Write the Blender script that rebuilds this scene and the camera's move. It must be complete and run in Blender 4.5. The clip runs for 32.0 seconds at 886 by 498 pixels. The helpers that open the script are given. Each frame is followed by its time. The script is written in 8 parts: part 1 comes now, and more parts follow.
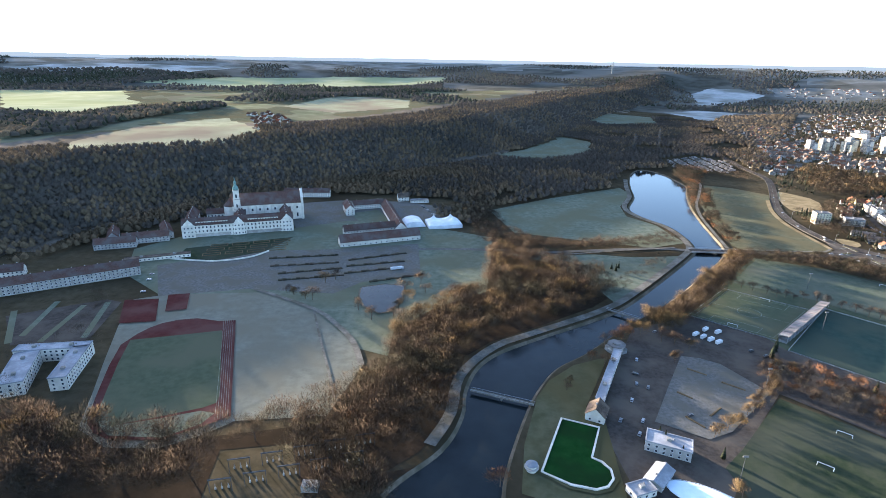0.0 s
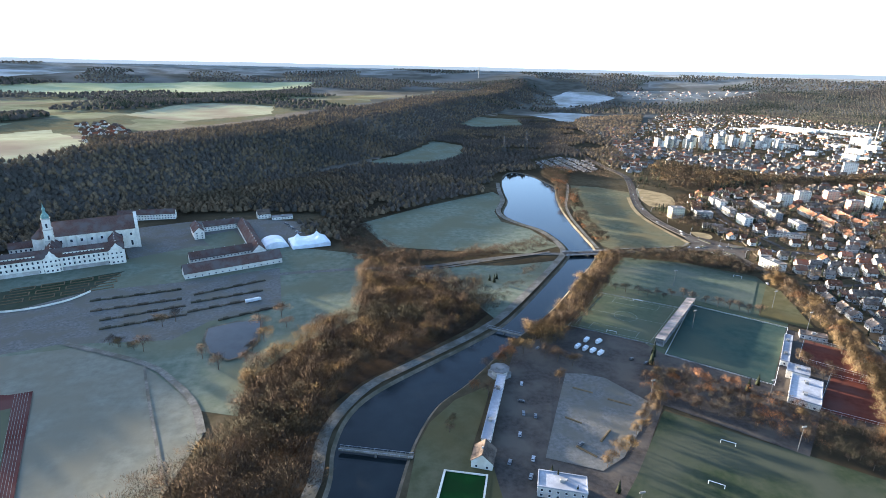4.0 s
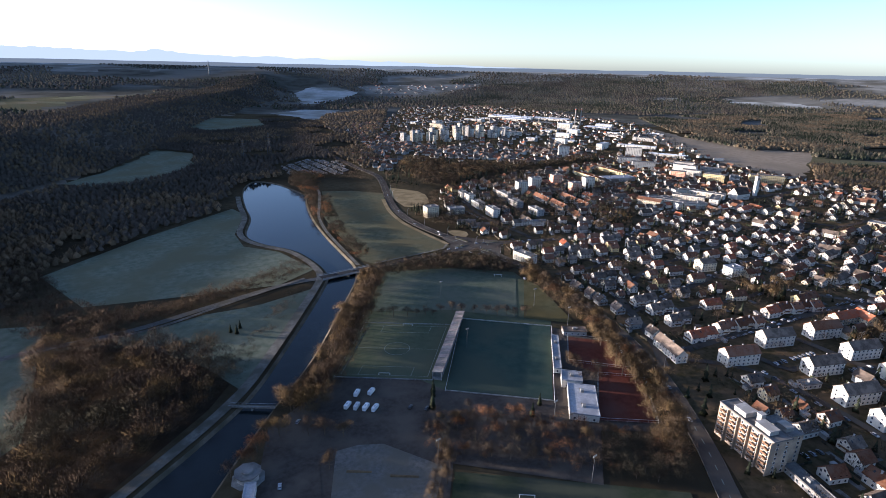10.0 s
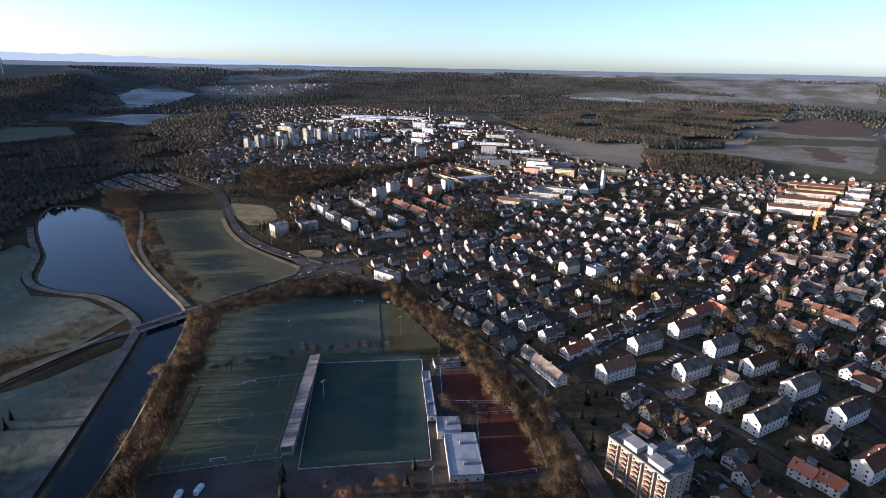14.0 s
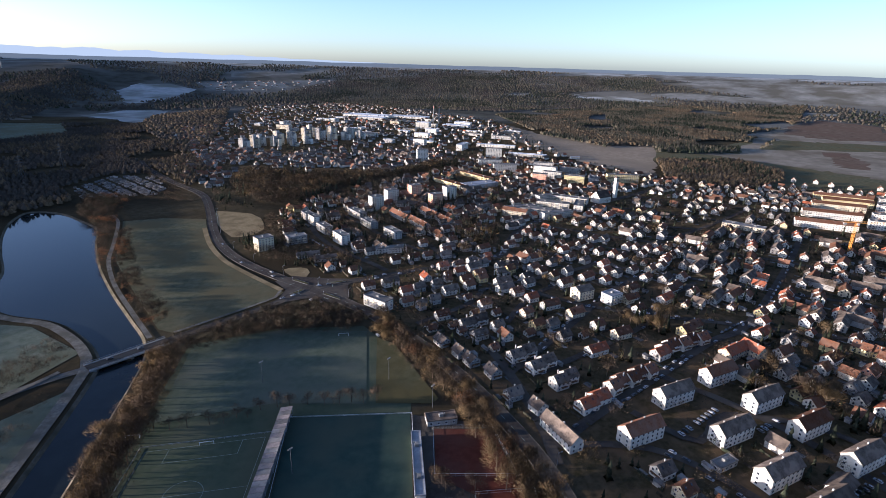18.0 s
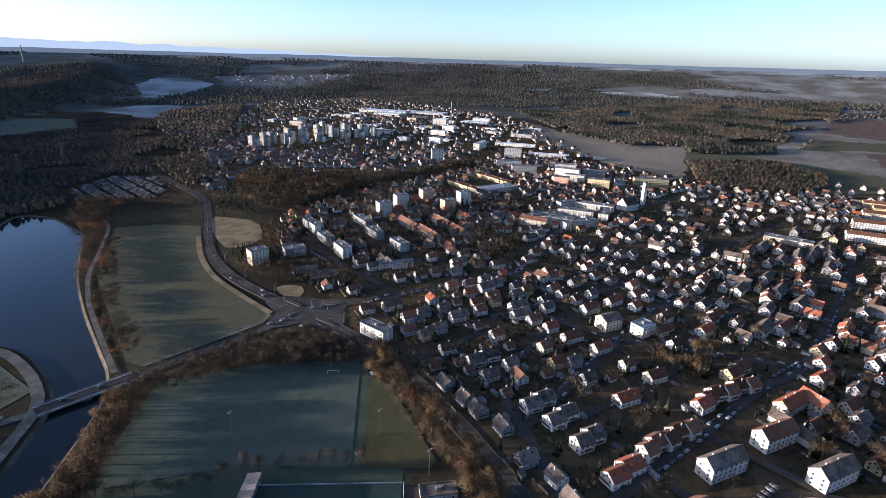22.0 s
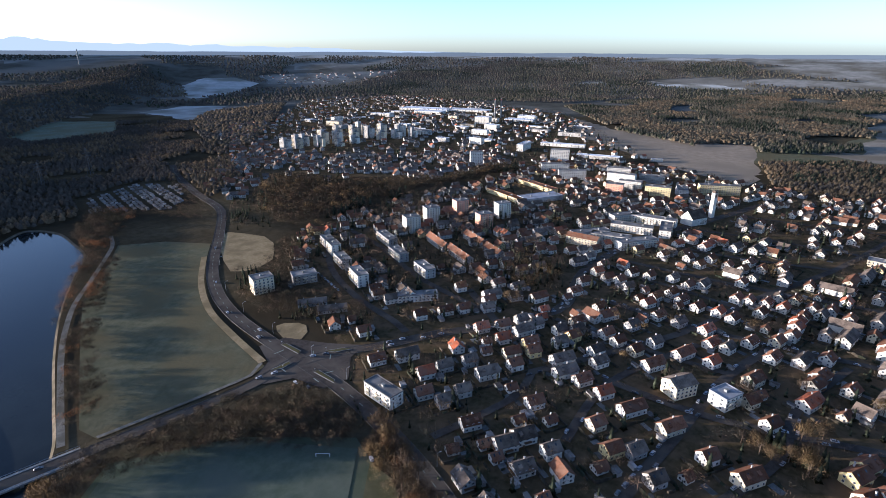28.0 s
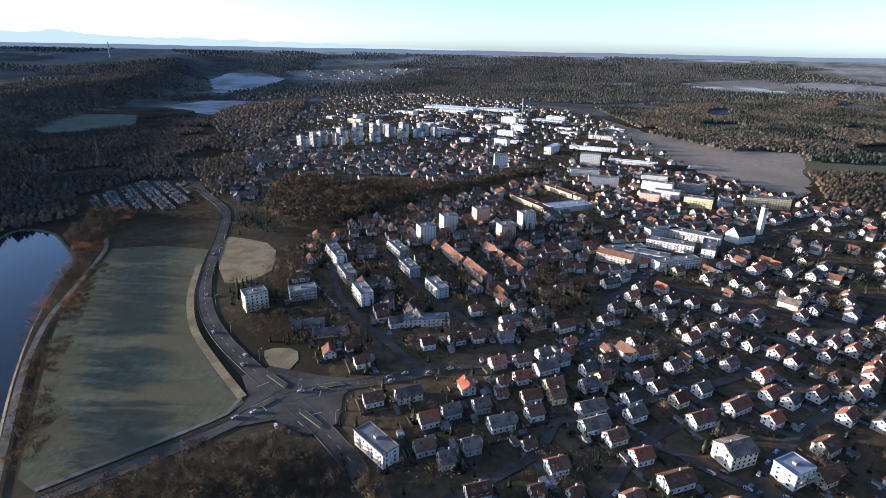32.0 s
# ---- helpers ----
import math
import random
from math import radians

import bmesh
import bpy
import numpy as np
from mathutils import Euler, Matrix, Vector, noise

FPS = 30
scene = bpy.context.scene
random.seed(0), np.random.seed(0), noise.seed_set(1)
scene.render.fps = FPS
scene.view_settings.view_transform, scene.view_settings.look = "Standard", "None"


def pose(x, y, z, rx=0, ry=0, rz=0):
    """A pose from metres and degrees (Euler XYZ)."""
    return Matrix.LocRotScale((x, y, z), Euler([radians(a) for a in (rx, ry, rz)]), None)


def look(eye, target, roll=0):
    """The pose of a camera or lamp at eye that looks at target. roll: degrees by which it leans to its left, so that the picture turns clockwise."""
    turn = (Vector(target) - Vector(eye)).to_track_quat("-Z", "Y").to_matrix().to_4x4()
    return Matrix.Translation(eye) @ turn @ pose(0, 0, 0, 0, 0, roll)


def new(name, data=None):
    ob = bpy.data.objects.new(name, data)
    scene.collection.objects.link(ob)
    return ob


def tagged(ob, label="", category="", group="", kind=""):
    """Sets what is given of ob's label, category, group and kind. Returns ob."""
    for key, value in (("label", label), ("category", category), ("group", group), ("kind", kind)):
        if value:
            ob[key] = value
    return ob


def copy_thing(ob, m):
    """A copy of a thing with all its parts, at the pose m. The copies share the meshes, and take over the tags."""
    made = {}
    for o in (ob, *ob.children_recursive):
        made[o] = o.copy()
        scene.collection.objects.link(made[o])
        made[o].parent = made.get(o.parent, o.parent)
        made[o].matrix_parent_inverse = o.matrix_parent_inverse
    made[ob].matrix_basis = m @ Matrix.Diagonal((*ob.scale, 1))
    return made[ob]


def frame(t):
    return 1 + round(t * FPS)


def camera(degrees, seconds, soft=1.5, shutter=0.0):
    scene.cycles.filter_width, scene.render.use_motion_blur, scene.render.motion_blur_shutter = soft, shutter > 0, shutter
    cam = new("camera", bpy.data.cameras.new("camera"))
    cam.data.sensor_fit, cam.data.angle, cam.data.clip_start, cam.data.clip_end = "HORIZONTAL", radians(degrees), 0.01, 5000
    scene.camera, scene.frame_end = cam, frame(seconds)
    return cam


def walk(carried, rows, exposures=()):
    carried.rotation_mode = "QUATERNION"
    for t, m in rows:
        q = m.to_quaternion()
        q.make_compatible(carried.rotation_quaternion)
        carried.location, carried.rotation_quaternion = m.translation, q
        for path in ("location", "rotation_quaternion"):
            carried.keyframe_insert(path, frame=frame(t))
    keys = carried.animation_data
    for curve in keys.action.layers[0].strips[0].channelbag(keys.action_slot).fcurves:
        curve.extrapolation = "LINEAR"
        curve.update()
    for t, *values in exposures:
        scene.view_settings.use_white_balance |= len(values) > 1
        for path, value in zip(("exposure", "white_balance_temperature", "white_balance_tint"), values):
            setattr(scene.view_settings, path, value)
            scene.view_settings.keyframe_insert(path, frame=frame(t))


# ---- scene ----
# the film's camera darkens as it turns away from the sun; its picture is cool
EXPOSURES = [(0, 3.42, 5850, 9), (2.5, 3.45, 5800, 8), (6, 3.42, 5650, 6), (7, 2.75, 5500, 8), (9, 2.13, 5450, 14), (13, 1.76, 5400, 17), (24, 1.77, 5250, 16), (28, 1.95, 5200, 14), (32, 2.10, 5100, 13)]
cam = camera(79.0, 32.0, soft=0.65)
# seconds, eye in metres, heading, tilt and roll in degrees
ROWS = [
    (0, 0.0, -0.0, 196.9, -0.00, -19.44, 1.01),
    (0.5, 1.3, 6.0, 196.2, -1.29, -19.28, 1.11),
    (1, 3.0, 11.9, 195.5, -1.95, -19.23, 1.08),
    (1.5, 5.1, 17.8, 195.0, -2.85, -19.17, 1.09),
    (2, 7.6, 23.7, 194.5, -4.67, -19.01, 1.13),
    (2.5, 10.3, 29.7, 194.1, -7.06, -18.89, 1.07),
    (4.5, 20.4, 53.5, 194.4, -15.50, -18.70, 1.26),
    (5, 23.8, 59.2, 194.6, -18.67, -18.63, 1.21),
    (5.5, 27.0, 64.9, 194.8, -22.05, -18.57, 1.11),
    (6, 30.2, 70.7, 195.1, -24.77, -18.57, 1.08),
    (6.5, 33.6, 76.7, 195.3, -28.19, -18.53, 0.87),
    (7, 37.2, 82.6, 195.6, -31.42, -18.53, 0.89),
    (7.5, 41.2, 88.6, 195.7, -33.00, -18.59, 0.92),
    (8, 45.6, 94.5, 195.9, -33.32, -18.67, 0.90),
    (8.5, 50.3, 100.4, 196.0, -34.06, -18.75, 0.96),
    (9, 55.3, 106.3, 196.0, -35.38, -18.80, 1.01),
    (9.5, 60.5, 112.2, 195.8, -37.02, -18.75, 1.10),
    (10, 65.9, 118.0, 195.7, -38.69, -18.73, 1.17),
    (10.5, 71.6, 123.6, 195.6, -41.24, -18.75, 1.30),
    (11, 77.3, 128.9, 195.7, -44.65, -18.70, 1.28),
    (11.5, 83.2, 133.9, 195.7, -47.23, -18.69, 1.38),
    (12, 89.3, 138.6, 195.8, -49.22, -18.67, 1.35),
    (12.5, 95.7, 143.0, 196.0, -51.09, -18.62, 1.24),
    (13, 102.2, 147.1, 196.3, -52.79, -18.66, 1.23),
    (13.5, 108.8, 151.0, 196.6, -53.44, -18.64, 1.07),
    (14, 115.4, 154.9, 196.9, -53.49, -18.62, 1.07),
    (14.5, 122.1, 158.9, 197.2, -53.26, -18.66, 1.04),
    (16.5, 147.6, 175.1, 198.4, -52.85, -18.67, 1.30),
    (17, 154.0, 179.2, 199.2, -52.83, -18.75, 1.40),
    (17.5, 160.5, 183.4, 199.9, -52.89, -18.84, 1.48),
    (18, 167.2, 187.6, 200.5, -53.04, -18.95, 1.58),
    (18.5, 174.0, 191.8, 201.0, -53.15, -19.01, 1.62),
    (19, 181.0, 195.9, 201.4, -53.25, -19.10, 1.67),
    (19.5, 188.0, 199.8, 201.7, -53.40, -19.22, 1.71),
    (20, 194.9, 203.5, 201.8, -53.50, -19.24, 1.64),
    (20.5, 201.5, 207.0, 202.0, -53.17, -19.25, 1.60),
    (21, 208.0, 210.3, 202.2, -51.65, -19.37, 1.58),
    (21.5, 214.2, 213.8, 202.6, -51.09, -19.48, 1.56),
    (22, 220.5, 217.2, 202.8, -50.89, -19.59, 1.61),
    (22.5, 226.9, 220.8, 202.9, -50.74, -19.66, 1.59),
    (23, 233.5, 224.4, 203.0, -50.58, -19.61, 1.35),
    (23.5, 240.4, 228.3, 203.3, -50.56, -19.88, 1.45),
    (24, 247.4, 232.4, 203.7, -50.50, -20.00, 1.34),
    (24.5, 254.4, 236.6, 204.0, -50.43, -20.08, 1.20),
    (26.5, 278.7, 252.7, 205.0, -50.33, -20.30, 0.74),
    (27, 285.0, 256.5, 204.5, -49.03, -20.37, 0.71),
    (27.5, 291.2, 260.1, 203.9, -46.74, -20.36, 0.53),
    (28, 297.4, 263.8, 203.5, -45.71, -20.20, 0.31),
    (28.5, 303.4, 267.7, 203.4, -45.19, -20.52, 0.54),
    (29, 309.2, 271.7, 203.4, -44.57, -20.57, 0.59),
    (29.5, 314.8, 275.9, 203.4, -44.05, -20.58, 0.67),
    (30, 320.4, 280.3, 203.3, -43.62, -20.67, 0.67),
    (30.5, 326.0, 285.0, 203.0, -43.48, -20.69, 0.70),
    (31, 331.6, 289.8, 202.3, -43.39, -20.79, 1.03),
    (31.5, 337.2, 294.2, 200.9, -43.27, -20.80, 1.28),
    (32, 342.9, 298.2, 199.0, -43.02, -20.37, 1.07),
]


def aim(x, y, z, yaw, tilt, roll):
    a, p = radians(yaw), radians(tilt)
    ahead = (x - math.sin(a) * math.cos(p), y + math.cos(a) * math.cos(p), z + math.sin(p))
    return look((x, y, z), ahead, roll)


walk(cam, [(row[0], aim(*row[1:])) for row in ROWS], exposures=EXPOSURES)

# ---------------------------------------------------------------- light
SUN_WAY = Vector((-0.67, 0.74, 0.0)).normalized()
SUN_HEIGHT = radians(6.0)
world = bpy.data.worlds.new("winter_morning_sky")
scene.world = world
world.use_nodes = True
wn, wl = world.node_tree.nodes, world.node_tree.links
wn.clear()
sky = wn.new("ShaderNodeTexSky")
sky.sky_type = "NISHITA"
sky.sun_disc = False
sky.sun_elevation = radians(15)
sky.sun_rotation = math.atan2(SUN_WAY.x, SUN_WAY.y)
sky.air_density, sky.dust_density, sky.ozone_density = 0.75, 0.85, 1.3
wback = wn.new("ShaderNodeBackground")
wback.inputs["Strength"].default_value = 0.071
wout = wn.new("ShaderNodeOutputWorld")
wl.new(sky.outputs[0], wback.inputs[0])
wl.new(wback.outputs[0], wout.inputs[0])

sun_data = bpy.data.lights.new("sun", "SUN")
sun_data.energy, sun_data.angle, sun_data.color = 5.0, radians(0.6), (1.0, 0.81, 0.61)
sun_lamp = new("sun", sun_data)
sun_lamp.matrix_world = look(SUN_WAY * 900 + Vector((0, 0, 900 * math.tan(SUN_HEIGHT))), (0, 0, 0))

# ---------------------------------------------------------------- materials


def material(name, c1, c2, scale=1.0, rough=0.9, bump=0.0, bump_scale=None, third=None, third_scale=None,
             spread=0.0, metal=0.0, spec=0.0, per="", wide=(0.35, 0.65)):
    """Two colours mixed by noise of that many metres, a third in larger stains, relief, and a spread of lightness from piece to piece."""
    mat = bpy.data.materials.new(name)
    mat.use_nodes = True
    nodes, links = mat.node_tree.nodes, mat.node_tree.links
    shader = nodes["Principled BSDF"]
    shader.inputs["Roughness"].default_value = rough
    shader.inputs["Metallic"].default_value = metal
    shader.inputs["Specular IOR Level"].default_value = spec
    geo = nodes.new("ShaderNodeNewGeometry")
    fine = nodes.new("ShaderNodeTexNoise")
    fine.inputs["Scale"].default_value = 1.0 / scale
    fine.inputs["Detail"].default_value = 5.0
    fine.inputs["Roughness"].default_value = 0.62
    links.new(geo.outputs["Position"], fine.inputs["Vector"])
    ramp = nodes.new("ShaderNodeMapRange")
    ramp.inputs["From Min"].default_value, ramp.inputs["From Max"].default_value = wide
    links.new(fine.outputs["Fac"], ramp.inputs["Value"])
    mix = nodes.new("ShaderNodeMix")
    mix.data_type = "RGBA"
    mix.inputs[6].default_value, mix.inputs[7].default_value = (*c1, 1), (*c2, 1)
    links.new(ramp.outputs[0], mix.inputs[0])
    colour = mix.outputs[2]
    if third:
        broad = nodes.new("ShaderNodeTexNoise")
        broad.inputs["Scale"].default_value = 1.0 / (third_scale or scale * 12)
        broad.inputs["Detail"].default_value = 3.0
        links.new(geo.outputs["Position"], broad.inputs["Vector"])
        ramp2 = nodes.new("ShaderNodeMapRange")
        ramp2.inputs["From Min"].default_value, ramp2.inputs["From Max"].default_value = 0.42, 0.62
        links.new(broad.outputs["Fac"], ramp2.inputs["Value"])
        mix2 = nodes.new("ShaderNodeMix")
        mix2.data_type = "RGBA"
        mix2.inputs[7].default_value = (*third, 1)
        links.new(ramp2.outputs[0], mix2.inputs[0])
        links.new(colour, mix2.inputs[6])
        colour = mix2.outputs[2]
    if spread:
        hsv = nodes.new("ShaderNodeHueSaturation")
        span = nodes.new("ShaderNodeMapRange")
        span.inputs["To Min"].default_value, span.inputs["To Max"].default_value = 1 - spread, 1 + spread
        if per == "island":
            links.new(geo.outputs["Random Per Island"], span.inputs["Value"])
        else:
            info = nodes.new("ShaderNodeObjectInfo")
            links.new(info.outputs["Random"], span.inputs["Value"])
        links.new(span.outputs[0], hsv.inputs["Value"])
        links.new(colour, hsv.inputs["Color"])
        colour = hsv.outputs[0]
    links.new(colour, shader.inputs["Base Color"])
    if bump:
        grain = nodes.new("ShaderNodeTexNoise")
        grain.inputs["Scale"].default_value = 1.0 / (bump_scale or scale)
        grain.inputs["Detail"].default_value = 4.0
        links.new(geo.outputs["Position"], grain.inputs["Vector"])
        relief = nodes.new("ShaderNodeBump")
        relief.inputs["Strength"].default_value = min(1.0, bump)
        relief.inputs["Distance"].default_value = (bump_scale or scale) * 0.3
        links.new(grain.outputs["Fac"], relief.inputs["Height"])
        links.new(relief.outputs[0], shader.inputs["Normal"])
    return mat


M = {}


def mat(key, *args, **kw):
    M[key] = material(key, *args, **kw)


mat("earth", (0.0418, 0.0349, 0.0205), (0.0704, 0.0571, 0.0357), 9, third=(0.033, 0.0262, 0.0164), third_scale=140, bump=0.12)
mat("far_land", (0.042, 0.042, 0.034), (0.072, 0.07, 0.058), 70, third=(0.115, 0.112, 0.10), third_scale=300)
mat("wood_floor", (0.10, 0.084, 0.066), (0.15, 0.128, 0.102), 12, third=(0.085, 0.074, 0.058), third_scale=90)
mat("garden", (0.0341, 0.0291, 0.0148), (0.0726, 0.0543, 0.0303), 4, third=(0.0902, 0.0621, 0.0361), third_scale=16, bump=0.2)
mat("frost_grass", (0.0823, 0.098, 0.071), (0.127, 0.1368, 0.1044), 7, third=(0.0977, 0.1003, 0.0668), third_scale=55, bump=0.08)
mat("pale_meadow", (0.112, 0.112, 0.088), (0.15, 0.147, 0.118), 7, third=(0.125, 0.117, 0.088), third_scale=50, bump=0.08)
mat("meadow", (0.0563, 0.0571, 0.0294), (0.0873, 0.0823, 0.0483), 10, third=(0.0733, 0.0621, 0.0294), third_scale=70, bump=0.1)
mat("sport_grass", (0.0203, 0.029, 0.0167), (0.0366, 0.0429, 0.0255), 5, third=(0.0429, 0.0472, 0.0335), third_scale=45, bump=0.08)
mat("turf", (0.0273, 0.0454, 0.0378), (0.0378, 0.0571, 0.0461), 7, third=(0.0483, 0.0588, 0.0438), third_scale=50)
mat("bright_field", (0.26, 0.265, 0.15), (0.33, 0.325, 0.20), 60, third=(0.23, 0.24, 0.13), third_scale=260)
mat("plateau_grass", (0.10, 0.105, 0.062), (0.15, 0.15, 0.095), 40, third=(0.12, 0.105, 0.075), third_scale=180)
mat("training_grass", (0.058, 0.071, 0.05), (0.083, 0.096, 0.07), 6, third=(0.085, 0.092, 0.07), third_scale=45, bump=0.08)
mat("hill_field", (0.19, 0.19, 0.12), (0.26, 0.255, 0.17), 30, third=(0.17, 0.14, 0.10), third_scale=120)
# frost of real fields, also the mist painted on the far rim
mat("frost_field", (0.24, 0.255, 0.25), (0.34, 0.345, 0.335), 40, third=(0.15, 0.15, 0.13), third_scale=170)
mat("plough", (0.0832, 0.0608, 0.0448), (0.141, 0.109, 0.0832), 20, third=(0.109, 0.0768, 0.0576), third_scale=100)
mat("stubble", (0.189, 0.1519, 0.1089), (0.2464, 0.1995, 0.1485), 14, third=(0.1785, 0.147, 0.1089), third_scale=120)
mat("asphalt", (0.0396, 0.034, 0.0295), (0.0638, 0.0543, 0.0459), 3, third=(0.0792, 0.0679, 0.0558), third_scale=22, bump=0.15)
mat("frosty_gravel", (0.0788, 0.078, 0.072), (0.1239, 0.12, 0.1098), 2.5, third=(0.0966, 0.09, 0.0738), third_scale=18, bump=0.2)
mat("path_gravel", (0.1103, 0.102, 0.0855), (0.168, 0.156, 0.1332), 2.0, third=(0.0893, 0.083, 0.0666), third_scale=12, bump=0.3)
mat("bank", (0.088, 0.072, 0.0522), (0.144, 0.12, 0.0899), 2.5, third=(0.0672, 0.06, 0.0421), third_scale=14, bump=0.4)
mat("red_tartan", (0.052, 0.019, 0.017), (0.07, 0.026, 0.023), 4, third=(0.078, 0.04, 0.035), third_scale=25)
mat("clay", (0.0663, 0.0225, 0.0158), (0.0897, 0.0315, 0.0225), 4, third=(0.0819, 0.0375, 0.0285), third_scale=20)
mat("faint_chalk", (0.154, 0.186, 0.16), (0.243, 0.269, 0.243), 1.5)
mat("plaster", (0.535, 0.4949, 0.4239), (0.6359, 0.5959, 0.5176), 2.0, third=(0.4794, 0.4394, 0.3697), third_scale=6, spread=0.16)
mat("plaster_cream", (0.52, 0.44, 0.30), (0.60, 0.52, 0.37), 2.0, third=(0.46, 0.39, 0.28), third_scale=6, spread=0.16)
mat("plaster_yellow", (0.50, 0.41, 0.20), (0.58, 0.48, 0.25), 2.0, third=(0.46, 0.37, 0.19), third_scale=6, spread=0.15)
# plain grey parts; on shaded houses and rows it holds their shade
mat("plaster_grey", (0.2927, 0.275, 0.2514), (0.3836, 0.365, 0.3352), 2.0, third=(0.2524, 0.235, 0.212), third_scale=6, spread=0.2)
mat("plaster_red", (0.48, 0.12, 0.07), (0.58, 0.17, 0.10), 2.0, third=(0.42, 0.10, 0.07), third_scale=6, spread=0.1)
mat("plaster_pink", (0.56, 0.27, 0.17), (0.64, 0.34, 0.22), 2.0, third=(0.5, 0.25, 0.16), third_scale=6, spread=0.1)
mat("roof_brown", (0.0966, 0.0418, 0.0239), (0.1518, 0.072, 0.0422), 0.9, third=(0.138, 0.0792, 0.0541), third_scale=5, bump=0.5, bump_scale=0.5, spread=0.4)
mat("roof_grey", (0.0598, 0.047, 0.0382), (0.1012, 0.08, 0.0646), 0.9, third=(0.1437, 0.112, 0.0884), third_scale=5, bump=0.5, bump_scale=0.5, spread=0.4)
mat("roof_red", (0.23, 0.063, 0.0306), (0.3128, 0.1008, 0.0498), 0.9, third=(0.2208, 0.105, 0.0688), third_scale=5, bump=0.5, bump_scale=0.5, spread=0.4)
mat("roof_flat", (0.1037, 0.098, 0.0924), (0.1469, 0.1406, 0.1344), 1.5, third=(0.1814, 0.1747, 0.168), third_scale=8, spread=0.2)
mat("roof_white", (0.216, 0.2232, 0.2405), (0.288, 0.2952, 0.3145), 1.5, third=(0.18, 0.1872, 0.2035), third_scale=9, spread=0.15)
mat("window_glass", (0.015, 0.02, 0.025), (0.035, 0.04, 0.05), 3.0, rough=0.15, spec=0.6)
mat("wood_dark", (0.10, 0.06, 0.035), (0.17, 0.10, 0.06), 0.6, third=(0.13, 0.08, 0.05), third_scale=4, spread=0.2)
mat("concrete", (0.18, 0.18, 0.174), (0.252, 0.252, 0.24), 1.0, third=(0.15, 0.144, 0.132), third_scale=6, bump=0.2)
mat("kerb_stone", (0.075, 0.07, 0.063), (0.12, 0.112, 0.1), 1.0, third=(0.06, 0.056, 0.048), third_scale=9)
mat("metal_grey", (0.30, 0.31, 0.32), (0.42, 0.43, 0.44), 1.0, rough=0.45, metal=0.6)
mat("bark", (0.07, 0.05, 0.035), (0.13, 0.10, 0.075), 0.4, bump=0.5)
mat("twigs", (0.062, 0.045, 0.032), (0.105, 0.077, 0.053), 2.5, third=(0.06, 0.046, 0.034), third_scale=60, spread=0.16, per="island")
mat("twigs_gold", (0.1058, 0.0724, 0.0353), (0.161, 0.1128, 0.0568), 2.5, third=(0.0874, 0.063, 0.0382), third_scale=30, spread=0.16, per="island")
mat("twigs_rust", (0.125, 0.062, 0.03), (0.175, 0.085, 0.04), 2.5, third=(0.14, 0.08, 0.046), third_scale=20, spread=0.15, per="island")
mat("wood_far", (0.0867, 0.0612, 0.0364), (0.1479, 0.1062, 0.063), 3.0, third=(0.0816, 0.063, 0.0385), third_scale=90, spread=0.22, per="island", bump=0.6, bump_scale=2.0)
# darker copy of wood_far, the shade of the valley woods put into it
mat("wood_dim", (0.055, 0.046, 0.036), (0.082, 0.068, 0.053), 3.0, third=(0.05, 0.045, 0.036), third_scale=120, spread=0.18, per="island")
mat("needles", (0.022, 0.027, 0.017), (0.043, 0.048, 0.03), 4, third=(0.03, 0.032, 0.021), third_scale=90, spread=0.4, per="island")
mat("needles_frost", (0.0868, 0.0737, 0.0488), (0.1288, 0.1072, 0.0713), 8, third=(0.07, 0.063, 0.0425), third_scale=120, spread=0.16, per="island")
mat("frost_stubble", (0.165, 0.1447, 0.115), (0.2255, 0.2009, 0.16), 25, third=(0.132, 0.1134, 0.085), third_scale=110)
mat("car_paint", (0.15, 0.155, 0.165), (0.19, 0.195, 0.205), 4.0, rough=0.35, spec=0.4, spread=0.95)
mat("van_white", (0.52, 0.53, 0.54), (0.60, 0.60, 0.60), 2.0, rough=0.4, spec=0.3, spread=0.2)
mat("rubber", (0.02, 0.02, 0.02), (0.035, 0.035, 0.035), 0.3)
mat("crane_orange", (0.60, 0.26, 0.05), (0.68, 0.32, 0.08), 1.0, rough=0.5)
mat("pool_green", (0.008, 0.030, 0.008), (0.013, 0.043, 0.012), 6, third=(0.01, 0.026, 0.009), third_scale=20, rough=0.6)
mat("ice", (0.55, 0.62, 0.70), (0.66, 0.72, 0.78), 6, rough=0.3)
mat("canvas_white", (0.60, 0.61, 0.63), (0.68, 0.69, 0.70), 3.0, rough=0.6, third=(0.54, 0.55, 0.57), third_scale=9)

mat("infield_grass", (0.0484, 0.0621, 0.0385), (0.0682, 0.0776, 0.0508), 6, third=(0.0748, 0.0795, 0.0525), third_scale=40, bump=0.08)


mat("roof_frost", (0.50, 0.51, 0.53), (0.60, 0.61, 0.63), 4, third=(0.42, 0.43, 0.45), third_scale=20, spread=0.25)

mat("plaster_beige", (0.3096, 0.24, 0.1739), (0.387, 0.304, 0.222), 2.0, third=(0.2666, 0.208, 0.1554), third_scale=6)

mat("field_frost", (0.066, 0.067, 0.041), (0.108, 0.105, 0.068), 8, third=(0.092, 0.08, 0.046), third_scale=45, bump=0.15, bump_scale=3)

mat("shrub", (0.042, 0.035, 0.026), (0.075, 0.062, 0.046), 2.5, third=(0.045, 0.042, 0.03), third_scale=30, spread=0.3, per="island")

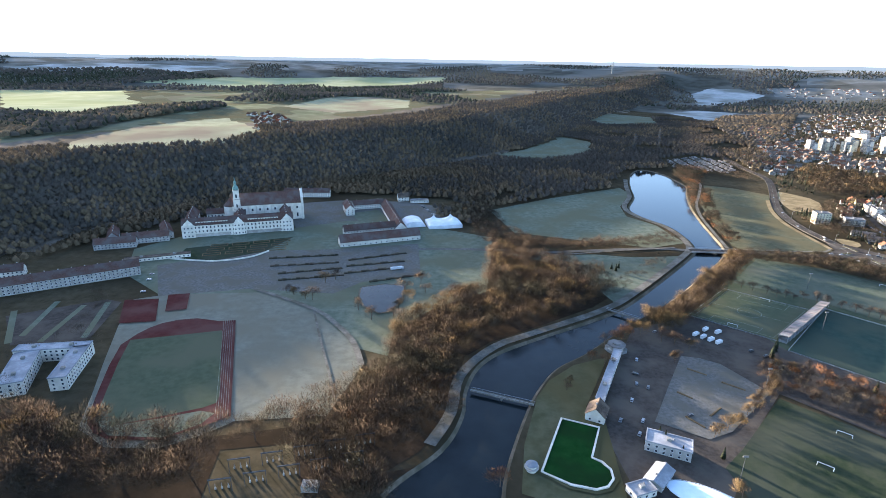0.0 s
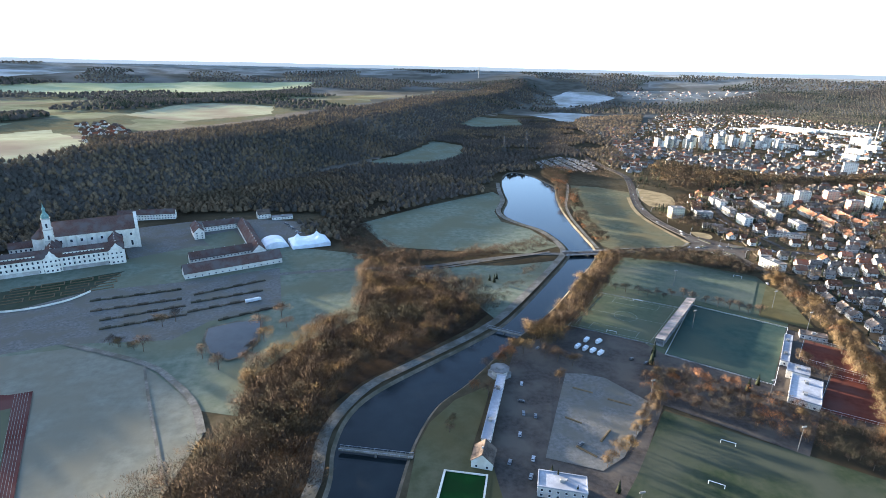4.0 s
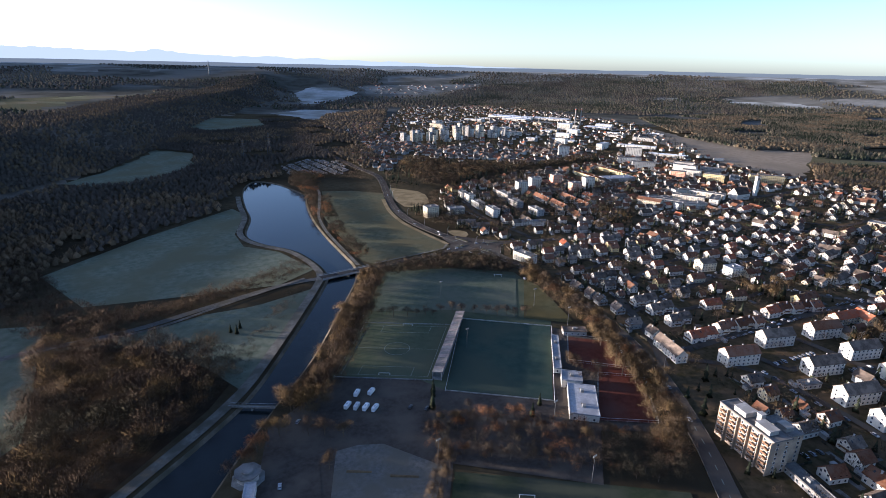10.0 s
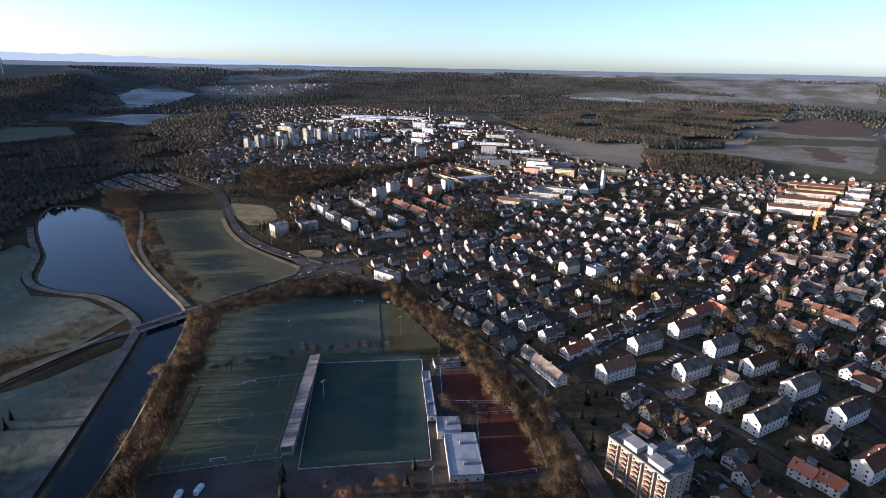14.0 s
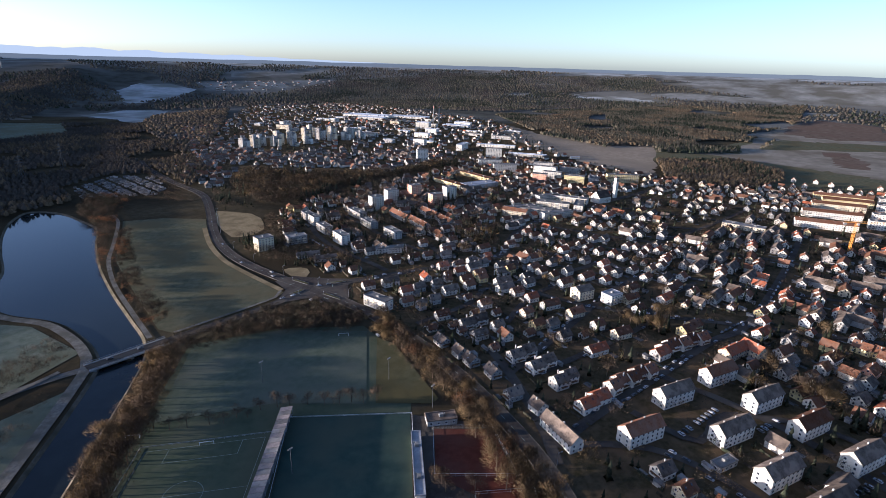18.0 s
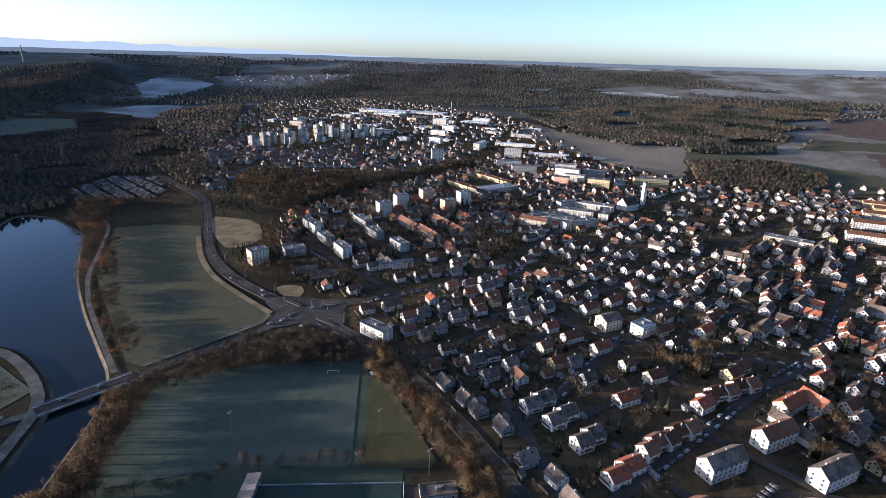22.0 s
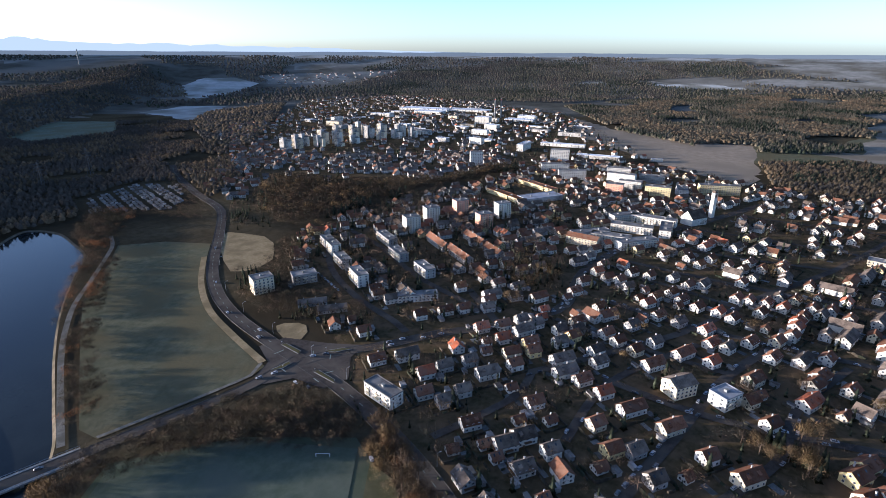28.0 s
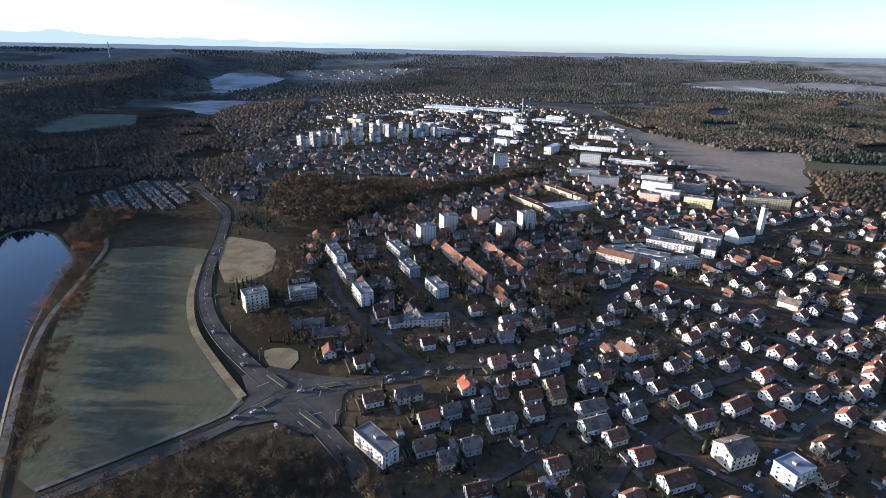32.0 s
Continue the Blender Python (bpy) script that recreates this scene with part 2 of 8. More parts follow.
mat("dry_grass", (0.1886, 0.1424, 0.0764), (0.2542, 0.196, 0.1131), 3, third=(0.1558, 0.12, 0.0663), third_scale=18, bump=0.2)

mat("paving", (0.10, 0.098, 0.093), (0.17, 0.165, 0.155), 1.5, third=(0.08, 0.078, 0.072), third_scale=9, spread=0.4, per="island")

mat("shed_roof", (0.09, 0.075, 0.062), (0.16, 0.135, 0.115), 1.2, third=(0.20, 0.19, 0.18), third_scale=7, spread=0.45, per="island")


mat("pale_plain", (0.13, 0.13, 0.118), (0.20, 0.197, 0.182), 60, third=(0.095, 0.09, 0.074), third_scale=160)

mat("metal_dark", (0.06, 0.063, 0.066), (0.09, 0.093, 0.096), 1.0, rough=0.6)

mat("leaf_floor", (0.0277, 0.0198, 0.0132), (0.0462, 0.0332, 0.0224), 6, third=(0.0238, 0.0181, 0.0122), third_scale=40)

# river water: dark, glossy, with faint ripples
M["water"] = material("water", (0.010, 0.013, 0.014), (0.014, 0.018, 0.019), 20, rough=0.06, spec=0.10, bump=0.05, bump_scale=1.2)
M["pond"] = material("pond", (0.012, 0.017, 0.02), (0.018, 0.024, 0.027), 8, rough=0.12, spec=0.08)
mat("roof_abbey", (0.066, 0.04, 0.033), (0.10, 0.06, 0.048), 1.2, third=(0.095, 0.076, 0.07), third_scale=9, bump=0.4, bump_scale=0.5, spread=0.12)
mat("roof_pinkish", (0.17, 0.145, 0.138), (0.23, 0.20, 0.19), 1.2, third=(0.14, 0.125, 0.12), third_scale=6)
mat("copper", (0.12, 0.20, 0.18), (0.18, 0.27, 0.24), 0.8, rough=0.6)

# far mountains and plain: distance haze put into a pale glowing colour
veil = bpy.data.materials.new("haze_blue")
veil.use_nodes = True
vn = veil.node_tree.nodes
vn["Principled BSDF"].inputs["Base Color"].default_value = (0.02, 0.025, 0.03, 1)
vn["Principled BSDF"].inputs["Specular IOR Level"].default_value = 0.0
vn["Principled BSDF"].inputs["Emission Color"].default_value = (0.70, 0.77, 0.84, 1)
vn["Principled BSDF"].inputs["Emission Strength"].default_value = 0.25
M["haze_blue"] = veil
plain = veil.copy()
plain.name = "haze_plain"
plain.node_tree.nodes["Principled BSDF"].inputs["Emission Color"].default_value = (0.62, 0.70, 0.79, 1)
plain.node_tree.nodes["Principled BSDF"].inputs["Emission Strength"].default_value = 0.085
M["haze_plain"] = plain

# ---------------------------------------------------------------- building blocks


class Geo:
    """Vertices and faces of one mesh, gathered piece by piece."""

    def __init__(self):
        self.v, self.f, self.m = [], [], []

    def add(self, verts, faces, slot=0):
        n = len(self.v)
        self.v.extend(verts)
        self.f.extend([tuple(n + i for i in face) for face in faces])
        self.m.extend([slot] * len(faces))
        return self

    def box(self, x0, y0, z0, x1, y1, z1, slot=0):
        v = [(x, y, z) for z in (z0, z1) for y in (y0, y1) for x in (x0, x1)]
        return self.add(v, [(0, 2, 3, 1), (4, 5, 7, 6), (0, 1, 5, 4), (2, 6, 7, 3), (0, 4, 6, 2), (1, 3, 7, 5)], slot)

    def tube(self, a, b, ra, rb, sides=6, slot=0, cap=True):
        a, b = Vector(a), Vector(b)
        q = (b - a).to_track_quat("Z", "Y")
        ring = [q @ Vector((math.cos(i * math.tau / sides), math.sin(i * math.tau / sides), 0)) for i in range(sides)]
        v = [tuple(a + p * ra) for p in ring] + [tuple(b + p * rb) for p in ring]
        f = [(i, (i + 1) % sides, sides + (i + 1) % sides, sides + i) for i in range(sides)]
        if cap:
            f += [tuple(range(sides, 2 * sides)), tuple(reversed(range(sides)))]
        return self.add(v, f, slot)

    def prism(self, outline, z0, z1, slot=0, bottom=True):
        n = len(outline)
        v = [(x, y, z0) for x, y in outline] + [(x, y, z1) for x, y in outline]
        f = [(i, (i + 1) % n, n + (i + 1) % n, n + i) for i in range(n)] + [tuple(range(n, 2 * n))]
        if bottom:
            f.append(tuple(reversed(range(n))))
        return self.add(v, f, slot)

    def mesh(self, name, *mats):
        me = bpy.data.meshes.new(name)
        me.from_pydata(self.v, [], self.f)
        for key in mats:
            me.materials.append(M[key])
        if len(mats) > 1:
            me.polygons.foreach_set("material_index", self.m)
        me.update()
        return me


def part(name, me, parent, label="", at=None):
    ob = new(name, me)
    ob.parent = parent
    if at is not None:
        ob.matrix_basis = at
    return tagged(ob, label)


def empty(name, m, label, category, group="", kind=""):
    ob = new(name)
    ob.matrix_basis = m
    ob.empty_display_size = 0.5
    return tagged(ob, label, category, group, kind)


def smooth(a, b, x):
    u = min(1.0, max(0.0, (x - a) / (b - a)))
    return u * u * (3 - 2 * u)


def curve_through(points, step=8.0, closed=False):
    """A smooth line through the given places."""
    p = [Vector(q) for q in points]
    n, out = len(p), []
    for i in range(n if closed else n - 1):
        a, b, c, d = ((p[(i + k) % n] for k in (-1, 0, 1, 2)) if closed else
                      (p[max(0, i - 1)], p[i], p[i + 1], p[min(n - 1, i + 2)]))
        k = max(1, int((c - b).length / step))
        for j in range(k):
            t = j / k
            out.append(0.5 * (2 * b + (c - a) * t + (2 * a - 5 * b + 4 * c - d) * t * t + (3 * b - a - 3 * c + d) * t ** 3))
    if not closed:
        out.append(p[-1])
    return out


def inside(x, y, poly):
    hit, j = False, len(poly) - 1
    for i in range(len(poly)):
        xi, yi, xj, yj = poly[i][0], poly[i][1], poly[j][0], poly[j][1]
        if (yi > y) != (yj > y) and x < (xj - xi) * (y - yi) / (yj - yi) + xi:
            hit = not hit
        j = i
    return hit


def apart_from(x, y, line):
    """Distance from a polyline, and the side: positive to the left of its run."""
    best, side = 1e9, 1
    for (ax, ay), (bx, by) in zip(line, line[1:]):
        dx, dy = bx - ax, by - ay
        u = min(1, max(0, ((x - ax) * dx + (y - ay) * dy) / (dx * dx + dy * dy)))
        d = math.hypot(x - ax - u * dx, y - ay - u * dy)
        if d < best - 1e-6:
            best, side = d, 1 if dx * (y - ay) - dy * (x - ax) > 0 else -1
    return best * side


# ---------------------------------------------------------------- plan: outlines on the valley floor, in metres
STADIUM_PITCH = [(328, 418), (376, 366), (300, 298), (254, 346)]
NORTH_PITCH = [(261, 457), (313, 415), (253, 362), (205, 402)]
TRAINING_FIELD = [(337, 543), (394, 514), (435, 462), (367, 394), (331, 438), (276, 475)]
NARROW_FIELD = [(433, 449), (434, 432), (400, 363), (393, 363), (371, 390)]
GRAVEL_LOT = [(171, 337), (192, 332), (210, 293), (166, 254), (150, 247), (125, 262), (148, 300)]
BUS_YARD = [(187, 369), (218, 363), (236, 329), (229, 310), (208, 318), (174, 340)]
EAST_COURT = [(374, 346), (395, 320), (371, 290), (345, 322)]
SOUTH_COURT = [(347, 298), (367, 278), (331, 246), (306, 268)]
UPPER_MEADOW = [(63, 722), (162, 798), (292, 878), (295, 838), (255, 755), (248, 704), (273, 664), (281, 593), (236, 574), (167, 594), (86, 622)]
LOWER_MEADOW = [(121, 543), (163, 549), (208, 540), (204, 510), (167, 476), (139, 501)]
TENT_MEADOW = [(-10, 542), (49, 548), (48, 501), (36, 464), (7, 445), (-4, 471)]
FLOOD_MEADOW = [(114, 1193), (181, 1266), (234, 1347), (323, 1511), (383, 1417), (339, 1249), (267, 1151), (178, 1117)]
FLOOD_MEADOW_FAR = [(482, 1986), (673, 2231), (790, 2127), (711, 1838), (524, 1790)]
FROST_POND = [(920, 2347), (1141, 2490), (1255, 2371), (961, 1999), (952, 2186)]
FROST_FLAT = [(1422, 3258), (1597, 3393), (1764, 3325), (1769, 3116), (1488, 2877), (1267, 2766)]
ROAD_FIELD = [(446, 911), (488, 888), (521, 845), (485, 779), (451, 701), (444, 649), (441, 590), (440, 573), (427, 568), (394, 568), (356, 570), (338, 571), (333, 587), (346, 643), (364, 716), (380, 776), (424, 861)]
DRY_SLOPE = [(500, 752), (508, 785), (523, 826), (540, 858), (553, 872), (566, 850), (576, 826), (572, 798), (560, 775), (545, 752), (525, 742), (510, 743)]
MOUND = [(475, 620), (482, 619), (490, 612), (492, 604), (487, 594), (478, 588), (471, 588), (469, 600), (471, 612)]
MARKET_LOT = [(-282, 494), (-202, 540), (-119, 550), (-28, 574), (-21, 481), (-75, 461), (-96, 434), (-173, 441), (-245, 422)]
SCHOOL_LOT = [(-344, 380), (-284, 414), (-269, 409), (-257, 347), (-260, 343), (-306, 335)]
ABBEY_GARDEN = [(-274, 514), (-277, 545), (-173, 590), (-190, 540), (-232, 509)]
COURT_LAWN = [(-125, 695), (-90, 714), (-69, 661), (-102, 644)]
WOOD_RIVER = [(53, 549), (80, 540), (113, 518), (150, 476), (157, 446), (128, 415), (78, 380), (36, 352), (16, 330), (6, 300), (-8, 285), (-37, 324), (-37, 364), (-6, 409), (40, 444)]
WOOD_SOUTH = [(-255, 260), (-193, 240), (-166, 236), (-118, 244), (-70, 255), (-48, 280), (-35, 323), (-1, 356), (15, 318), (7, 262), (-11, 233), (-25, 220), (-40, 214), (-12, 222), (-30, 206), (-20, 190), (-60, 192), (-80, 238), (-116, 232), (-112, 199), (-205, 190)]
WOOD_BELT = [(455, 475), (449, 439), (414, 346), (381, 289), (345, 236), (315, 220), (303, 234), (333, 251), (383, 308), (405, 372), (433, 448)]
WOOD_RAMP = [(318, 553), (356, 553), (400, 548), (440, 532), (449, 500), (446, 471), (431, 463), (380, 512), (339, 526), (316, 530)]
WOOD_MID = [(221, 331), (260, 303), (288, 278), (318, 220), (298, 208), (250, 258), (220, 292), (212, 310)]
WOOD_SLOPE = [(601, 850), (631, 824), (700, 836), (783, 848), (874, 852), (995, 846), (1080, 840), (1125, 862), (1054, 892), (960, 884), (913, 887), (885, 915), (810, 965), (769, 1054), (734, 1082), (690, 1040), (640, 975)]
WOOD_SHORE = [(463, 1077), (502, 1017), (452, 940), (425, 885), (394, 822), (370, 777), (352, 727), (346, 728), (372, 800), (404, 882), (420, 973)]
WOOD_FLOOD = [(-12, 685), (37, 640), (68, 728), (170, 807), (282, 872), (340, 1022), (435, 1054), (543, 1058), (592, 1031), (685, 1094), (777, 1348), (846, 1680), (933, 1941), (811, 2069), (517, 2161), (72, 1544), (-32, 1309)]
WOOD_TENT = [(28, 718), (54, 797), (81, 616), (124, 570), (172, 580), (221, 576), (166, 557), (120, 551), (58, 547), (41, 583)]
WOOD_SHEDS = [(1482, 555), (1560, 480), (1620, 404), (1520, 300), (1400, 285), (1273, 316), (1240, 400), (1283, 480)]
PINE_NEAR = [(2184, 1443), (2778, 1400), (3291, 976), (3328, 729), (3642, 435), (3011, 412), (1843, 386), (1670, 494), (1564, 657), (1703, 968)]
STUBBLE = [(1913, 1247), (1725, 985), (1700, 800), (1742, 644), (1600, 590), (1471, 555), (1352, 514), (1259, 508), (1296, 625), (1404, 790), (1560, 1010)]
TARMAC_STRIP = [(1745, 650), (1802, 656), (1740, 420), (1672, 181), (1632, 95), (1560, 95), (1600, 177), (1660, 420), (1705, 620)]
EAST_FIELD = [(1701, 404), (1850, 440), (2010, 270), (2150, 84), (1630, 92), (1600, 200)]
EAST_LAND = [(1560, 650), (1640, 700), (1850, 480), (2170, 478), (2400, 300), (2330, 70), (1500, 60), (1420, 60), (1330, 300), (1480, 560)]
EAST_PLOUGH = [(1980, 249), (2025, 204), (1830, 160), (1706, 149), (1702, 211)]
HILL_FIELD = [(-631, 910), (-627, 1103), (-526, 1315), (-448, 1210), (-348, 1054), (-380, 936), (-488, 849), (-565, 803)]
HILL_FIELD_FAR = [(-484, 1640), (-404, 2105), (-129, 1997), (-110, 1697), (-308, 1513)]
BRIGHT_A = [(-1721, 2148), (-1364, 2345), (-927, 1668), (-948, 1379), (-1058, 1303)]
BRIGHT_B = [(-1600, 2787), (-1234, 3152), (-664, 3493), (2, 3603), (-31, 3317), (-994, 2666)]
BRIGHT_C = [(-2337, 2956), (-2141, 3408), (-1278, 3770), (-1511, 3281), (-2054, 2969)]
FAR_STRIP = [(3261, 1634), (3428, 1379), (3376, 1046), (3274, 1353)]
FAR_PLAIN = [(3939, 1310), (4187, 879), (4348, 95), (3755, 82), (3689, 441), (3787, 953)]
VILLAGE_PLAIN = [(1898, 3344), (2657, 2990), (2519, 2787), (2050, 2894), (1819, 3094)]
PINE_FAR = [(1761, 2786), (2592, 2918), (3433, 2627), (4170, 1424), (3778, 1186), (3361, 1683), (3364, 996), (2765, 1458), (2321, 1529), (2061, 1937), (2099, 2558)]
TOWN_FAR = [(652, 1228), (1666, 2449), (2199, 2309), (1955, 1299), (1372, 732), (1088, 783), (1006, 974), (762, 1023), (669, 1035)]
STREET_A = [(474, 373), (461, 352), (422, 304), (393, 277)]
STREET_B = [(406, 284), (448, 278), (532, 259), (599, 244), (645, 228), (761, 221), (863, 219), (949, 219), (1075, 219)]
STREET_D = [(456, 344), (501, 343), (553, 343), (655, 342), (732, 327)]
STREET_E = [(634, 559), (600, 495), (588, 453)]
VERGE = [(498, 808), (468, 744), (450, 686), (444, 634), (441, 578)]
WOOD_PLATEAU = [(-1097, 1352), (-898, 1304), (-824, 1465), (-707, 1717), (-613, 1540), (-662, 1345), (-695, 1172), (-686, 1042), (-773, 939)]
WOOD_SKYLINE = [(-2259, 2852), (-1892, 3205), (-1543, 3207), (-1198, 3141), (-1412, 2861), (-1532, 2640), (-1352, 2349), (-1637, 2344), (-1865, 2332)]
WOOD_RIDGE_FAR = [(-719, 2222), (-415, 2758), (-17, 3257), (-13, 2548), (-200, 2224), (-447, 1921), (-565, 1794)]
PLAIN_STRIP = [(3592, 1266), (3688, 1020), (3728, 723), (3780, 323), (3615, 312), (3537, 689), (3483, 1079)]
THIN_STRIP = [(3356, 622), (3407, 439), (3432, 300), (3356, 295), (3304, 471)]
CLEARING = [(1837, 445), (2452, 453), (2743, 417), (2316, 392), (1889, 397)]
TAN_FIELD = [(2420, 400), (2800, 420), (3150, 330), (3028, 120), (2500, 90), (2330, 240)]
BASIN = [(2170, 472), (2300, 500), (2460, 440), (2400, 90), (2330, 80), (2240, 271)]
LONG_STRIP = [(3325, 1733), (3396, 1519), (3485, 1260), (3543, 1097), (3423, 1270), (3314, 1551)]
SMALL_POND = [(3059, 1957), (3142, 1912), (3205, 1835), (3114, 1839)]
TOWN = [(470, 512), (505, 590), (520, 660), (581, 777), (622, 806), (700, 824), (783, 836), (874, 840), (995, 834), (1300, 850), (1290, 640), (1250, 470), (1320, 300),
        (1420, 60), (700, -80), (400, 60), (295, 165), (385, 265), (430, 370)]
# ---------------------------------------------------------------- ground
CENTRE = (170, 150)
RIM = 4550
HILL_FOOT = [(-900, -900), (-620, 100), (-470, 430), (-400, 640), (-300, 790), (-150, 900), (60, 1100), (300, 1500),
             (620, 2150), (980, 2700), (1400, 3300), (2200, 4700)]


def height(x, y):
    """The valley floor is level; a wooded ridge runs along one side, and far land climbs to the skyline."""
    r = math.hypot(x - CENTRE[0], y - CENTRE[1])
    z = 0.0
    d = apart_from(x, y, HILL_FOOT)
    if d > 0:
        z = 56 * smooth(0, 175, d) + smooth(100, 500, d) * 7 * noise.noise((x / 320, y / 320, 0.3))
    if r > 1900:
        z = z * (1 - smooth(3000, RIM, r)) + smooth(2900, RIM, r) * 170 + smooth(2100, 3000, r) * 10 * noise.noise((x / 700, y / 700, 4.1)) * (1 - smooth(3600, RIM, r))
    return z


RIVER_WEST = [(-330, -330), (-170, -60), (-60, 130), (-30, 200), (0, 236), (12, 265), (15, 291), (24, 318), (42, 340), (80, 366), (118, 390), (154, 417), (205, 473),
              (272, 553), (287, 583), (291, 625), (287, 662), (268, 705), (265, 748), (294, 815), (310, 880), (330, 950), (355, 1010), (385, 1045)]
RIVER_EAST = [(410, 1010), (414, 950), (412, 900), (388, 840), (362, 765), (342.5, 690), (328.5, 622), (319, 578), (302, 545), (255, 490),
              (204, 433), (160, 393), (133, 367), (104, 338), (80, 318), (62, 290), (50, 262), (38, 228), (32, 203), (22, 130), (-85, -85), (-250, -370)]
shore = curve_through([(x, y, 0) for x, y in RIVER_WEST + RIVER_EAST], 6.0, closed=True)
SHORE = [(p.x, p.y) for p in shore]


# far land cover, worked into the one ground sheet
COVER = [("garden", TOWN), ("garden", TOWN_FAR), ("frost_grass", FLOOD_MEADOW), ("frost_grass", FLOOD_MEADOW_FAR), ("frost_field", FROST_POND), ("frost_field", FROST_FLAT),
         ("field_frost", EAST_LAND), ("stubble", STUBBLE), ("frost_stubble", TARMAC_STRIP), ("frost_stubble", EAST_FIELD), ("plough", EAST_PLOUGH),
         ("hill_field", HILL_FIELD), ("hill_field", HILL_FIELD_FAR), ("bright_field", BRIGHT_A), ("bright_field", BRIGHT_B),
         ("frost_field", BRIGHT_C), ("frost_field", FAR_STRIP), ("pale_plain", FAR_PLAIN), ("pale_plain", VILLAGE_PLAIN), ("pale_plain", PLAIN_STRIP), ("pale_plain", THIN_STRIP), ("frost_stubble", CLEARING), ("frost_stubble", BASIN), ("plough", TAN_FIELD), ("pale_plain", LONG_STRIP), ("frost_field", SMALL_POND)]


def flat_sheet(name, outline, key, z, label, category, step=None, kind="structure"):
    """A level piece of ground with that outline."""
    g = Geo()
    g.add([(x, y, z) for x, y in outline], [tuple(range(len(outline)))])
    me = g.mesh(name, key)
    if me.polygons[0].normal.z < 0:
        me.flip_normals()
    return tagged(new(name, me), label, category, kind=kind)


def inset(outline, d):
    """The outline moved inwards by d (or outwards)."""
    n, out = len(outline), []
    area = sum(outline[i - 1][0] * outline[i][1] - outline[i][0] * outline[i - 1][1] for i in range(n))
    s = 1 if area > 0 else -1
    for i in range(n):
        a, b = Vector(outline[i - 1]), Vector(outline[(i + 1) % n])
        t = (b - a).normalized()
        out.append((outline[i][0] - t.y * d * s, outline[i][1] + t.x * d * s))
    return out


def build_ground():
    from mathutils.geometry import delaunay_2d_cdt
    pts, ring = [], 0
    for x in range(-900, 1900, 25):
        for y in range(-500, 2000, 25):
            pts.append(Vector((x + 0.31, y + 0.17)))
    r = 700.0
    while r <= RIM + 1:
        n = int(math.tau * r / max(40, r * 0.035))
        for i in range(n):
            a = i * math.tau / n
            x, y = CENTRE[0] + r * math.cos(a), CENTRE[1] + r * math.sin(a)
            if not (-910 < x < 1885 and -510 < y < 1985):
                pts.append(Vector((x, y)))
        r += max(40, r * 0.03)
    pts = [p for p in pts if not inside(p.x, p.y, SHORE)]
    n0 = len(pts)
    pts += [Vector(p) for p in SHORE]
    m = len(SHORE)
    edges = [(n0 + i, n0 + (i + 1) % m) for i in range(m)]
    for key, outline in COVER:
        loop = []
        for (ax, ay), (bx, by) in zip(outline, outline[1:] + outline[:1]):
            k = max(1, int(math.hypot(bx - ax, by - ay) / 30))
            for j in range(k):
                px, py = ax + (bx - ax) * j / k, ay + (by - ay) * j / k
                wob = 0.0 if key == "garden" else min(46.0, 0.014 * math.hypot(px - 170, py - 150))
                loop.append(Vector((px + wob * noise.noise((px / 90, py / 90, 2.2)), py + wob * noise.noise((px / 90, py / 90, 8.8)))))
        first = len(pts)
        pts += loop
        edges += [(first + i, first + (i + 1) % len(loop)) for i in range(len(loop))]
    v, _, faces, *_ = delaunay_2d_cdt(pts, edges, [], 0, 1e-3)
    keep, which = [], []
    slots = ['earth', 'far_land', 'wood_floor', 'plateau_grass'] + sorted({key for key, _ in COVER})
    for f in faces:
        cx, cy = sum(v[i].x for i in f) / len(f), sum(v[i].y for i in f) / len(f)
        if not (-450 < cx < 500 and -500 < cy < 1080 and inside(cx, cy, SHORE)):
            keep.append(tuple(f))
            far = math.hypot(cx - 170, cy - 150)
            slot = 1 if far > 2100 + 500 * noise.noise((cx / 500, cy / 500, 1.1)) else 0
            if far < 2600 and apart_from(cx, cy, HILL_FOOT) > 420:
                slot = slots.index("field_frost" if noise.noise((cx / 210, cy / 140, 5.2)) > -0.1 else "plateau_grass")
            # paler with distance: far haze put into the ground colour
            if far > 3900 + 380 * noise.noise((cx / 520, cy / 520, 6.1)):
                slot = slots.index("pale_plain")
            # palest ring at the rim: a strip of mist painted on the ground
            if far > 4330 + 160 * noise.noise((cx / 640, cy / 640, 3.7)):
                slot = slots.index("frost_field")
            if slot == 0 and 0 < apart_from(cx, cy, HILL_FOOT) < 420:
                slot = 2
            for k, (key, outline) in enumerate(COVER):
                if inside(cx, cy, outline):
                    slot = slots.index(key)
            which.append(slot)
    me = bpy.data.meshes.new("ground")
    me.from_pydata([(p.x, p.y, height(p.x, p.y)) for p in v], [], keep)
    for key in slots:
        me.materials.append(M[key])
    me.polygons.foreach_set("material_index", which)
    me.update()
    if me.polygons[0].normal.z < 0:
        me.flip_normals()
    me.polygons.foreach_set("use_smooth", [True] * len(me.polygons))
    return tagged(new("ground", me), "frosty winter ground of valley, wooded ridge and far plain", "ground", kind="structure")


build_ground()
low = inset(SHORE, 4.0)
g = Geo()
n = len(SHORE)
g.add([(x, y, 0) for x, y in SHORE] + [(x, y, -3.2) for x, y in low], [(i, (i + 1) % n, n + (i + 1) % n, n + i) for i in range(n)])
tagged(new("river_bank", g.mesh("river_bank", "bank")), "pale stony river bank sloping to the water", "bank", kind="structure")
flat_sheet("water", inset(SHORE, 0.6), "water", -1.6, "calm dark river water mirroring the sky", "water")

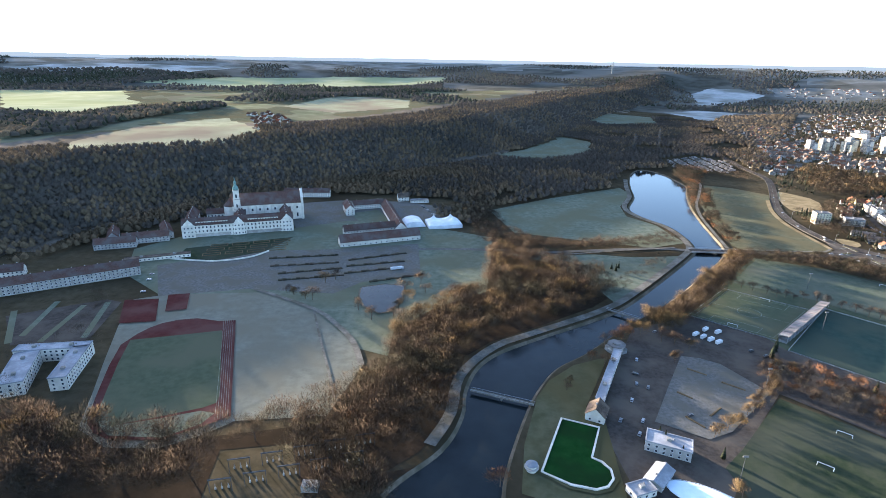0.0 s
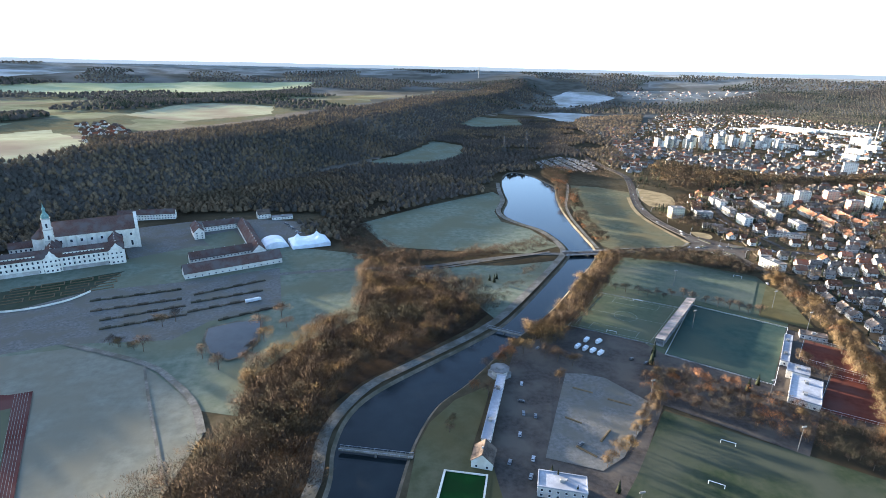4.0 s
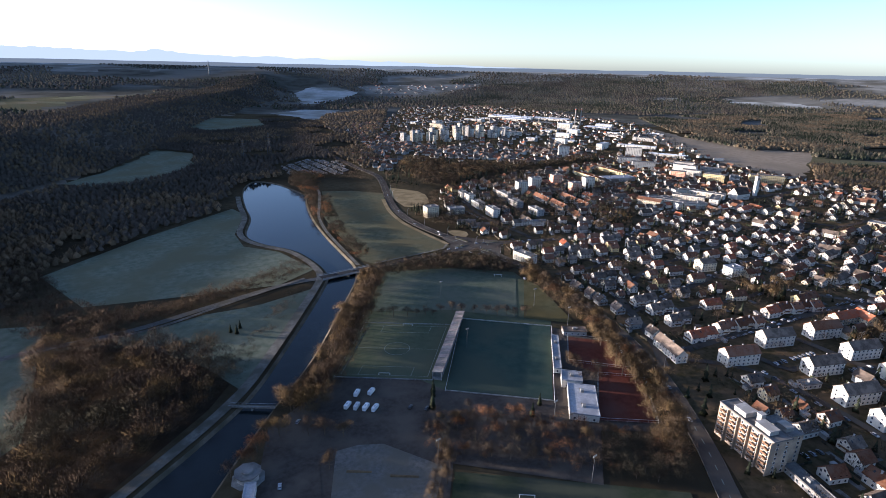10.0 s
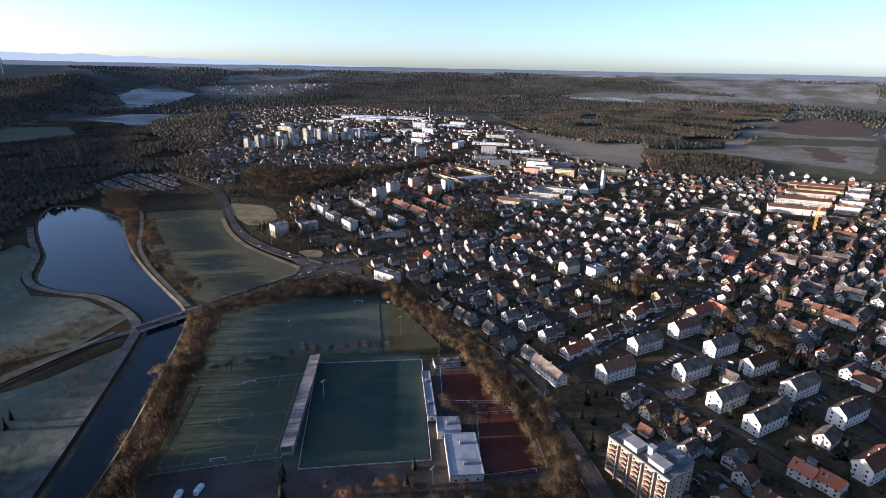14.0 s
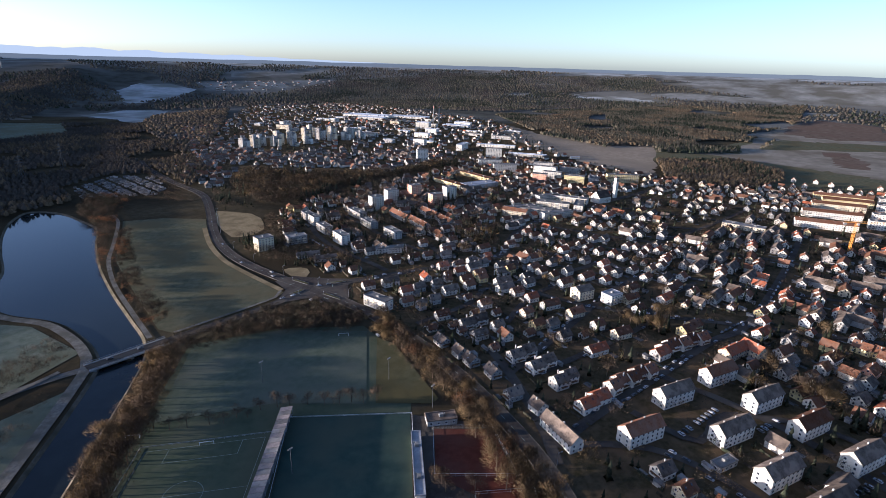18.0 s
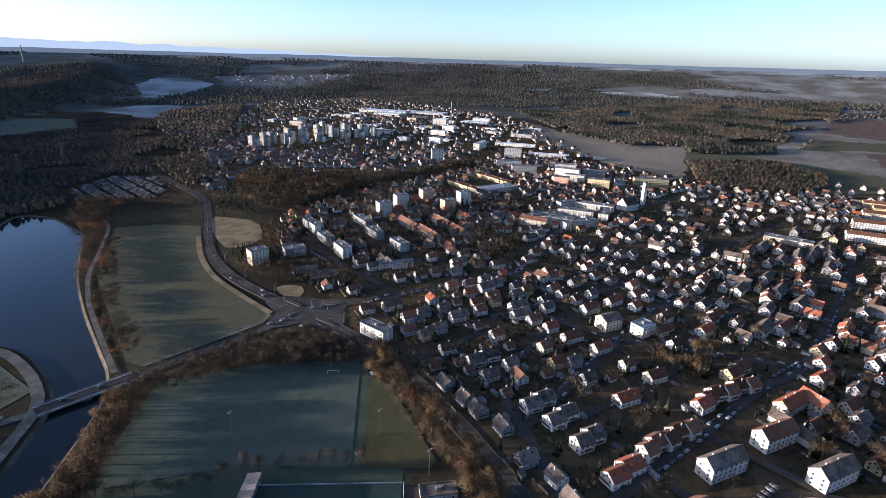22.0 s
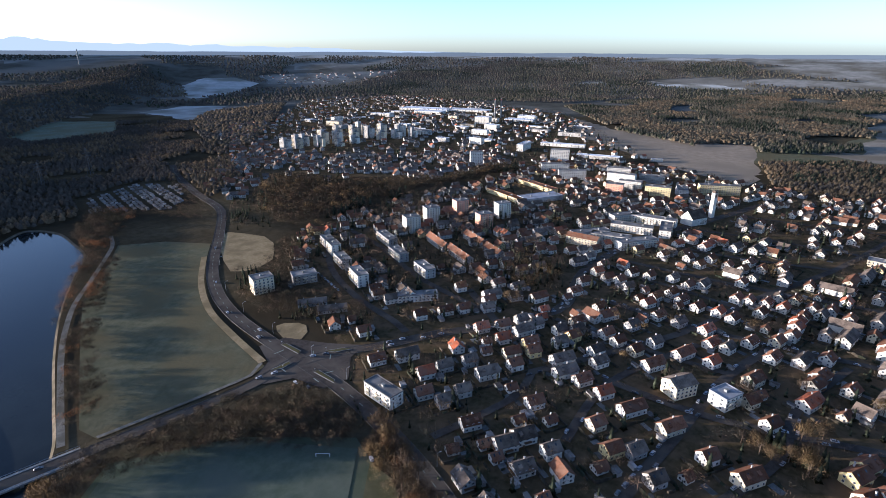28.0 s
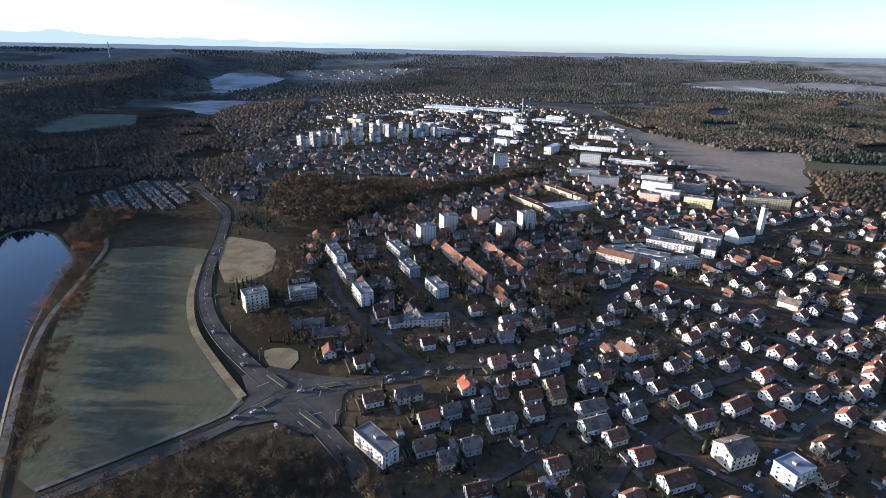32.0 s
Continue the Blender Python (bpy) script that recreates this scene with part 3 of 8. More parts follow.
# ---------------------------------------------------------------- roads, lots, pitches
LAYER = [0.06]


def sheet(name, outline, key, label, category):
    """A level surface; each one lies a hand above the last, so that none share a plane."""
    LAYER[0] += 0.012
    return flat_sheet(name, outline, key, LAYER[0], label, category)


def strip(points, width, step=10.0):
    line = curve_through([(x, y, 0) for x, y in points], step)
    left, right = [], []
    for i, p in enumerate(line):
        t = (line[min(i + 1, len(line) - 1)] - line[max(i - 1, 0)]).normalized()
        left.append((p.x - t.y * width / 2, p.y + t.x * width / 2))
        right.append((p.x + t.y * width / 2, p.y - t.x * width / 2))
    return left, right


LANES = set()


def note_lane(points):
    for p in curve_through([(x, y, 0) for x, y in points], 4.0):
        LANES.add((int(p.x // 5), int(p.y // 5)))


def near_lane(x, y, reach):
    i, j = int(x // 5), int(y // 5)
    return any((i + a, j + b) in LANES for a in range(-reach, reach + 1) for b in range(-reach, reach + 1))


def road(name, points, width, key, label, category="road", kerb=False):
    if category in ("road", "street"):
        note_lane(points)
    LAYER[0] += 0.012
    left, right = strip(points, width)
    n = len(left)
    g = Geo()
    g.add([(x, y, LAYER[0]) for x, y in left + right], [(n + i, n + i + 1, i + 1, i) for i in range(n - 1)])
    ob = tagged(new(name, g.mesh(name, key)), label, category, kind="structure")
    if kerb:
        for side in (strip(points, width + 0.5), ):
            k = Geo()
            for outer, inner in ((side[0], left), (side[1], right)):
                m = len(outer)
                k.add([(x, y, 0.0) for x, y in outer] + [(x, y, LAYER[0] + 0.14) for x, y in outer] + [(x, y, LAYER[0] + 0.14) for x, y in inner] + [(x, y, 0.0) for x, y in inner],
                      [(a + i, a + i + 1, b + i + 1, b + i) for a, b in ((0, m), (m, 2 * m), (2 * m, 3 * m)) for i in range(m - 1)])
            part("kerb", k.mesh("kerb", "kerb_stone"), ob, "grey worn kerb")
    return ob


def dashes(points, key, z, length, gap, width, owner, name="lane_marking"):
    line = curve_through([(x, y, 0) for x, y in points], 1.0)
    g, i = Geo(), 0
    while i + int(length) < len(line):
        a, b = line[i], line[i + int(length)]
        t = (b - a).normalized() * width / 2
        g.add([(a.x + t.y, a.y - t.x, z), (b.x + t.y, b.y - t.x, z), (b.x - t.y, b.y + t.x, z), (a.x - t.y, a.y + t.x, z)], [(0, 1, 2, 3)])
        i += int(length + gap)
    part(name, g.mesh(name, key), owner, "white painted dashes")


sheet("abbey_meadow", [(-300, 470), (-245, 425), (-173, 445), (-107, 402), (-60, 340), (-37, 330), (-37, 364), (-6, 409), (40, 444), (53, 549), (58, 600), (-20, 640), (-330, 540)], "frost_grass", "wide frosted meadow before the abbey", "meadow")
sheet("leaf_litter", WOOD_RIVER, "leaf_floor", "brown leaf litter under the riverside wood", "wood floor")
sheet("leaf_litter", WOOD_SOUTH, "leaf_floor", "brown leaf litter under the wood beside the track", "wood floor")
sheet("pitch_grass", [(196, 400), (272, 480), (336, 546), (394, 517), (440, 470), (420, 400), (376, 366), (330, 330), (254, 346)], "infield_grass", "frosted grass between the pitches", "grass")
sheet("river_yard", [(96, 204), (142, 204), (166, 240), (215, 292), (300, 262), (330, 238), (402, 318), (376, 366), (300, 298), (254, 346), (246, 372), (205, 402), (186, 392), (150, 378), (136, 352), (118, 322), (100, 285), (92, 262)], "asphalt", "dark asphalt yards and lanes round the sports ground", "yard")
sheet("bank_meadow", [(60, 552), (120, 546), (208, 542), (264, 549), (200, 480), (150, 424), (140, 464), (115, 518)], "frost_grass", "frosted meadow between wood and river path", "meadow")
sheet("field_by_road", ROAD_FIELD, "field_frost", "frosty meadow between lake path and bypass road", "field")
sheet("dry_slope", DRY_SLOPE, "dry_grass", "pale dry grass slope beside the road", "field")
sheet("dry_mound", MOUND, "dry_grass", "pale dry grass mound beside the junction", "field")
sheet("upper_meadow", UPPER_MEADOW, "frost_grass", "frosty green meadow behind the river spit", "meadow")
sheet("lower_meadow", LOWER_MEADOW, "frost_grass", "frosty meadow beside the river path", "meadow")
sheet("tent_meadow", TENT_MEADOW, "frost_grass", "pale frosted lawn beside the pond", "meadow")
sheet("school_grounds", [(-248, 368), (-262, 415), (-243, 424), (-222, 432), (-173, 445), (-107, 402), (-68, 352), (-53, 317), (-60, 287), (-66, 262), (-117, 256), (-131, 243), (-149, 232), (-177, 232), (-201, 247), (-213, 279), (-228, 316)], "pale_meadow", "pale frosted grass around track and courts", "meadow")
sheet("abbey_forecourt", [(-330, 540), (-300, 585), (-180, 625), (-120, 660), (-20, 640), (60, 600), (40, 560), (-20, 480), (-100, 440), (-245, 425), (-300, 470)], "frost_grass", "frosty grass around abbey and farm yard", "lawn")
sheet("abbey_court", [(-180, 625), (-225, 735), (-150, 762), (-60, 762), (-10, 740), (20, 640), (-20, 640), (-120, 660)], "frosty_gravel", "pale frosted gravel court behind the abbey", "court")
sheet("market_lot", MARKET_LOT, "frosty_gravel", "wide frosted gravel car park with planted strips", "car park")
sheet("school_lot", SCHOOL_LOT, "asphalt", "dark car park beside the school", "car park")
sheet("abbey_garden", ABBEY_GARDEN, "sport_grass", "formal abbey garden lawn", "garden")
sheet("court_lawn", COURT_LAWN, "frost_grass", "lawn inside the barn courtyard", "lawn")
sheet("training_field", TRAINING_FIELD, "training_grass", "frosted grass training field", "field")
sheet("narrow_field", NARROW_FIELD, "meadow", "narrow grass field beside the tree belt", "field")
sheet("lower_field", [(212, 287), (242, 258), (267, 234), (295, 206), (270, 180), (215, 140), (150, 185), (148, 225), (165, 240)], "sport_grass", "dark green frosted playing field", "field")
sheet("river_lawn", [(118, 334), (101, 300), (88, 275), (96, 262), (90, 200), (58, 198), (40, 205), (46, 240), (60, 284), (71, 303), (91, 322)], "meadow", "lawn between river and car park", "lawn")
sheet("sports_yard", [(161, 345), (187, 372), (240, 335), (262, 352), (305, 290), (335, 320), (362, 355), (400, 318), (330, 240), (300, 262), (265, 235), (215, 292), (180, 330)], "asphalt", "dark paved yard round the sports ground", "yard")
sheet("asphalt_lot", [(137, 348), (161, 337), (146, 301), (126, 262), (140, 205), (95, 205), (97, 262), (104, 285), (122, 325)], "asphalt", "dark asphalt car park with parked cars", "car park")
sheet("gravel_lot", GRAVEL_LOT, "frosty_gravel", "empty frosted gravel car park", "car park")
sheet("bus_yard", BUS_YARD, "asphalt", "asphalt yard where vans are parked", "yard")

BYPASS = [(660, 1330), (632, 1240), (604, 1090), (592, 985), (572, 930), (534, 855), (492, 775), (469, 712), (460, 660), (459, 610), (461, 560), (462, 520), (458, 475), (448, 422), (431, 370), (410, 322), (384, 277), (340, 224), (300, 185), (240, 120), (150, 20), (20, -130), (-200, -380)]
BRIDGE_ROAD = [(461, 566), (425, 559), (394, 559), (356, 562), (325, 563.5), (279, 566), (235, 571), (161, 560), (110, 552), (50, 557), (-24, 556), (-68, 545), (-125, 515), (-190, 480)]
ring = road("road", BYPASS, 11.0, "asphalt", "grey asphalt bypass road with a verge", kerb=True)
dashes(BYPASS, "faint_chalk", LAYER[0] + 0.02, 4, 7, 0.35, ring)
road("road", BRIDGE_ROAD[:5], 8.0, "asphalt", "asphalt road rising to the bridge", kerb=True)
road("road", BRIDGE_ROAD[5:], 7.0, "frosty_gravel", "frosty lane from the bridge to the abbey")
road("road", [(461, 560), (482, 554), (520, 535), (558, 520), (593, 499), (631, 486), (668, 479), (758, 509), (888, 509), (1001, 484), (1150, 455)], 9.0, "asphalt", "asphalt street climbing into the town", kerb=True)
sheet("junction", [(450, 600), (470, 598), (488, 568), (505, 547), (488, 540), (471, 520), (453, 522), (446, 546), (428, 554), (428, 565), (444, 576)], "asphalt", "broad asphalt junction with traffic islands", "junction")
for name, line in (("a", STREET_A), ("b", STREET_B), ("d", STREET_D), ("e", STREET_E)):
    road("street", line, 7.0, "asphalt", "narrow asphalt street between houses", "street")
for line in ([(560, 440), (620, 415), (700, 385), (800, 365), (930, 330), (1100, 300)], [(590, 400), (600, 330), (640, 240), (690, 120)], [(700, 460), (705, 385), (735, 270), (770, 140)],
             [(800, 500), (815, 400), (850, 250), (860, 130)], [(520, 270), (505, 180), (440, 60)], [(960, 480), (985, 380), (1000, 240), (980, 120)], [(620, 760), (575, 690), (552, 620), (545, 560), (540, 540)],
             [(660, 770), (648, 700), (620, 610), (610, 520)]):
    road("street", line, 6.5, "asphalt", "narrow asphalt street between houses", "street")
for line in ([(462, 330), (500, 318), (585, 296), (640, 300), (720, 286)], [(520, 385), (590, 395), (680, 372)], [(470, 440), (530, 430), (562, 438)], [(408, 284), (440, 232), (420, 150), (380, 90)], [(465, 262), (462, 222), (500, 215), (520, 152), (470, 90)], [(640, 470), (645, 400), (655, 340)], [(760, 480), (770, 440), (765, 370)], [(880, 500), (890, 420), (925, 330)], [(1060, 470), (1080, 380), (1100, 300), (1090, 130)]):
    road("street", line, 5.5, "asphalt", "narrow asphalt street between houses", "street")
west = strip(RIVER_WEST[4:22], 12.0)[0]
road("path", west[::3], 7.0, "path_gravel", "pale gravel riverside path", "path")
road("path", [(450, 950), (442, 915), (429, 885), (398, 822), (374, 775), (358, 731), (346, 689), (332, 625), (322, 577)], 4.0, "path_gravel", "pale gravel lakeside path", "path")
road("path", [(-168, 441), (-106, 402), (-81, 374), (-64, 347), (-54, 317)], 4.5, "path_gravel", "pale curved footpath across the meadow", "path")
road("path", [(-106, 402), (-91, 356), (-77, 316), (-65, 280)], 1.6, "path_gravel", "thin trodden path across the meadow", "path")
road("path", [(60, 555), (120, 545), (190, 560), (262, 575)], 3.5, "path_gravel", "narrow path through the meadows", "path")
road("path", [(440, 578), (428, 569), (394, 569), (356, 571), (338, 572)], 2.6, "path_gravel", "narrow footpath along the meadow edge", "path")
# bright dry verge along the bypass
road("verge", VERGE, 5.5, "dry_grass", "dry straw-coloured verge beside the bypass", "verge")

# traffic islands and stop lines at the junction
for pts in ([(462, 590), (466, 589), (468, 572), (464, 570)], [(480, 560), (492, 554), (495, 548), (484, 553)], [(446, 561), (454, 562), (454, 566), (440, 565)], [(459, 542), (463, 542), (464, 525), (461, 522)]):
    isl = empty("traffic_island", pose(pts[0][0], pts[0][1], LAYER[0] + 0.02), "small kerbed traffic island at the junction", "traffic island", "traffic islands")
    ox, oy = pts[0]
    loop = [(x - ox, y - oy) for x, y in pts]
    part("kerb", Geo().prism(loop, 0, 0.16).mesh("kerb", "concrete"), isl)
    part("grass", Geo().prism(inset(loop, 0.5), 0.1, 0.22).mesh("grass", "meadow"), isl)
    part("sign_post", Geo().tube((1, 0, 0), (1, 0, 2.6), 0.05, 0.05, 5).box(0.6, -0.05, 2.0, 1.4, 0.05, 2.8).mesh("sign_post", "metal_grey"), isl)
g = Geo()
for (ax, ay), (bx, by) in (((452, 582), (460, 582)), ((470, 560), (474, 566)), ((476, 548), (480, 553)), ((446, 556), (446, 561)), ((463, 536), (469, 534)), ((455, 536), (455, 530))):
    d = Vector((bx - ax, by - ay)).normalized() * 0.3
    g.add([(ax + d.y, ay - d.x, LAYER[0] + 0.03), (bx + d.y, by - d.x, LAYER[0] + 0.03), (bx - d.y, by + d.x, LAYER[0] + 0.03), (ax - d.y, ay + d.x, LAYER[0] + 0.03)], [(0, 1, 2, 3)])
tagged(new("stop_lines", g.mesh("stop_lines", "faint_chalk")), "white stop lines at the junction", "marking", kind="structure")

# planting on the gravel car park
for x0, y0, x1, y1 in ((150, 292, 157, 285), (145, 267, 152, 257), (184, 304, 195, 295), (168, 320, 178, 312), (160, 268, 170, 276)):
    ob = tagged(new("low_hedge", Geo().tube((0, 0, 0.3), (x1 - x0, y1 - y0, 0.3), 0.8, 0.6, 6).mesh("low_hedge", "wood_far")), "low dark bush strip on the gravel lot", "hedge", "bush strips on the gravel lot")
    ob.matrix_basis = pose(x0, y0, 0.1)
# frosted planting strips of the school car park
for x0, y0, x1, y1 in ((-344, 389, -310, 338), (-322, 408, -308, 349), (-296, 402, -289, 341), (-280, 409, -262, 348)):
    d = Vector((x1 - x0, y1 - y0)).normalized() * 2.2
    loop = [(d.y, -d.x), (x1 - x0 + d.y, y1 - y0 - d.x), (x1 - x0 - d.y, y1 - y0 + d.x), (-d.y, d.x)]
    ob = tagged(new("planting_strip", Geo().prism(loop, 0, 0.22).mesh("planting_strip", "frost_grass")), "frosted grass strip between parking rows", "planting strip", "strips of the school car park")
    ob.matrix_basis = pose(x0, y0, 0.12)

# car park planting strips
for x0, y0, x1, y1 in [(-179, 518, -110, 532), (-171, 496, -105, 510), (-158, 477, -99, 495), (-153, 461, -94, 477), (-97, 517, -39, 542), (-96, 500, -39, 517), (-95, 481, -40, 500), (-68, 461, -19, 482)]:
    a, d = Vector((x0, y0)), Vector((x1 - x0, y1 - y0))
    g, count = Geo(), int(d.length / 4)
    d /= count
    t = Vector((-d.y, d.x)).normalized()
    for j in range(count):
        p, q, h, w = a + d * j, a + d * (j + 0.94), 1.2 + 0.5 * math.sin(j * 1.7), 1.3 + 0.3 * math.sin(j * 2.3)
        g.prism([tuple(p - t * w), tuple(q - t * w), tuple(q + t * w), tuple(p + t * w)], 0.1, h)
    tagged(new("hedge", g.mesh("hedge", "shrub")), "low dark clipped hedge between parking rows", "hedge", "hedges in the car park")


def pitch(name, corners, key, label, lines=True):
    """A playing field with chalk lines; corners run round, the first edge is a short one."""
    ob = sheet(name, corners, key, label, "pitch")
    if lines:
        a, b, c, d = (Vector(p) for p in corners)

        def at(u, v):
            return (a.lerp(b, u)).lerp(d.lerp(c, u), v)
        g = Geo()

        def chalk(p, q, w=0.22):
            p, q = Vector(p), Vector(q)
            t = (q - p).normalized() * w / 2
            g.add([(p.x + t.y, p.y - t.x, LAYER[0] + 0.03), (q.x + t.y, q.y - t.x, LAYER[0] + 0.03), (q.x - t.y, q.y + t.x, LAYER[0] + 0.03), (p.x - t.y, p.y + t.x, LAYER[0] + 0.03)], [(0, 1, 2, 3)])
        m = 0.04
        chalk(at(m, m), at(1 - m, m)), chalk(at(1 - m, m), at(1 - m, 1 - m)), chalk(at(1 - m, 1 - m), at(m, 1 - m)), chalk(at(m, 1 - m), at(m, m))
        chalk(at(m, 0.5), at(1 - m, 0.5))
        for v, w in ((m, 0.18), (1 - m, 0.82)):
            chalk(at(0.22, v), at(0.22, w)), chalk(at(0.78, v), at(0.78, w)), chalk(at(0.22, w), at(0.78, w))
        mid = at(0.5, 0.5)
        ring = [(mid.x + 9.15 * math.cos(i * math.tau / 32), mid.y + 9.15 * math.sin(i * math.tau / 32)) for i in range(33)]
        for p, q in zip(ring, ring[1:]):
            chalk(p, q)
        part("pitch_marking", g.mesh("pitch_marking", "faint_chalk"), ob, "faint white chalk lines")
        for v in (m, 1 - m):
            p = at(0.5, v)
            goal(p.x, p.y, math.degrees(math.atan2((b - a).y, (b - a).x)))
    return ob


def goal(x, y, angle):
    ob = empty("football_goal", pose(x, y, 0.1, 0, 0, angle), "white metal football goal on the frosted grass", "goal", "football goals")
    for sx in (-3.66, 3.66):
        part("post", Geo().tube((sx, 0, 0), (sx, 0, 2.44), 0.14, 0.14, 6).tube((sx, 0, 2.4), (sx, 1.6, 0), 0.06, 0.06, 5).mesh("post", "van_white"), ob)
    part("crossbar", Geo().tube((-3.8, 0, 2.44), (3.8, 0, 2.44), 0.14, 0.14, 6).mesh("crossbar", "van_white"), ob)


def fence(points, height_m, spacing, label, closed=True, rail="van_white"):
    ob = empty("fence", pose(points[0][0], points[0][1], 0.1), label, "fence")
    ox, oy = points[0]
    ends = zip(points, points[1:] + points[:1]) if closed else zip(points, points[1:])
    for (ax, ay), (bx, by) in ends:
        g = Geo()
        d = math.hypot(bx - ax, by - ay)
        g.tube((ax - ox, ay - oy, height_m), (bx - ox, by - oy, height_m), 0.09, 0.09, 5)
        g.tube((ax - ox, ay - oy, height_m * 0.5), (bx - ox, by - oy, height_m * 0.5), 0.05, 0.05, 4)
        k = max(1, int(d / spacing))
        for j in range(k + 1):
            px, py = ax - ox + (bx - ax) * j / k, ay - oy + (by - ay) * j / k
            g.tube((px, py, 0), (px, py, height_m), 0.06, 0.06, 4)
        part("rail", g.mesh("rail", rail), ob, "white pipe rail on thin posts")
    return ob


OVAL = [(-162, 379), (-174, 377), (-193, 381), (-206, 378), (-216, 372), (-222, 364), (-226, 354), (-229, 338), (-221, 310), (-208, 274), (-199, 252), (-190, 243), (-179, 238), (-151, 238), (-133, 250), (-121, 260)]
INNER = [(-166, 362), (-193, 354), (-226, 345), (-217, 314), (-203, 274), (-184, 249), (-161, 258), (-140, 267), (-134, 272), (-135, 279)]
POND = [(-73, 447), (-53, 455), (-35, 453), (-35, 421), (-44, 400), (-51, 396), (-65, 409), (-72, 428)]
pitch("stadium_pitch", STADIUM_PITCH, "turf", "blue-green artificial stadium pitch with frost", lines=False)
pitch("north_pitch", NORTH_PITCH, "infield_grass", "striped green grass pitch with chalk lines")
fence(inset(STADIUM_PITCH, -1.2), 1.1, 4, "white pipe barrier round the stadium pitch")
fence(inset(NORTH_PITCH, -1.5), 1.1, 5, "thin pipe barrier round the grass pitch", rail="metal_grey")
pitch("running_track", OVAL, "red_tartan", "dark red tartan running track with worn lanes", lines=False)
sheet("track_end", [(-151, 240), (-181, 241), (-196, 254), (-203, 274), (-184, 249), (-161, 256), (-140, 264), (-131, 262), (-135, 252)], "frost_grass", "frosted grass inside the track bend", "field")
sheet("infield", INNER, "infield_grass", "frosted green infield of the running track", "field")
pitch("red_court", [(-268, 412), (-241, 416), (-223, 375), (-249, 370)], "red_tartan", "small dark red sports court", lines=False)
pitch("red_court", [(-237, 424), (-220, 428), (-209, 397), (-224, 392)], "red_tartan", "small dark red sports court", lines=False)
pitch("tennis_court", EAST_COURT, "clay", "red clay tennis courts in winter rest", lines=False)
pitch("tennis_court", SOUTH_COURT, "clay", "red clay tennis courts in winter rest", lines=False)
sheet("court_path", [(345, 321), (371, 290.5), (366, 278.5), (347, 298)], "clay", "red clay strip between the tennis courts", "court")
for z in (EAST_COURT, SOUTH_COURT):
    fence(inset(z, -1.0), 3.0, 5, "tall thin wire fence round the tennis courts", rail="metal_grey")
sheet("pond_rim", inset(POND, -2.0), "bank", "muddy rim of the pond", "bank")
sheet("pond_water", POND, "pond", "small dark pond beside the meadow", "water")
for (x, y, a) in ((228, 252, -40), (200, 226, -40), (262, 470, -45), (418, 470, -45)):
    goal(x, y, a)
# lanes of the straight
g = Geo()
a, b = Vector((-163, 380)), Vector((-121, 259))
t = (b - a).normalized()
for k in range(1, 7):
    p, q = a + Vector((-t.y, t.x)) * -1.35 * k, b + Vector((-t.y, t.x)) * -1.35 * k
    s = Vector((-t.y, t.x)) * 0.06
    g.add([(p.x + s.x, p.y + s.y, LAYER[0] + 0.05), (q.x + s.x, q.y + s.y, LAYER[0] + 0.05), (q.x - s.x, q.y - s.y, LAYER[0] + 0.05), (p.x - s.x, p.y - s.y, LAYER[0] + 0.05)], [(0, 1, 2, 3)])
tagged(new("track_lanes", g.mesh("track_lanes", "faint_chalk")), "thin white lane lines on the running track", "marking", kind="structure")


def road_bridge():
    ob = empty("road_bridge", pose(302, 564.5, 0, 0, 0, math.degrees(math.atan2(-2.5, 46))), "low concrete road bridge over the river", "bridge")
    part("deck", Geo().box(-27, -5.2, 0.1, 27, 5.2, 1.0).mesh("deck", "asphalt"), ob, "grey asphalt deck")
    for s in (-1, 1):
        part("footway", Geo().box(-27, s * 5.2 - 0.8, 0.2, 27, s * 5.2 + 0.8, 1.15).mesh("footway", "concrete"), ob, "pale concrete footway")
        rail = Geo().tube((-27, s * 5.8, 2.2), (27, s * 5.8, 2.2), 0.08, 0.08, 5)
        for k in range(28):
            rail.tube((-27 + 2 * k, s * 5.8, 1.1), (-27 + 2 * k, s * 5.8, 2.2), 0.05, 0.05, 4)
        part("railing", rail.mesh("railing", "metal_grey"), ob)
        part("abutment", Geo().box(s * 25 - 2, -6, -3.4, s * 25 + 2, 6, 0.1).mesh("abutment", "concrete"), ob)
    part("pier", Geo().box(-0.8, -5, -3.6, 0.8, 5, 0.1).mesh("pier", "concrete"), ob)


def footbridge(x0, y0, x1, y1, label):
    d = math.hypot(x1 - x0, y1 - y0)
    ob = empty("footbridge", pose((x0 + x1) / 2, (y0 + y1) / 2, 0.2, 0, 0, math.degrees(math.atan2(y1 - y0, x1 - x0))), label, "bridge")
    h = d / 2 + 3
    part("deck", Geo().box(-h, -1.5, 0.2, h, 1.5, 0.6).mesh("deck", "path_gravel"), ob)
    for s in (-1, 1):
        g = Geo().tube((-h, s * 1.5, 1.7), (h, s * 1.5, 1.7), 0.08, 0.08, 5)
        k = int(d / 2)
        for j in range(k + 1):
            g.tube((-h + 2 * h * j / k, s * 1.5, 0.5), (-h + 2 * h * j / k, s * 1.5, 1.7), 0.05, 0.05, 4)
        part("railing", g.mesh("railing", "metal_grey"), ob)
    part("pier", Geo().box(-0.5, -1.2, -3.6, 0.5, 1.2, 0.2).mesh("pier", "concrete"), ob)


road_bridge()
footbridge(141, 409, 158, 395, "narrow footbridge beside a golden willow")
footbridge(22, 289, 54, 277, "narrow weir footbridge over dark water")

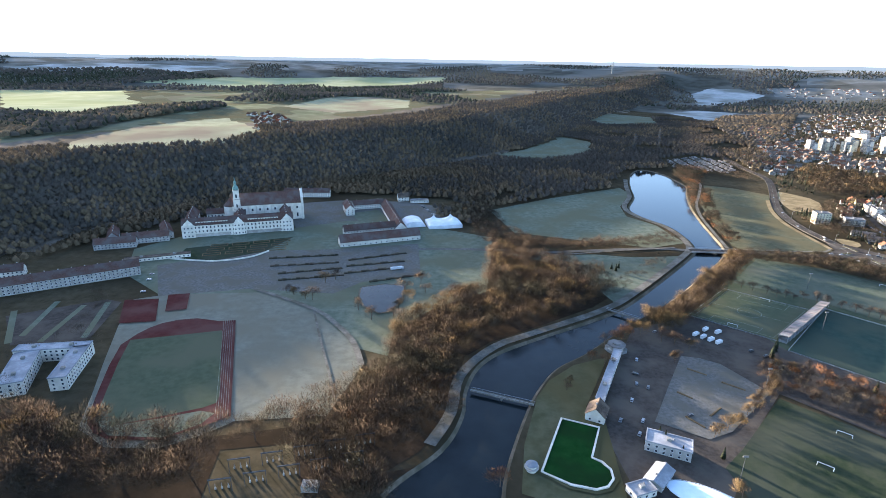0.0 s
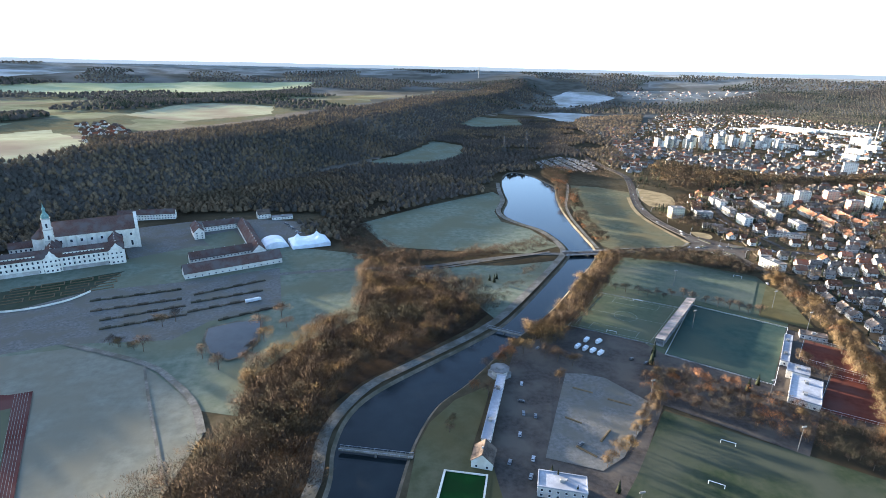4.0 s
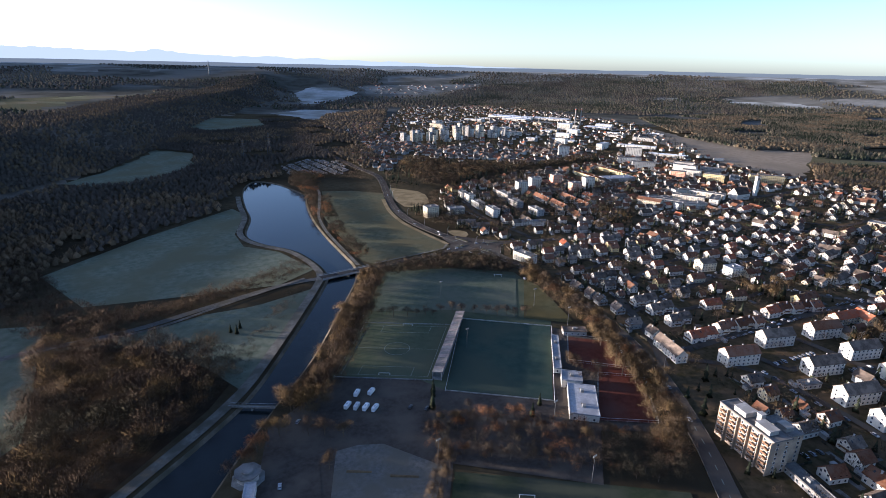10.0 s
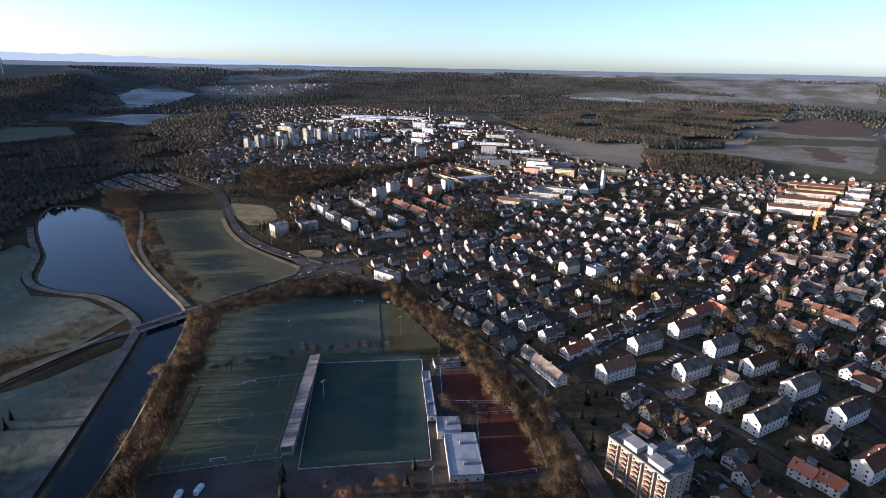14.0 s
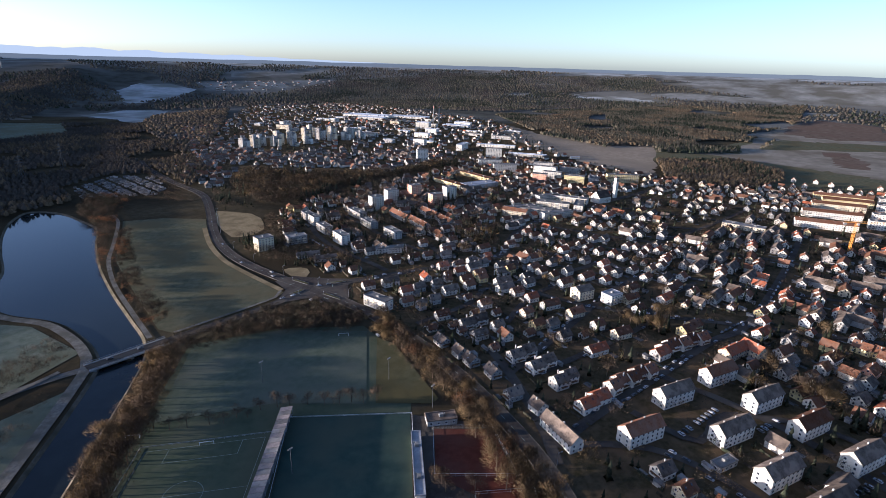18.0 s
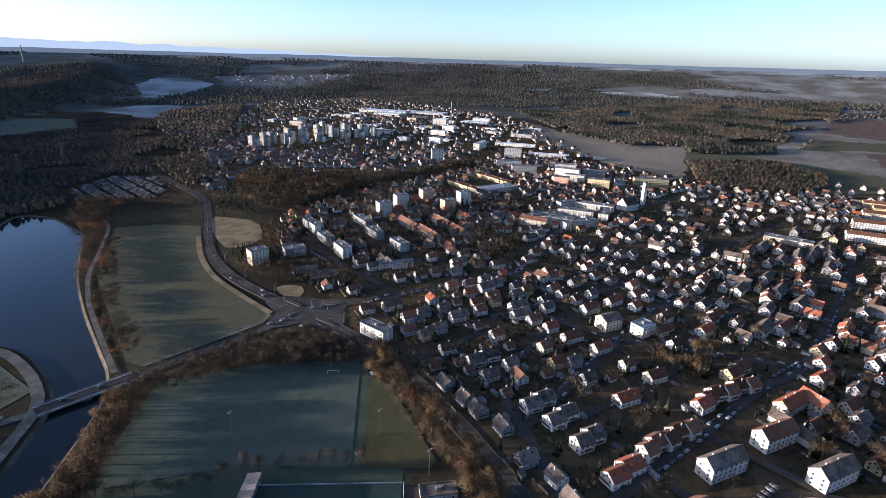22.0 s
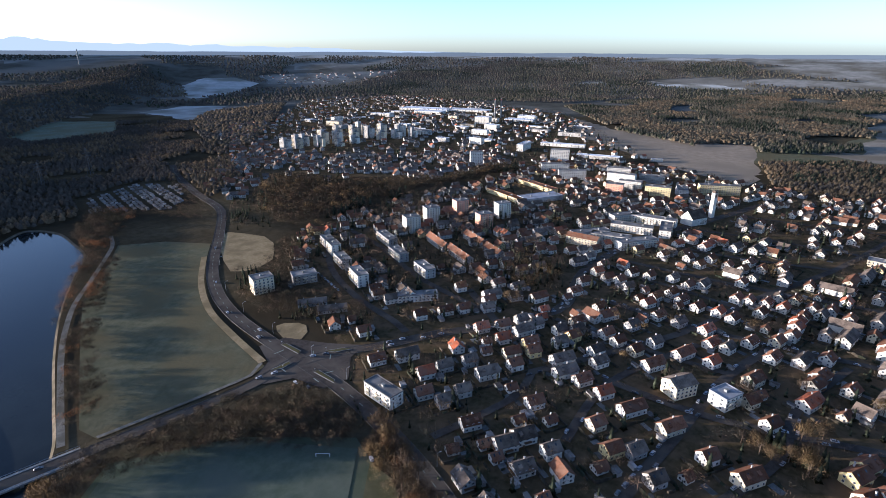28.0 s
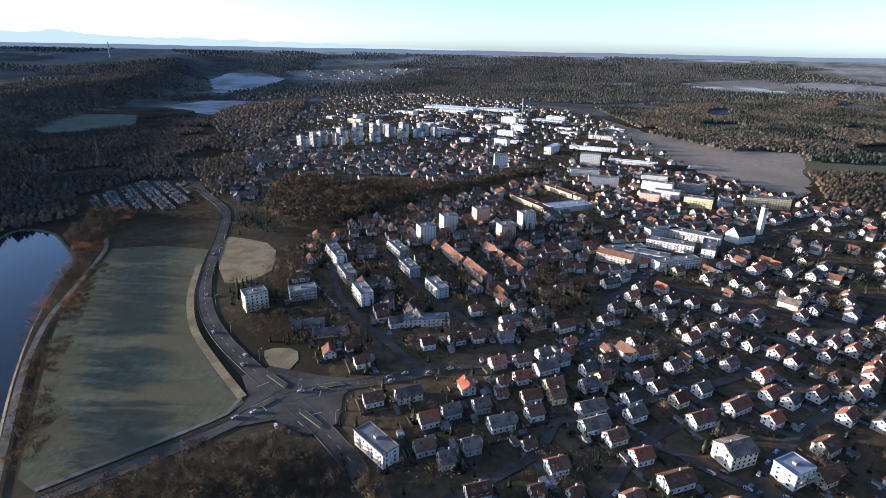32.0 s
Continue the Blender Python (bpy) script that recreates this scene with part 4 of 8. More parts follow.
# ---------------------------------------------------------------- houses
# kind d: houses lying in shade, the shade put into grey walls
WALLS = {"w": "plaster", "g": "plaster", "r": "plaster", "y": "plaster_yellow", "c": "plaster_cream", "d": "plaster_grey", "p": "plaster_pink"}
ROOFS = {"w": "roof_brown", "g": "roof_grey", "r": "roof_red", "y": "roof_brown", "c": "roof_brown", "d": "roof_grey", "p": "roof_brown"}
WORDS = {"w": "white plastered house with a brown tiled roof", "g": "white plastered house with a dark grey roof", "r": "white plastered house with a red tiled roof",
         "y": "yellow plastered house with a brown roof", "c": "cream plastered house with a brown roof", "d": "house with its shade put into grey walls, under a dark slate roof",
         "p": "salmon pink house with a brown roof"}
SIZES = {"s": (6.8, 6.0, 3.0, 2.6), "": (10.2, 8.4, 4.8, 3.3), "l": (14.5, 9.0, 5.2, 3.4), "L": (23.0, 9.5, 5.6, 3.4), "M": (46.0, 9.5, 5.8, 3.6)}


def gable_body(l, w, e, h):
    """Walls under a saddle roof, ridge along x."""
    a, b = l / 2, w / 2
    v = [(-a, -b, -0.4), (a, -b, -0.4), (a, b, -0.4), (-a, b, -0.4), (-a, -b, e), (a, -b, e), (a, b, e), (-a, b, e), (-a, 0, e + h), (a, 0, e + h)]
    f = [(0, 1, 5, 4), (2, 3, 7, 6), (1, 2, 6, 9, 5), (3, 0, 4, 8, 7), (4, 5, 9, 8), (6, 7, 8, 9), (3, 2, 1, 0)]
    return Geo().add(v, f)


def saddle(l, w, e, h, over=0.7, thick=0.28, end=0.6):
    """Two roof slabs with eaves and verges."""
    g = Geo()
    a, b = l / 2 + end, w / 2
    s = h / b
    for side in (-1, 1):
        y0, y1 = side * (b + over), 0
        z0, z1 = e - s * over + 0.05, e + h + 0.05
        v = [(-a, y0, z0), (a, y0, z0), (a, y1, z1), (-a, y1, z1)]
        v += [(x, y, z + thick) for x, y, z in v]
        f = [(0, 3, 2, 1), (4, 5, 6, 7), (0, 1, 5, 4), (1, 2, 6, 5), (2, 3, 7, 6), (3, 0, 4, 7)]
        g.add(v, f if side < 0 else [tuple(reversed(q)) for q in f])
    g.box(-a, -0.2, e + h + 0.15, a, 0.2, e + h + 0.5)
    return g


def window_geo(g, x, y, z, side, wide=1.3, tall=1.45, lean=False):
    """A framed pane on a wall; side: 0 -y, 1 +x, 2 +y, 3 -x."""
    nx, ny = ((0, -1), (1, 0), (0, 1), (-1, 0))[side]
    ux, uy = -ny, nx

    def slab(hw, z0, z1, d0, d1, slot):
        v = []
        for zz in (z0, z1):
            for d in (d0, d1):
                for s in (-hw, hw):
                    v.append((x + ux * s + nx * d, y + uy * s + ny * d, zz))
        g.add(v, [(2, 3, 7, 6), (0, 2, 6, 4), (1, 5, 7, 3), (4, 6, 7, 5), (0, 1, 3, 2)], slot)
    if lean:
        slab(wide / 2, z, z + tall, -0.02, 0.06, 0)
        q, d = wide / 2 - 0.09, 0.075
        g.add([(x + ux * s * q + nx * d, y + uy * s * q + ny * d, zz) for s, zz in ((-1, z + 0.09), (1, z + 0.09), (1, z + tall - 0.09), (-1, z + tall - 0.09))], [(0, 1, 2, 3)], 1)
        return
    slab(wide / 2, z, z + tall, -0.02, 0.05, 0)
    slab(wide / 2 - 0.09, z + 0.09, z + tall - 0.09, -0.02, 0.08, 1)
    slab(wide / 2 + 0.1, z - 0.1, z, -0.02, 0.16, 0)


WINDOW = Geo()
window_geo(WINDOW, 0, 0, 0, 0)
WINDOW = WINDOW.mesh("window", "van_white", "window_glass")
TURN = (0, 90, 180, -90)


def window_places(l, w, e, h, rows):
    out = []
    n = max(2, int(l / 3.4))
    for r in range(rows):
        z = 0.9 + r * 2.7
        for k in range(n):
            x = -l / 2 + (k + 0.5) * l / n
            out += [(x, -w / 2, z, 0), (x, w / 2, z, 2)]
        m = max(2, int(w / 3.6))
        for k in range(m):
            y = -w / 2 + (k + 0.5) * w / m
            out += [(l / 2, y, z, 1), (-l / 2, y, z, 3)]
    if h > 2.5:
        out += [(l / 2, 0, e + 0.5, 1), (-l / 2, 0, e + 0.5, 3)]
    return out


def build_house(kind, near, variant):
    tone = kind[0]
    size = next((c for c in kind[1:] if c in "slLM"), "")
    l, w, e, h = SIZES[size]
    k = (1.0, 0.9, 1.1)[variant]
    l, w, e = l * k, w * (0.95 + 0.05 * k), e * (1.0, 1.06, 0.94)[variant]
    ob = empty("house", pose(0, 0, 0), WORDS[tone] + (" in a garden" if size in ("", "s") else ", long and low"), "house", "houses of the town")
    units = {"L": 2, "M": 5}.get(size, 1)
    u = l / units
    rows = 2 if e > 3.9 else 1
    places = []
    for i in range(units):
        ox, oy = -l / 2 + (i + 0.5) * u, (0.0 if units == 1 else (i % 2) * 2.4 - 1.2)
        shift = pose(ox, oy, 0)
        part("wall", gable_body(u, w, e, h).mesh("wall", WALLS[tone]), ob, at=shift)
        roof = part("roof", saddle(u, w, e, h, end=0.6 if units == 1 else 0.15).mesh("roof", ROOFS[tone]), ob, at=shift)
        places += [(x + ox, y + oy, z, s) for x, y, z, s in window_places(u, w, e, h, rows)]
        for sx, sy in ((-0.28, -0.5), (0.22, -0.45), (0.3, 0.5)) if near or size in ("L", "M") else ((-0.2, -0.5),):
            yy, rise = sy * w / 2 * 0.8, e + h * (1 - abs(sy) * 0.8) + 0.33
            dip = h / (w / 2) * 0.55 * (1 if sy < 0 else -1)
            pane = [(sx * u - 0.45, yy - 0.55, rise - dip), (sx * u + 0.45, yy - 0.55, rise - dip), (sx * u + 0.45, yy + 0.55, rise + dip), (sx * u - 0.45, yy + 0.55, rise + dip)]
            g = Geo().add(pane + [(x, y, z + 0.1) for x, y, z in pane], [(4, 5, 6, 7), (0, 1, 5, 4), (1, 2, 6, 5), (2, 3, 7, 6), (3, 0, 4, 7)])
            part("skylight", g.mesh("skylight", "window_glass"), roof)
    if size in ("L", "M") and tone != "r":
        for i in range(units):
            ox, oy = -l / 2 + (i + 0.5) * u, (i % 2) * 2.4 - 1.2
            g = Geo().box(-2.2, -w / 2 - 1.5, 2.5, 2.2, -w / 2, 2.7)
            for k in range(9):
                g.box(-2.2 + k * 0.5, -w / 2 - 1.5, 2.7, -1.82 + k * 0.5, -w / 2 - 1.42, 3.6)
            part("balcony", g.mesh("balcony", "wood_dark"), ob, "dark wooden balcony", at=pose(ox, oy, 0))
    if near and size not in "M":
        for x, y, z, s in places:
            part("window", WINDOW, ob, at=pose(x, y, z, 0, 0, TURN[s]))
        part("door", Geo().box(-0.55, -w / 2 - 0.06, -0.3, 0.55, -w / 2 + 0.05, 1.95).mesh("door", "wood_dark"), ob, "dark wooden front door", at=pose(l * 0.18 - 1, 0, 0))
    else:
        g = Geo()
        for x, y, z, s in places:
            window_geo(g, x, y, z, s, lean=True)
        tagged(part("window_set", g.mesh("window_set", "van_white", "window_glass"), ob), kind="stuff")
    n = 1 if l < 15 else int(l / 9)
    for i in range(n):
        x = -l / 2 + (i + 0.62) * l / n
        part("chimney", Geo().box(x - 0.35, 0.4, e + h * 0.6, x + 0.35, 1.1, e + h + 1.1).box(x - 0.45, 0.3, e + h + 1.1, x + 0.45, 1.2, e + h + 1.25).mesh("chimney", "plaster_grey"), roof, at=pose(-ox, 0, 0))
    if near and size in ("", "l", "L") and variant != 1:
        y = w * 0.36
        bal = Geo().box(-l / 2 - 1.3, -y, 2.55, -l / 2, y, 2.75)
        for j in range(int(2 * y / 0.5)):
            bal.box(-l / 2 - 1.3, -y + j * 0.5, 2.75, -l / 2 - 1.22, -y + j * 0.5 + 0.38, 3.65)
        part("balcony", bal.mesh("balcony", "wood_dark"), ob, "dark wooden balcony")
    if size in ("l", "L") or (size == "" and variant == 2):
        nd = 2 if l < 20 else 4
        for i in range(nd):
            x = -l / 2 + (i + 0.5) * l / nd
            d = Geo().box(x - 0.9, -w / 2 + 1.0, e + 0.3, x + 0.9, -w / 2 + 3.0, e + 2.1)
            d.add([(x - 1.1, -w / 2 + 0.7, e + 2.05), (x + 1.1, -w / 2 + 0.7, e + 2.05), (x + 1.1, -w / 2 + 3.6, e + 2.75), (x - 1.1, -w / 2 + 3.6, e + 2.75)], [(0, 1, 2, 3)])
            part("dormer", d.mesh("dormer", ROOFS[tone]), roof, at=pose(-ox, 0, 0))
    return ob


STOCK = {}
PLACED = []
rng = random.Random(11)


def grid_angle(x, y):
    """The way the ridges run: the street grid swings round towards the east."""
    return -22 + 22 * smooth(560, 820, x) * smooth(560, 330, y)


def set_house(kind, x, y, near, turn=0.0):
    variant = rng.randrange(3)
    key = (kind.replace("a", ""), near, variant)
    m = pose(x, y, 0, 0, 0, grid_angle(x, y) + turn + rng.uniform(-4, 4) + (90 if "a" in kind else 0))
    if key in STOCK:
        copy_thing(STOCK[key], m)
    else:
        STOCK[key] = build_house(kind.replace("a", ""), near, variant)
        STOCK[key].matrix_basis = m
    size = next((c for c in kind[1:] if c in "slLM"), "")
    PLACED.append((x, y, SIZES[size][0] * 0.5))


def houses(kind, places):
    for x, y in places:
        set_house(kind, x, y, x < 525 and y < 430)


houses("c", [(542, 379), (413, 218), (644, 453)])
houses("cL", [(886, 368), (1158, 363)])
houses("cl", [(569, 347), (558, 303), (1112, 371), (1075, 371)])
houses("cs", [(475, 369), (653, 278), (401, 204), (735, 559)])
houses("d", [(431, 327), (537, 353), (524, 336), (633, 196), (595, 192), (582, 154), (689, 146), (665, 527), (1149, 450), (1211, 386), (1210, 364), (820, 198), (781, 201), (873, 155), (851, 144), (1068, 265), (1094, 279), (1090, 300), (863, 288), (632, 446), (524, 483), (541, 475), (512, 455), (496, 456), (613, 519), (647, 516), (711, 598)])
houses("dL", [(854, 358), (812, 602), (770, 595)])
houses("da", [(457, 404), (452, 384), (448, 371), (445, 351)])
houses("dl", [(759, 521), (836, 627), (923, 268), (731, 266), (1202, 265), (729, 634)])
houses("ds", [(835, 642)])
houses("g", [(484, 388), (505, 385), (421, 231), (392, 190), (397, 169), (615, 486), (618, 474), (622, 455), (615, 420), (785, 435), (807, 351), (1048, 372), (607, 445), (603, 411), (779, 520), (636, 751)])
houses("gL", [(498, 404), (479, 348), (475, 330), (467, 309)])
houses("gLa", [(585, 589)])
houses("ga", [(429, 308)])
houses("gl", [(635, 533), (588, 431), (603, 475), (538, 457), (576, 421)])
houses("gs", [(987, 338)])
houses("p", [(948, 154)])
houses("pl", [(616, 145)])
houses("r", [(573, 391), (656, 218), (721, 185), (790, 150), (741, 161), (736, 146), (720, 168), (602, 116), (583, 500), (749, 494), (827, 527), (870, 488), (886, 471), (855, 176), (837, 307), (582, 478)])
houses("rL", [(456, 284), (727, 209), (902, 446), (969, 223), (963, 131), (882, 261)])
houses("rLa", [(408, 133), (774, 632)])
houses("wM", [(497, 275), (572, 261)])
houses("ra", [(773, 235), (748, 234), (548, 494)])
houses("rl", [(520, 308), (545, 269), (633, 215), (567, 136)])
houses("rs", [(662, 184), (712, 144), (645, 485), (632, 478)])
houses("w", [(534, 416), (492, 431), (576, 408), (559, 323), (684, 280), (710, 239), (696, 215), (746, 208), (681, 189), (763, 156), (703, 132), (671, 154), (415, 185), (719, 580), (690, 578), (598, 491), (643, 427), (638, 415), (718, 491), (768, 498), (744, 468), (771, 469), (774, 453), (805, 528), (840, 468), (926, 477), (863, 428), (848, 445), (855, 409), (880, 396), (819, 385), (778, 418), (1037, 450)])
houses("w", [(1108, 448), (769, 575), (796, 576), (693, 485), (1104, 410), (1129, 404), (1161, 403), (987, 362), (915, 230), (877, 228), (878, 207), (853, 191), (816, 173), (843, 256), (804, 266), (801, 299), (870, 309), (801, 325), (855, 338), (864, 130), (1420, 271), (1350, 265), (1366, 248), (1275, 250), (1429, 235), (1416, 209), (1409, 179), (1440, 135), (559, 450), (698, 566), (659, 545), (627, 563), (598, 532), (584, 540), (729, 619), (767, 560), (570, 614), (644, 733), (660, 785), (678, 777)])
houses("w", [(688, 754), (565, 731), (552, 714)])
houses("wL", [(750, 185), (811, 244), (760, 271), (992, 616), (985, 570)])
houses("wa", [(837, 223)])
houses("wl", [(570, 371), (621, 168), (671, 441), (1035, 334), (1070, 331), (1126, 326), (1189, 320), (722, 675)])
houses("wla", [(375, 149)])
houses("ws", [(537, 436), (481, 403), (485, 414), (527, 400), (675, 245), (676, 558), (570, 484), (749, 422), (741, 442), (1027, 414), (679, 484), (956, 371), (834, 327), (560, 476)])
houses("y", [(676, 222), (591, 460), (836, 494), (949, 299), (1018, 243), (1001, 214), (974, 181), (986, 144), (582, 451)])
houses("yL", [(603, 263)])
houses("yLa", [(654, 144)])
houses("yl", [(963, 420)])

houses("w", [(497, 522), (493, 471)])
houses("c", [(781, 327), (721, 331), (812, 340), (635, 400)])
houses("cl", [(654, 328)])
houses("d", [(700, 395), (669, 419), (757, 307)])
houses("dl", [(703, 311)])
houses("g", [(656, 395), (685, 354)])
houses("r", [(657, 355), (703, 375), (740, 379), (716, 428), (684, 365)])
houses("rL", [(759, 327)])
houses("rl", [(652, 296)])
houses("w", [(612, 307), (694, 327), (737, 367), (764, 354), (700, 412), (743, 410), (738, 395), (751, 422), (782, 368), (788, 356), (779, 377), (706, 345), (809, 313), (718, 299), (738, 325)])
houses("wL", [(682, 298)])
houses("wl", [(655, 374), (626, 383)])
houses("ws", [(640, 320)])

houses("w", [(564, 549), (624, 527), (565, 604)])

# ---------------------------------------------------------------- blocks, towers, halls


def block(x, y, angle, l, w, floors, wall, roof, label, name="apartment_block", rise=0.0, balconies=0, storey=2.8, separate=True, category="apartment block", bay=3.3, pane=(1.5, 1.5), rail="plaster_cream"):
    """A long house of several floors with rows of windows; rise: height of a saddle roof, else flat with a parapet."""
    e = floors * storey + 0.6
    ob = empty(name, pose(x, y, 0, 0, 0, angle), label, category)
    if rise:
        part("wall", gable_body(l, w, e, rise).mesh("wall", wall), ob)
        r = part("roof", saddle(l, w, e, rise, 0.6, 0.3, 0.4).mesh("roof", roof), ob)
        for i in range(max(1, int(l / 10))):
            cx = -l / 2 + (i + 0.5) * 10
            part("chimney", Geo().box(cx - 0.4, 0.2, e + rise - 1, cx + 0.4, 1.0, e + rise + 1.0).mesh("chimney", "plaster_grey"), r)
    else:
        part("wall", Geo().box(-l / 2, -w / 2, -0.4, l / 2, w / 2, e).mesh("wall", wall), ob)
        g = Geo().box(-l / 2 - 0.25, -w / 2 - 0.25, e, l / 2 + 0.25, w / 2 + 0.25, e + 0.35)
        for s in (-1, 1):
            g.box(-l / 2 - 0.25, s * w / 2 - 0.25, e + 0.35, l / 2 + 0.25, s * w / 2 + 0.25, e + 0.75)
            g.box(s * l / 2 - 0.25, -w / 2, e + 0.35, s * l / 2 + 0.25, w / 2, e + 0.75)
        r = part("roof", g.mesh("roof", roof), ob)
        nv = min(2, max(1, int(l / 14)))
        for i in range(nv):
            cx = -l / 2 + (i + 0.5) * l / nv
            part("vent", Geo().box(cx - 1.2, -1.0, e + 0.35, cx + 1.2, 1.0, e + 1.9).box(cx + 2, 1, e + 0.35, cx + 2.6, 1.6, e + 1.2).mesh("vent", "concrete"), r, "small plant room on the roof")
    places = []
    for f in range(floors):
        z = 1.0 + f * storey
        n = max(2, int(l / bay))
        for k in range(n):
            px = -l / 2 + (k + 0.5) * l / n
            places += [(px, -w / 2, z, 0), (px, w / 2, z, 2)]
        m = max(1, int(w / 4.5))
        for k in range(m):
            py = -w / 2 + (k + 0.5) * w / m
            places += [(l / 2, py, z, 1), (-l / 2, py, z, 3)]
    if separate and len(places) < 90 and math.hypot(x - 170, y - 150) < 460:
        for px, py, z, s in places:
            part("window", WINDOW, ob, at=pose(px, py, z, 0, 0, TURN[s]))
    else:
        g = Geo()
        for px, py, z, s in places:
            window_geo(g, px, py, z, s, *pane, True)
        tagged(part("window_set", g.mesh("window_set", "van_white", "window_glass"), ob), kind="stuff")
    for s in ((-1,), (1,), (-1, 1))[balconies - 1] if balconies else ():
        cols = max(1, int(l / 7))
        for f in range(1, floors):
            for k in range(cols):
                px, z = -l / 2 + (k + 0.5) * l / cols, f * storey + 0.2
                g = Geo().box(px - 1.9, min(0, s * 1.5), z, px + 1.9, max(0, s * 1.5), z + 0.18)
                g.box(px - 1.9, s * 1.5 - 0.06, z + 0.18, px + 1.9, s * 1.5 + 0.06, z + 1.1)
                part("balcony", g.mesh("balcony", rail), ob, at=pose(0, s * w / 2, 0))
    PLACED.append((x, y, l * 0.5))
    return ob


# white three-storey rows beside the street
for x, y in ((443, 250), (494, 246), (539, 229), (477, 209), (525, 200), (455, 183), (513, 174), (498, 148), (444, 161), (483, 122), (436, 110)):
    block(x, y, -26, 26, 10.5, 3, "plaster", "roof_grey" if (x + y) % 3 else "roof_brown", "white three-storey housing row with a dark saddle roof", rise=4.2)
# seven-storey corner block with roof terraces
tall = block(350, 203, 68, 36, 12, 7, "plaster_beige", "roof_flat", "tall cream apartment block with balconies and roof terraces", balconies=3, separate=False, rail="wood_dark")
wing = block(360, 193, 68, 17, 11, 6, "plaster_beige", "roof_flat", "lower stepped wing of the tall cream block", balconies=1, separate=False)
for owner, z, spots in ((tall, 20.55, ((-9, 1.5, 9, 6, 2.6), (6, 1.0, 8, 7, 2.9), (-1.5, -2, 3, 3, 4.2))), (wing, 17.75, ((-2, 0, 6, 5, 2.4),))):
    for px, py, l, w, h in spots:
        part("roof_room", Geo().box(px - l / 2, py - w / 2, z, px + l / 2, py + w / 2, z + h).box(px - l / 2 - 0.3, py - w / 2 - 0.3, z + h, px + l / 2 + 0.3, py + w / 2 + 0.3, z + h + 0.25).mesh("roof_room", "plaster_grey"), owner, "grey room on the roof terrace")
for k in range(5):
    px = -14.5 + k * 7.2
    part("wall_fin", Geo().box(px - 3.5, 6.0, 0, px - 3.1, 7.6, 20.0).mesh("wall_fin", "plaster_beige"), tall, "beige fin between the balconies")
block(346, 172, 62, 26, 7, 1, "plaster_grey", "roof_flat", "low flat annex beside the tall block", name="annex", category="annex")
block(415, 286, -116, 28, 9, 2, "plaster", "roof_grey", "white house with a long dark roof beside the bypass", rise=4.0)
block(449, 207, -26, 14, 6, 1, "plaster_grey", "roof_flat", "low flat garage row between the housing rows", name="garage_row", category="garages", separate=False)
block(583, 227, -20, 24, 10, 2, "plaster_cream", "roof_red", "cream corner house with a red mansard roof", rise=4)
block(595, 216, 60, 17, 10, 2, "plaster_cream", "roof_red", "cream corner house wing with a red mansard roof", rise=4)
block(610, 359, -24, 17, 13, 3, "plaster_cream", "roof_grey", "white stepped house with balconies and a dark roof", rise=3.2, balconies=2)
block(618, 334, -18, 15, 12, 3, "plaster", "roof_white", "white modern villa with a flat pale roof", balconies=1)
block(474, 487, 90, 25, 10.5, 3, "plaster", "roof_flat", "white three-storey block beside the junction", balconies=2)
# terrace of flats above the bypass
block(500, 688, -10, 18, 13, 5, "plaster_cream", "roof_flat", "stepped cream apartment block lit by low sun", balconies=3)
block(538, 680, -20, 22, 12, 3, "plaster_grey", "roof_flat", "flat-roofed apartment block, its shade put into grey walls", balconies=1)
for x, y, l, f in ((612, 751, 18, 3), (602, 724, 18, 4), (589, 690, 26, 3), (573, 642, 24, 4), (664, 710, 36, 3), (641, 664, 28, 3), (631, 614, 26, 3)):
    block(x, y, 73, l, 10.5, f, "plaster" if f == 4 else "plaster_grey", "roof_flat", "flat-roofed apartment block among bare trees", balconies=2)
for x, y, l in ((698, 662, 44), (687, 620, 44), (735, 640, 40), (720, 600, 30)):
    block(x, y, 70, l, 10, 2, "plaster_grey", "roof_brown", "terrace row with shade put into its grey walls, brown saddle roof", name="terrace_row", rise=3.6, category="terrace row")
for x, y, h, tone in ((709, 718, 7, "plaster"), (754, 730, 7, "plaster"), (805, 727, 7, "plaster_pink"), (780, 665, 7, "plaster_pink"), (834, 680, 7, "plaster")):
    block(x, y, -20, 18, 13, h, tone, "roof_flat", "slender apartment tower catching the morning sun", name="apartment_tower", balconies=1, separate=False)
for x, y in ((516, 632), (521, 610)):
    block(x, y, -30, 24, 8, 1, "plaster_grey", "roof_grey", "low dark row house below the flats", name="row_house", rise=2.6, category="row house")
block(586, 576, -35, 35, 9, 2, "plaster", "roof_flat", "long low white row of flats above the street", separate=False)
# school with yellow wings and pale hall
block(920, 744, 75, 74, 12, 2, "plaster_yellow", "roof_brown", "long yellow school wing", name="school_wing", category="school", separate=False)
block(1004, 744, 75, 84, 12, 2, "plaster_yellow", "roof_brown", "long yellow school wing", name="school_wing", category="school", separate=False)
block(943, 696, -20, 62, 26, 1, "plaster_grey", "roof_white", "low hall with a frosted pale blue roof", name="sports_hall", category="hall", storey=6, separate=False)
# shopping court
for x, y, a, l in ((842, 556, -30, 46), (846, 532, -72, 44), (850, 503, -28, 48), (898, 532, -72, 48), (936, 560, -28, 40), (948, 528, -78, 56), (920, 500, 20, 40)):
    block(x, y, a, l, 13, 3, "plaster", "roof_flat", "white three-storey shopping court wing", separate=False, balconies=1)
block(816, 550, -80, 36, 12, 3, "plaster_cream", "roof_brown", "cream block in the shade", rise=3, separate=False)
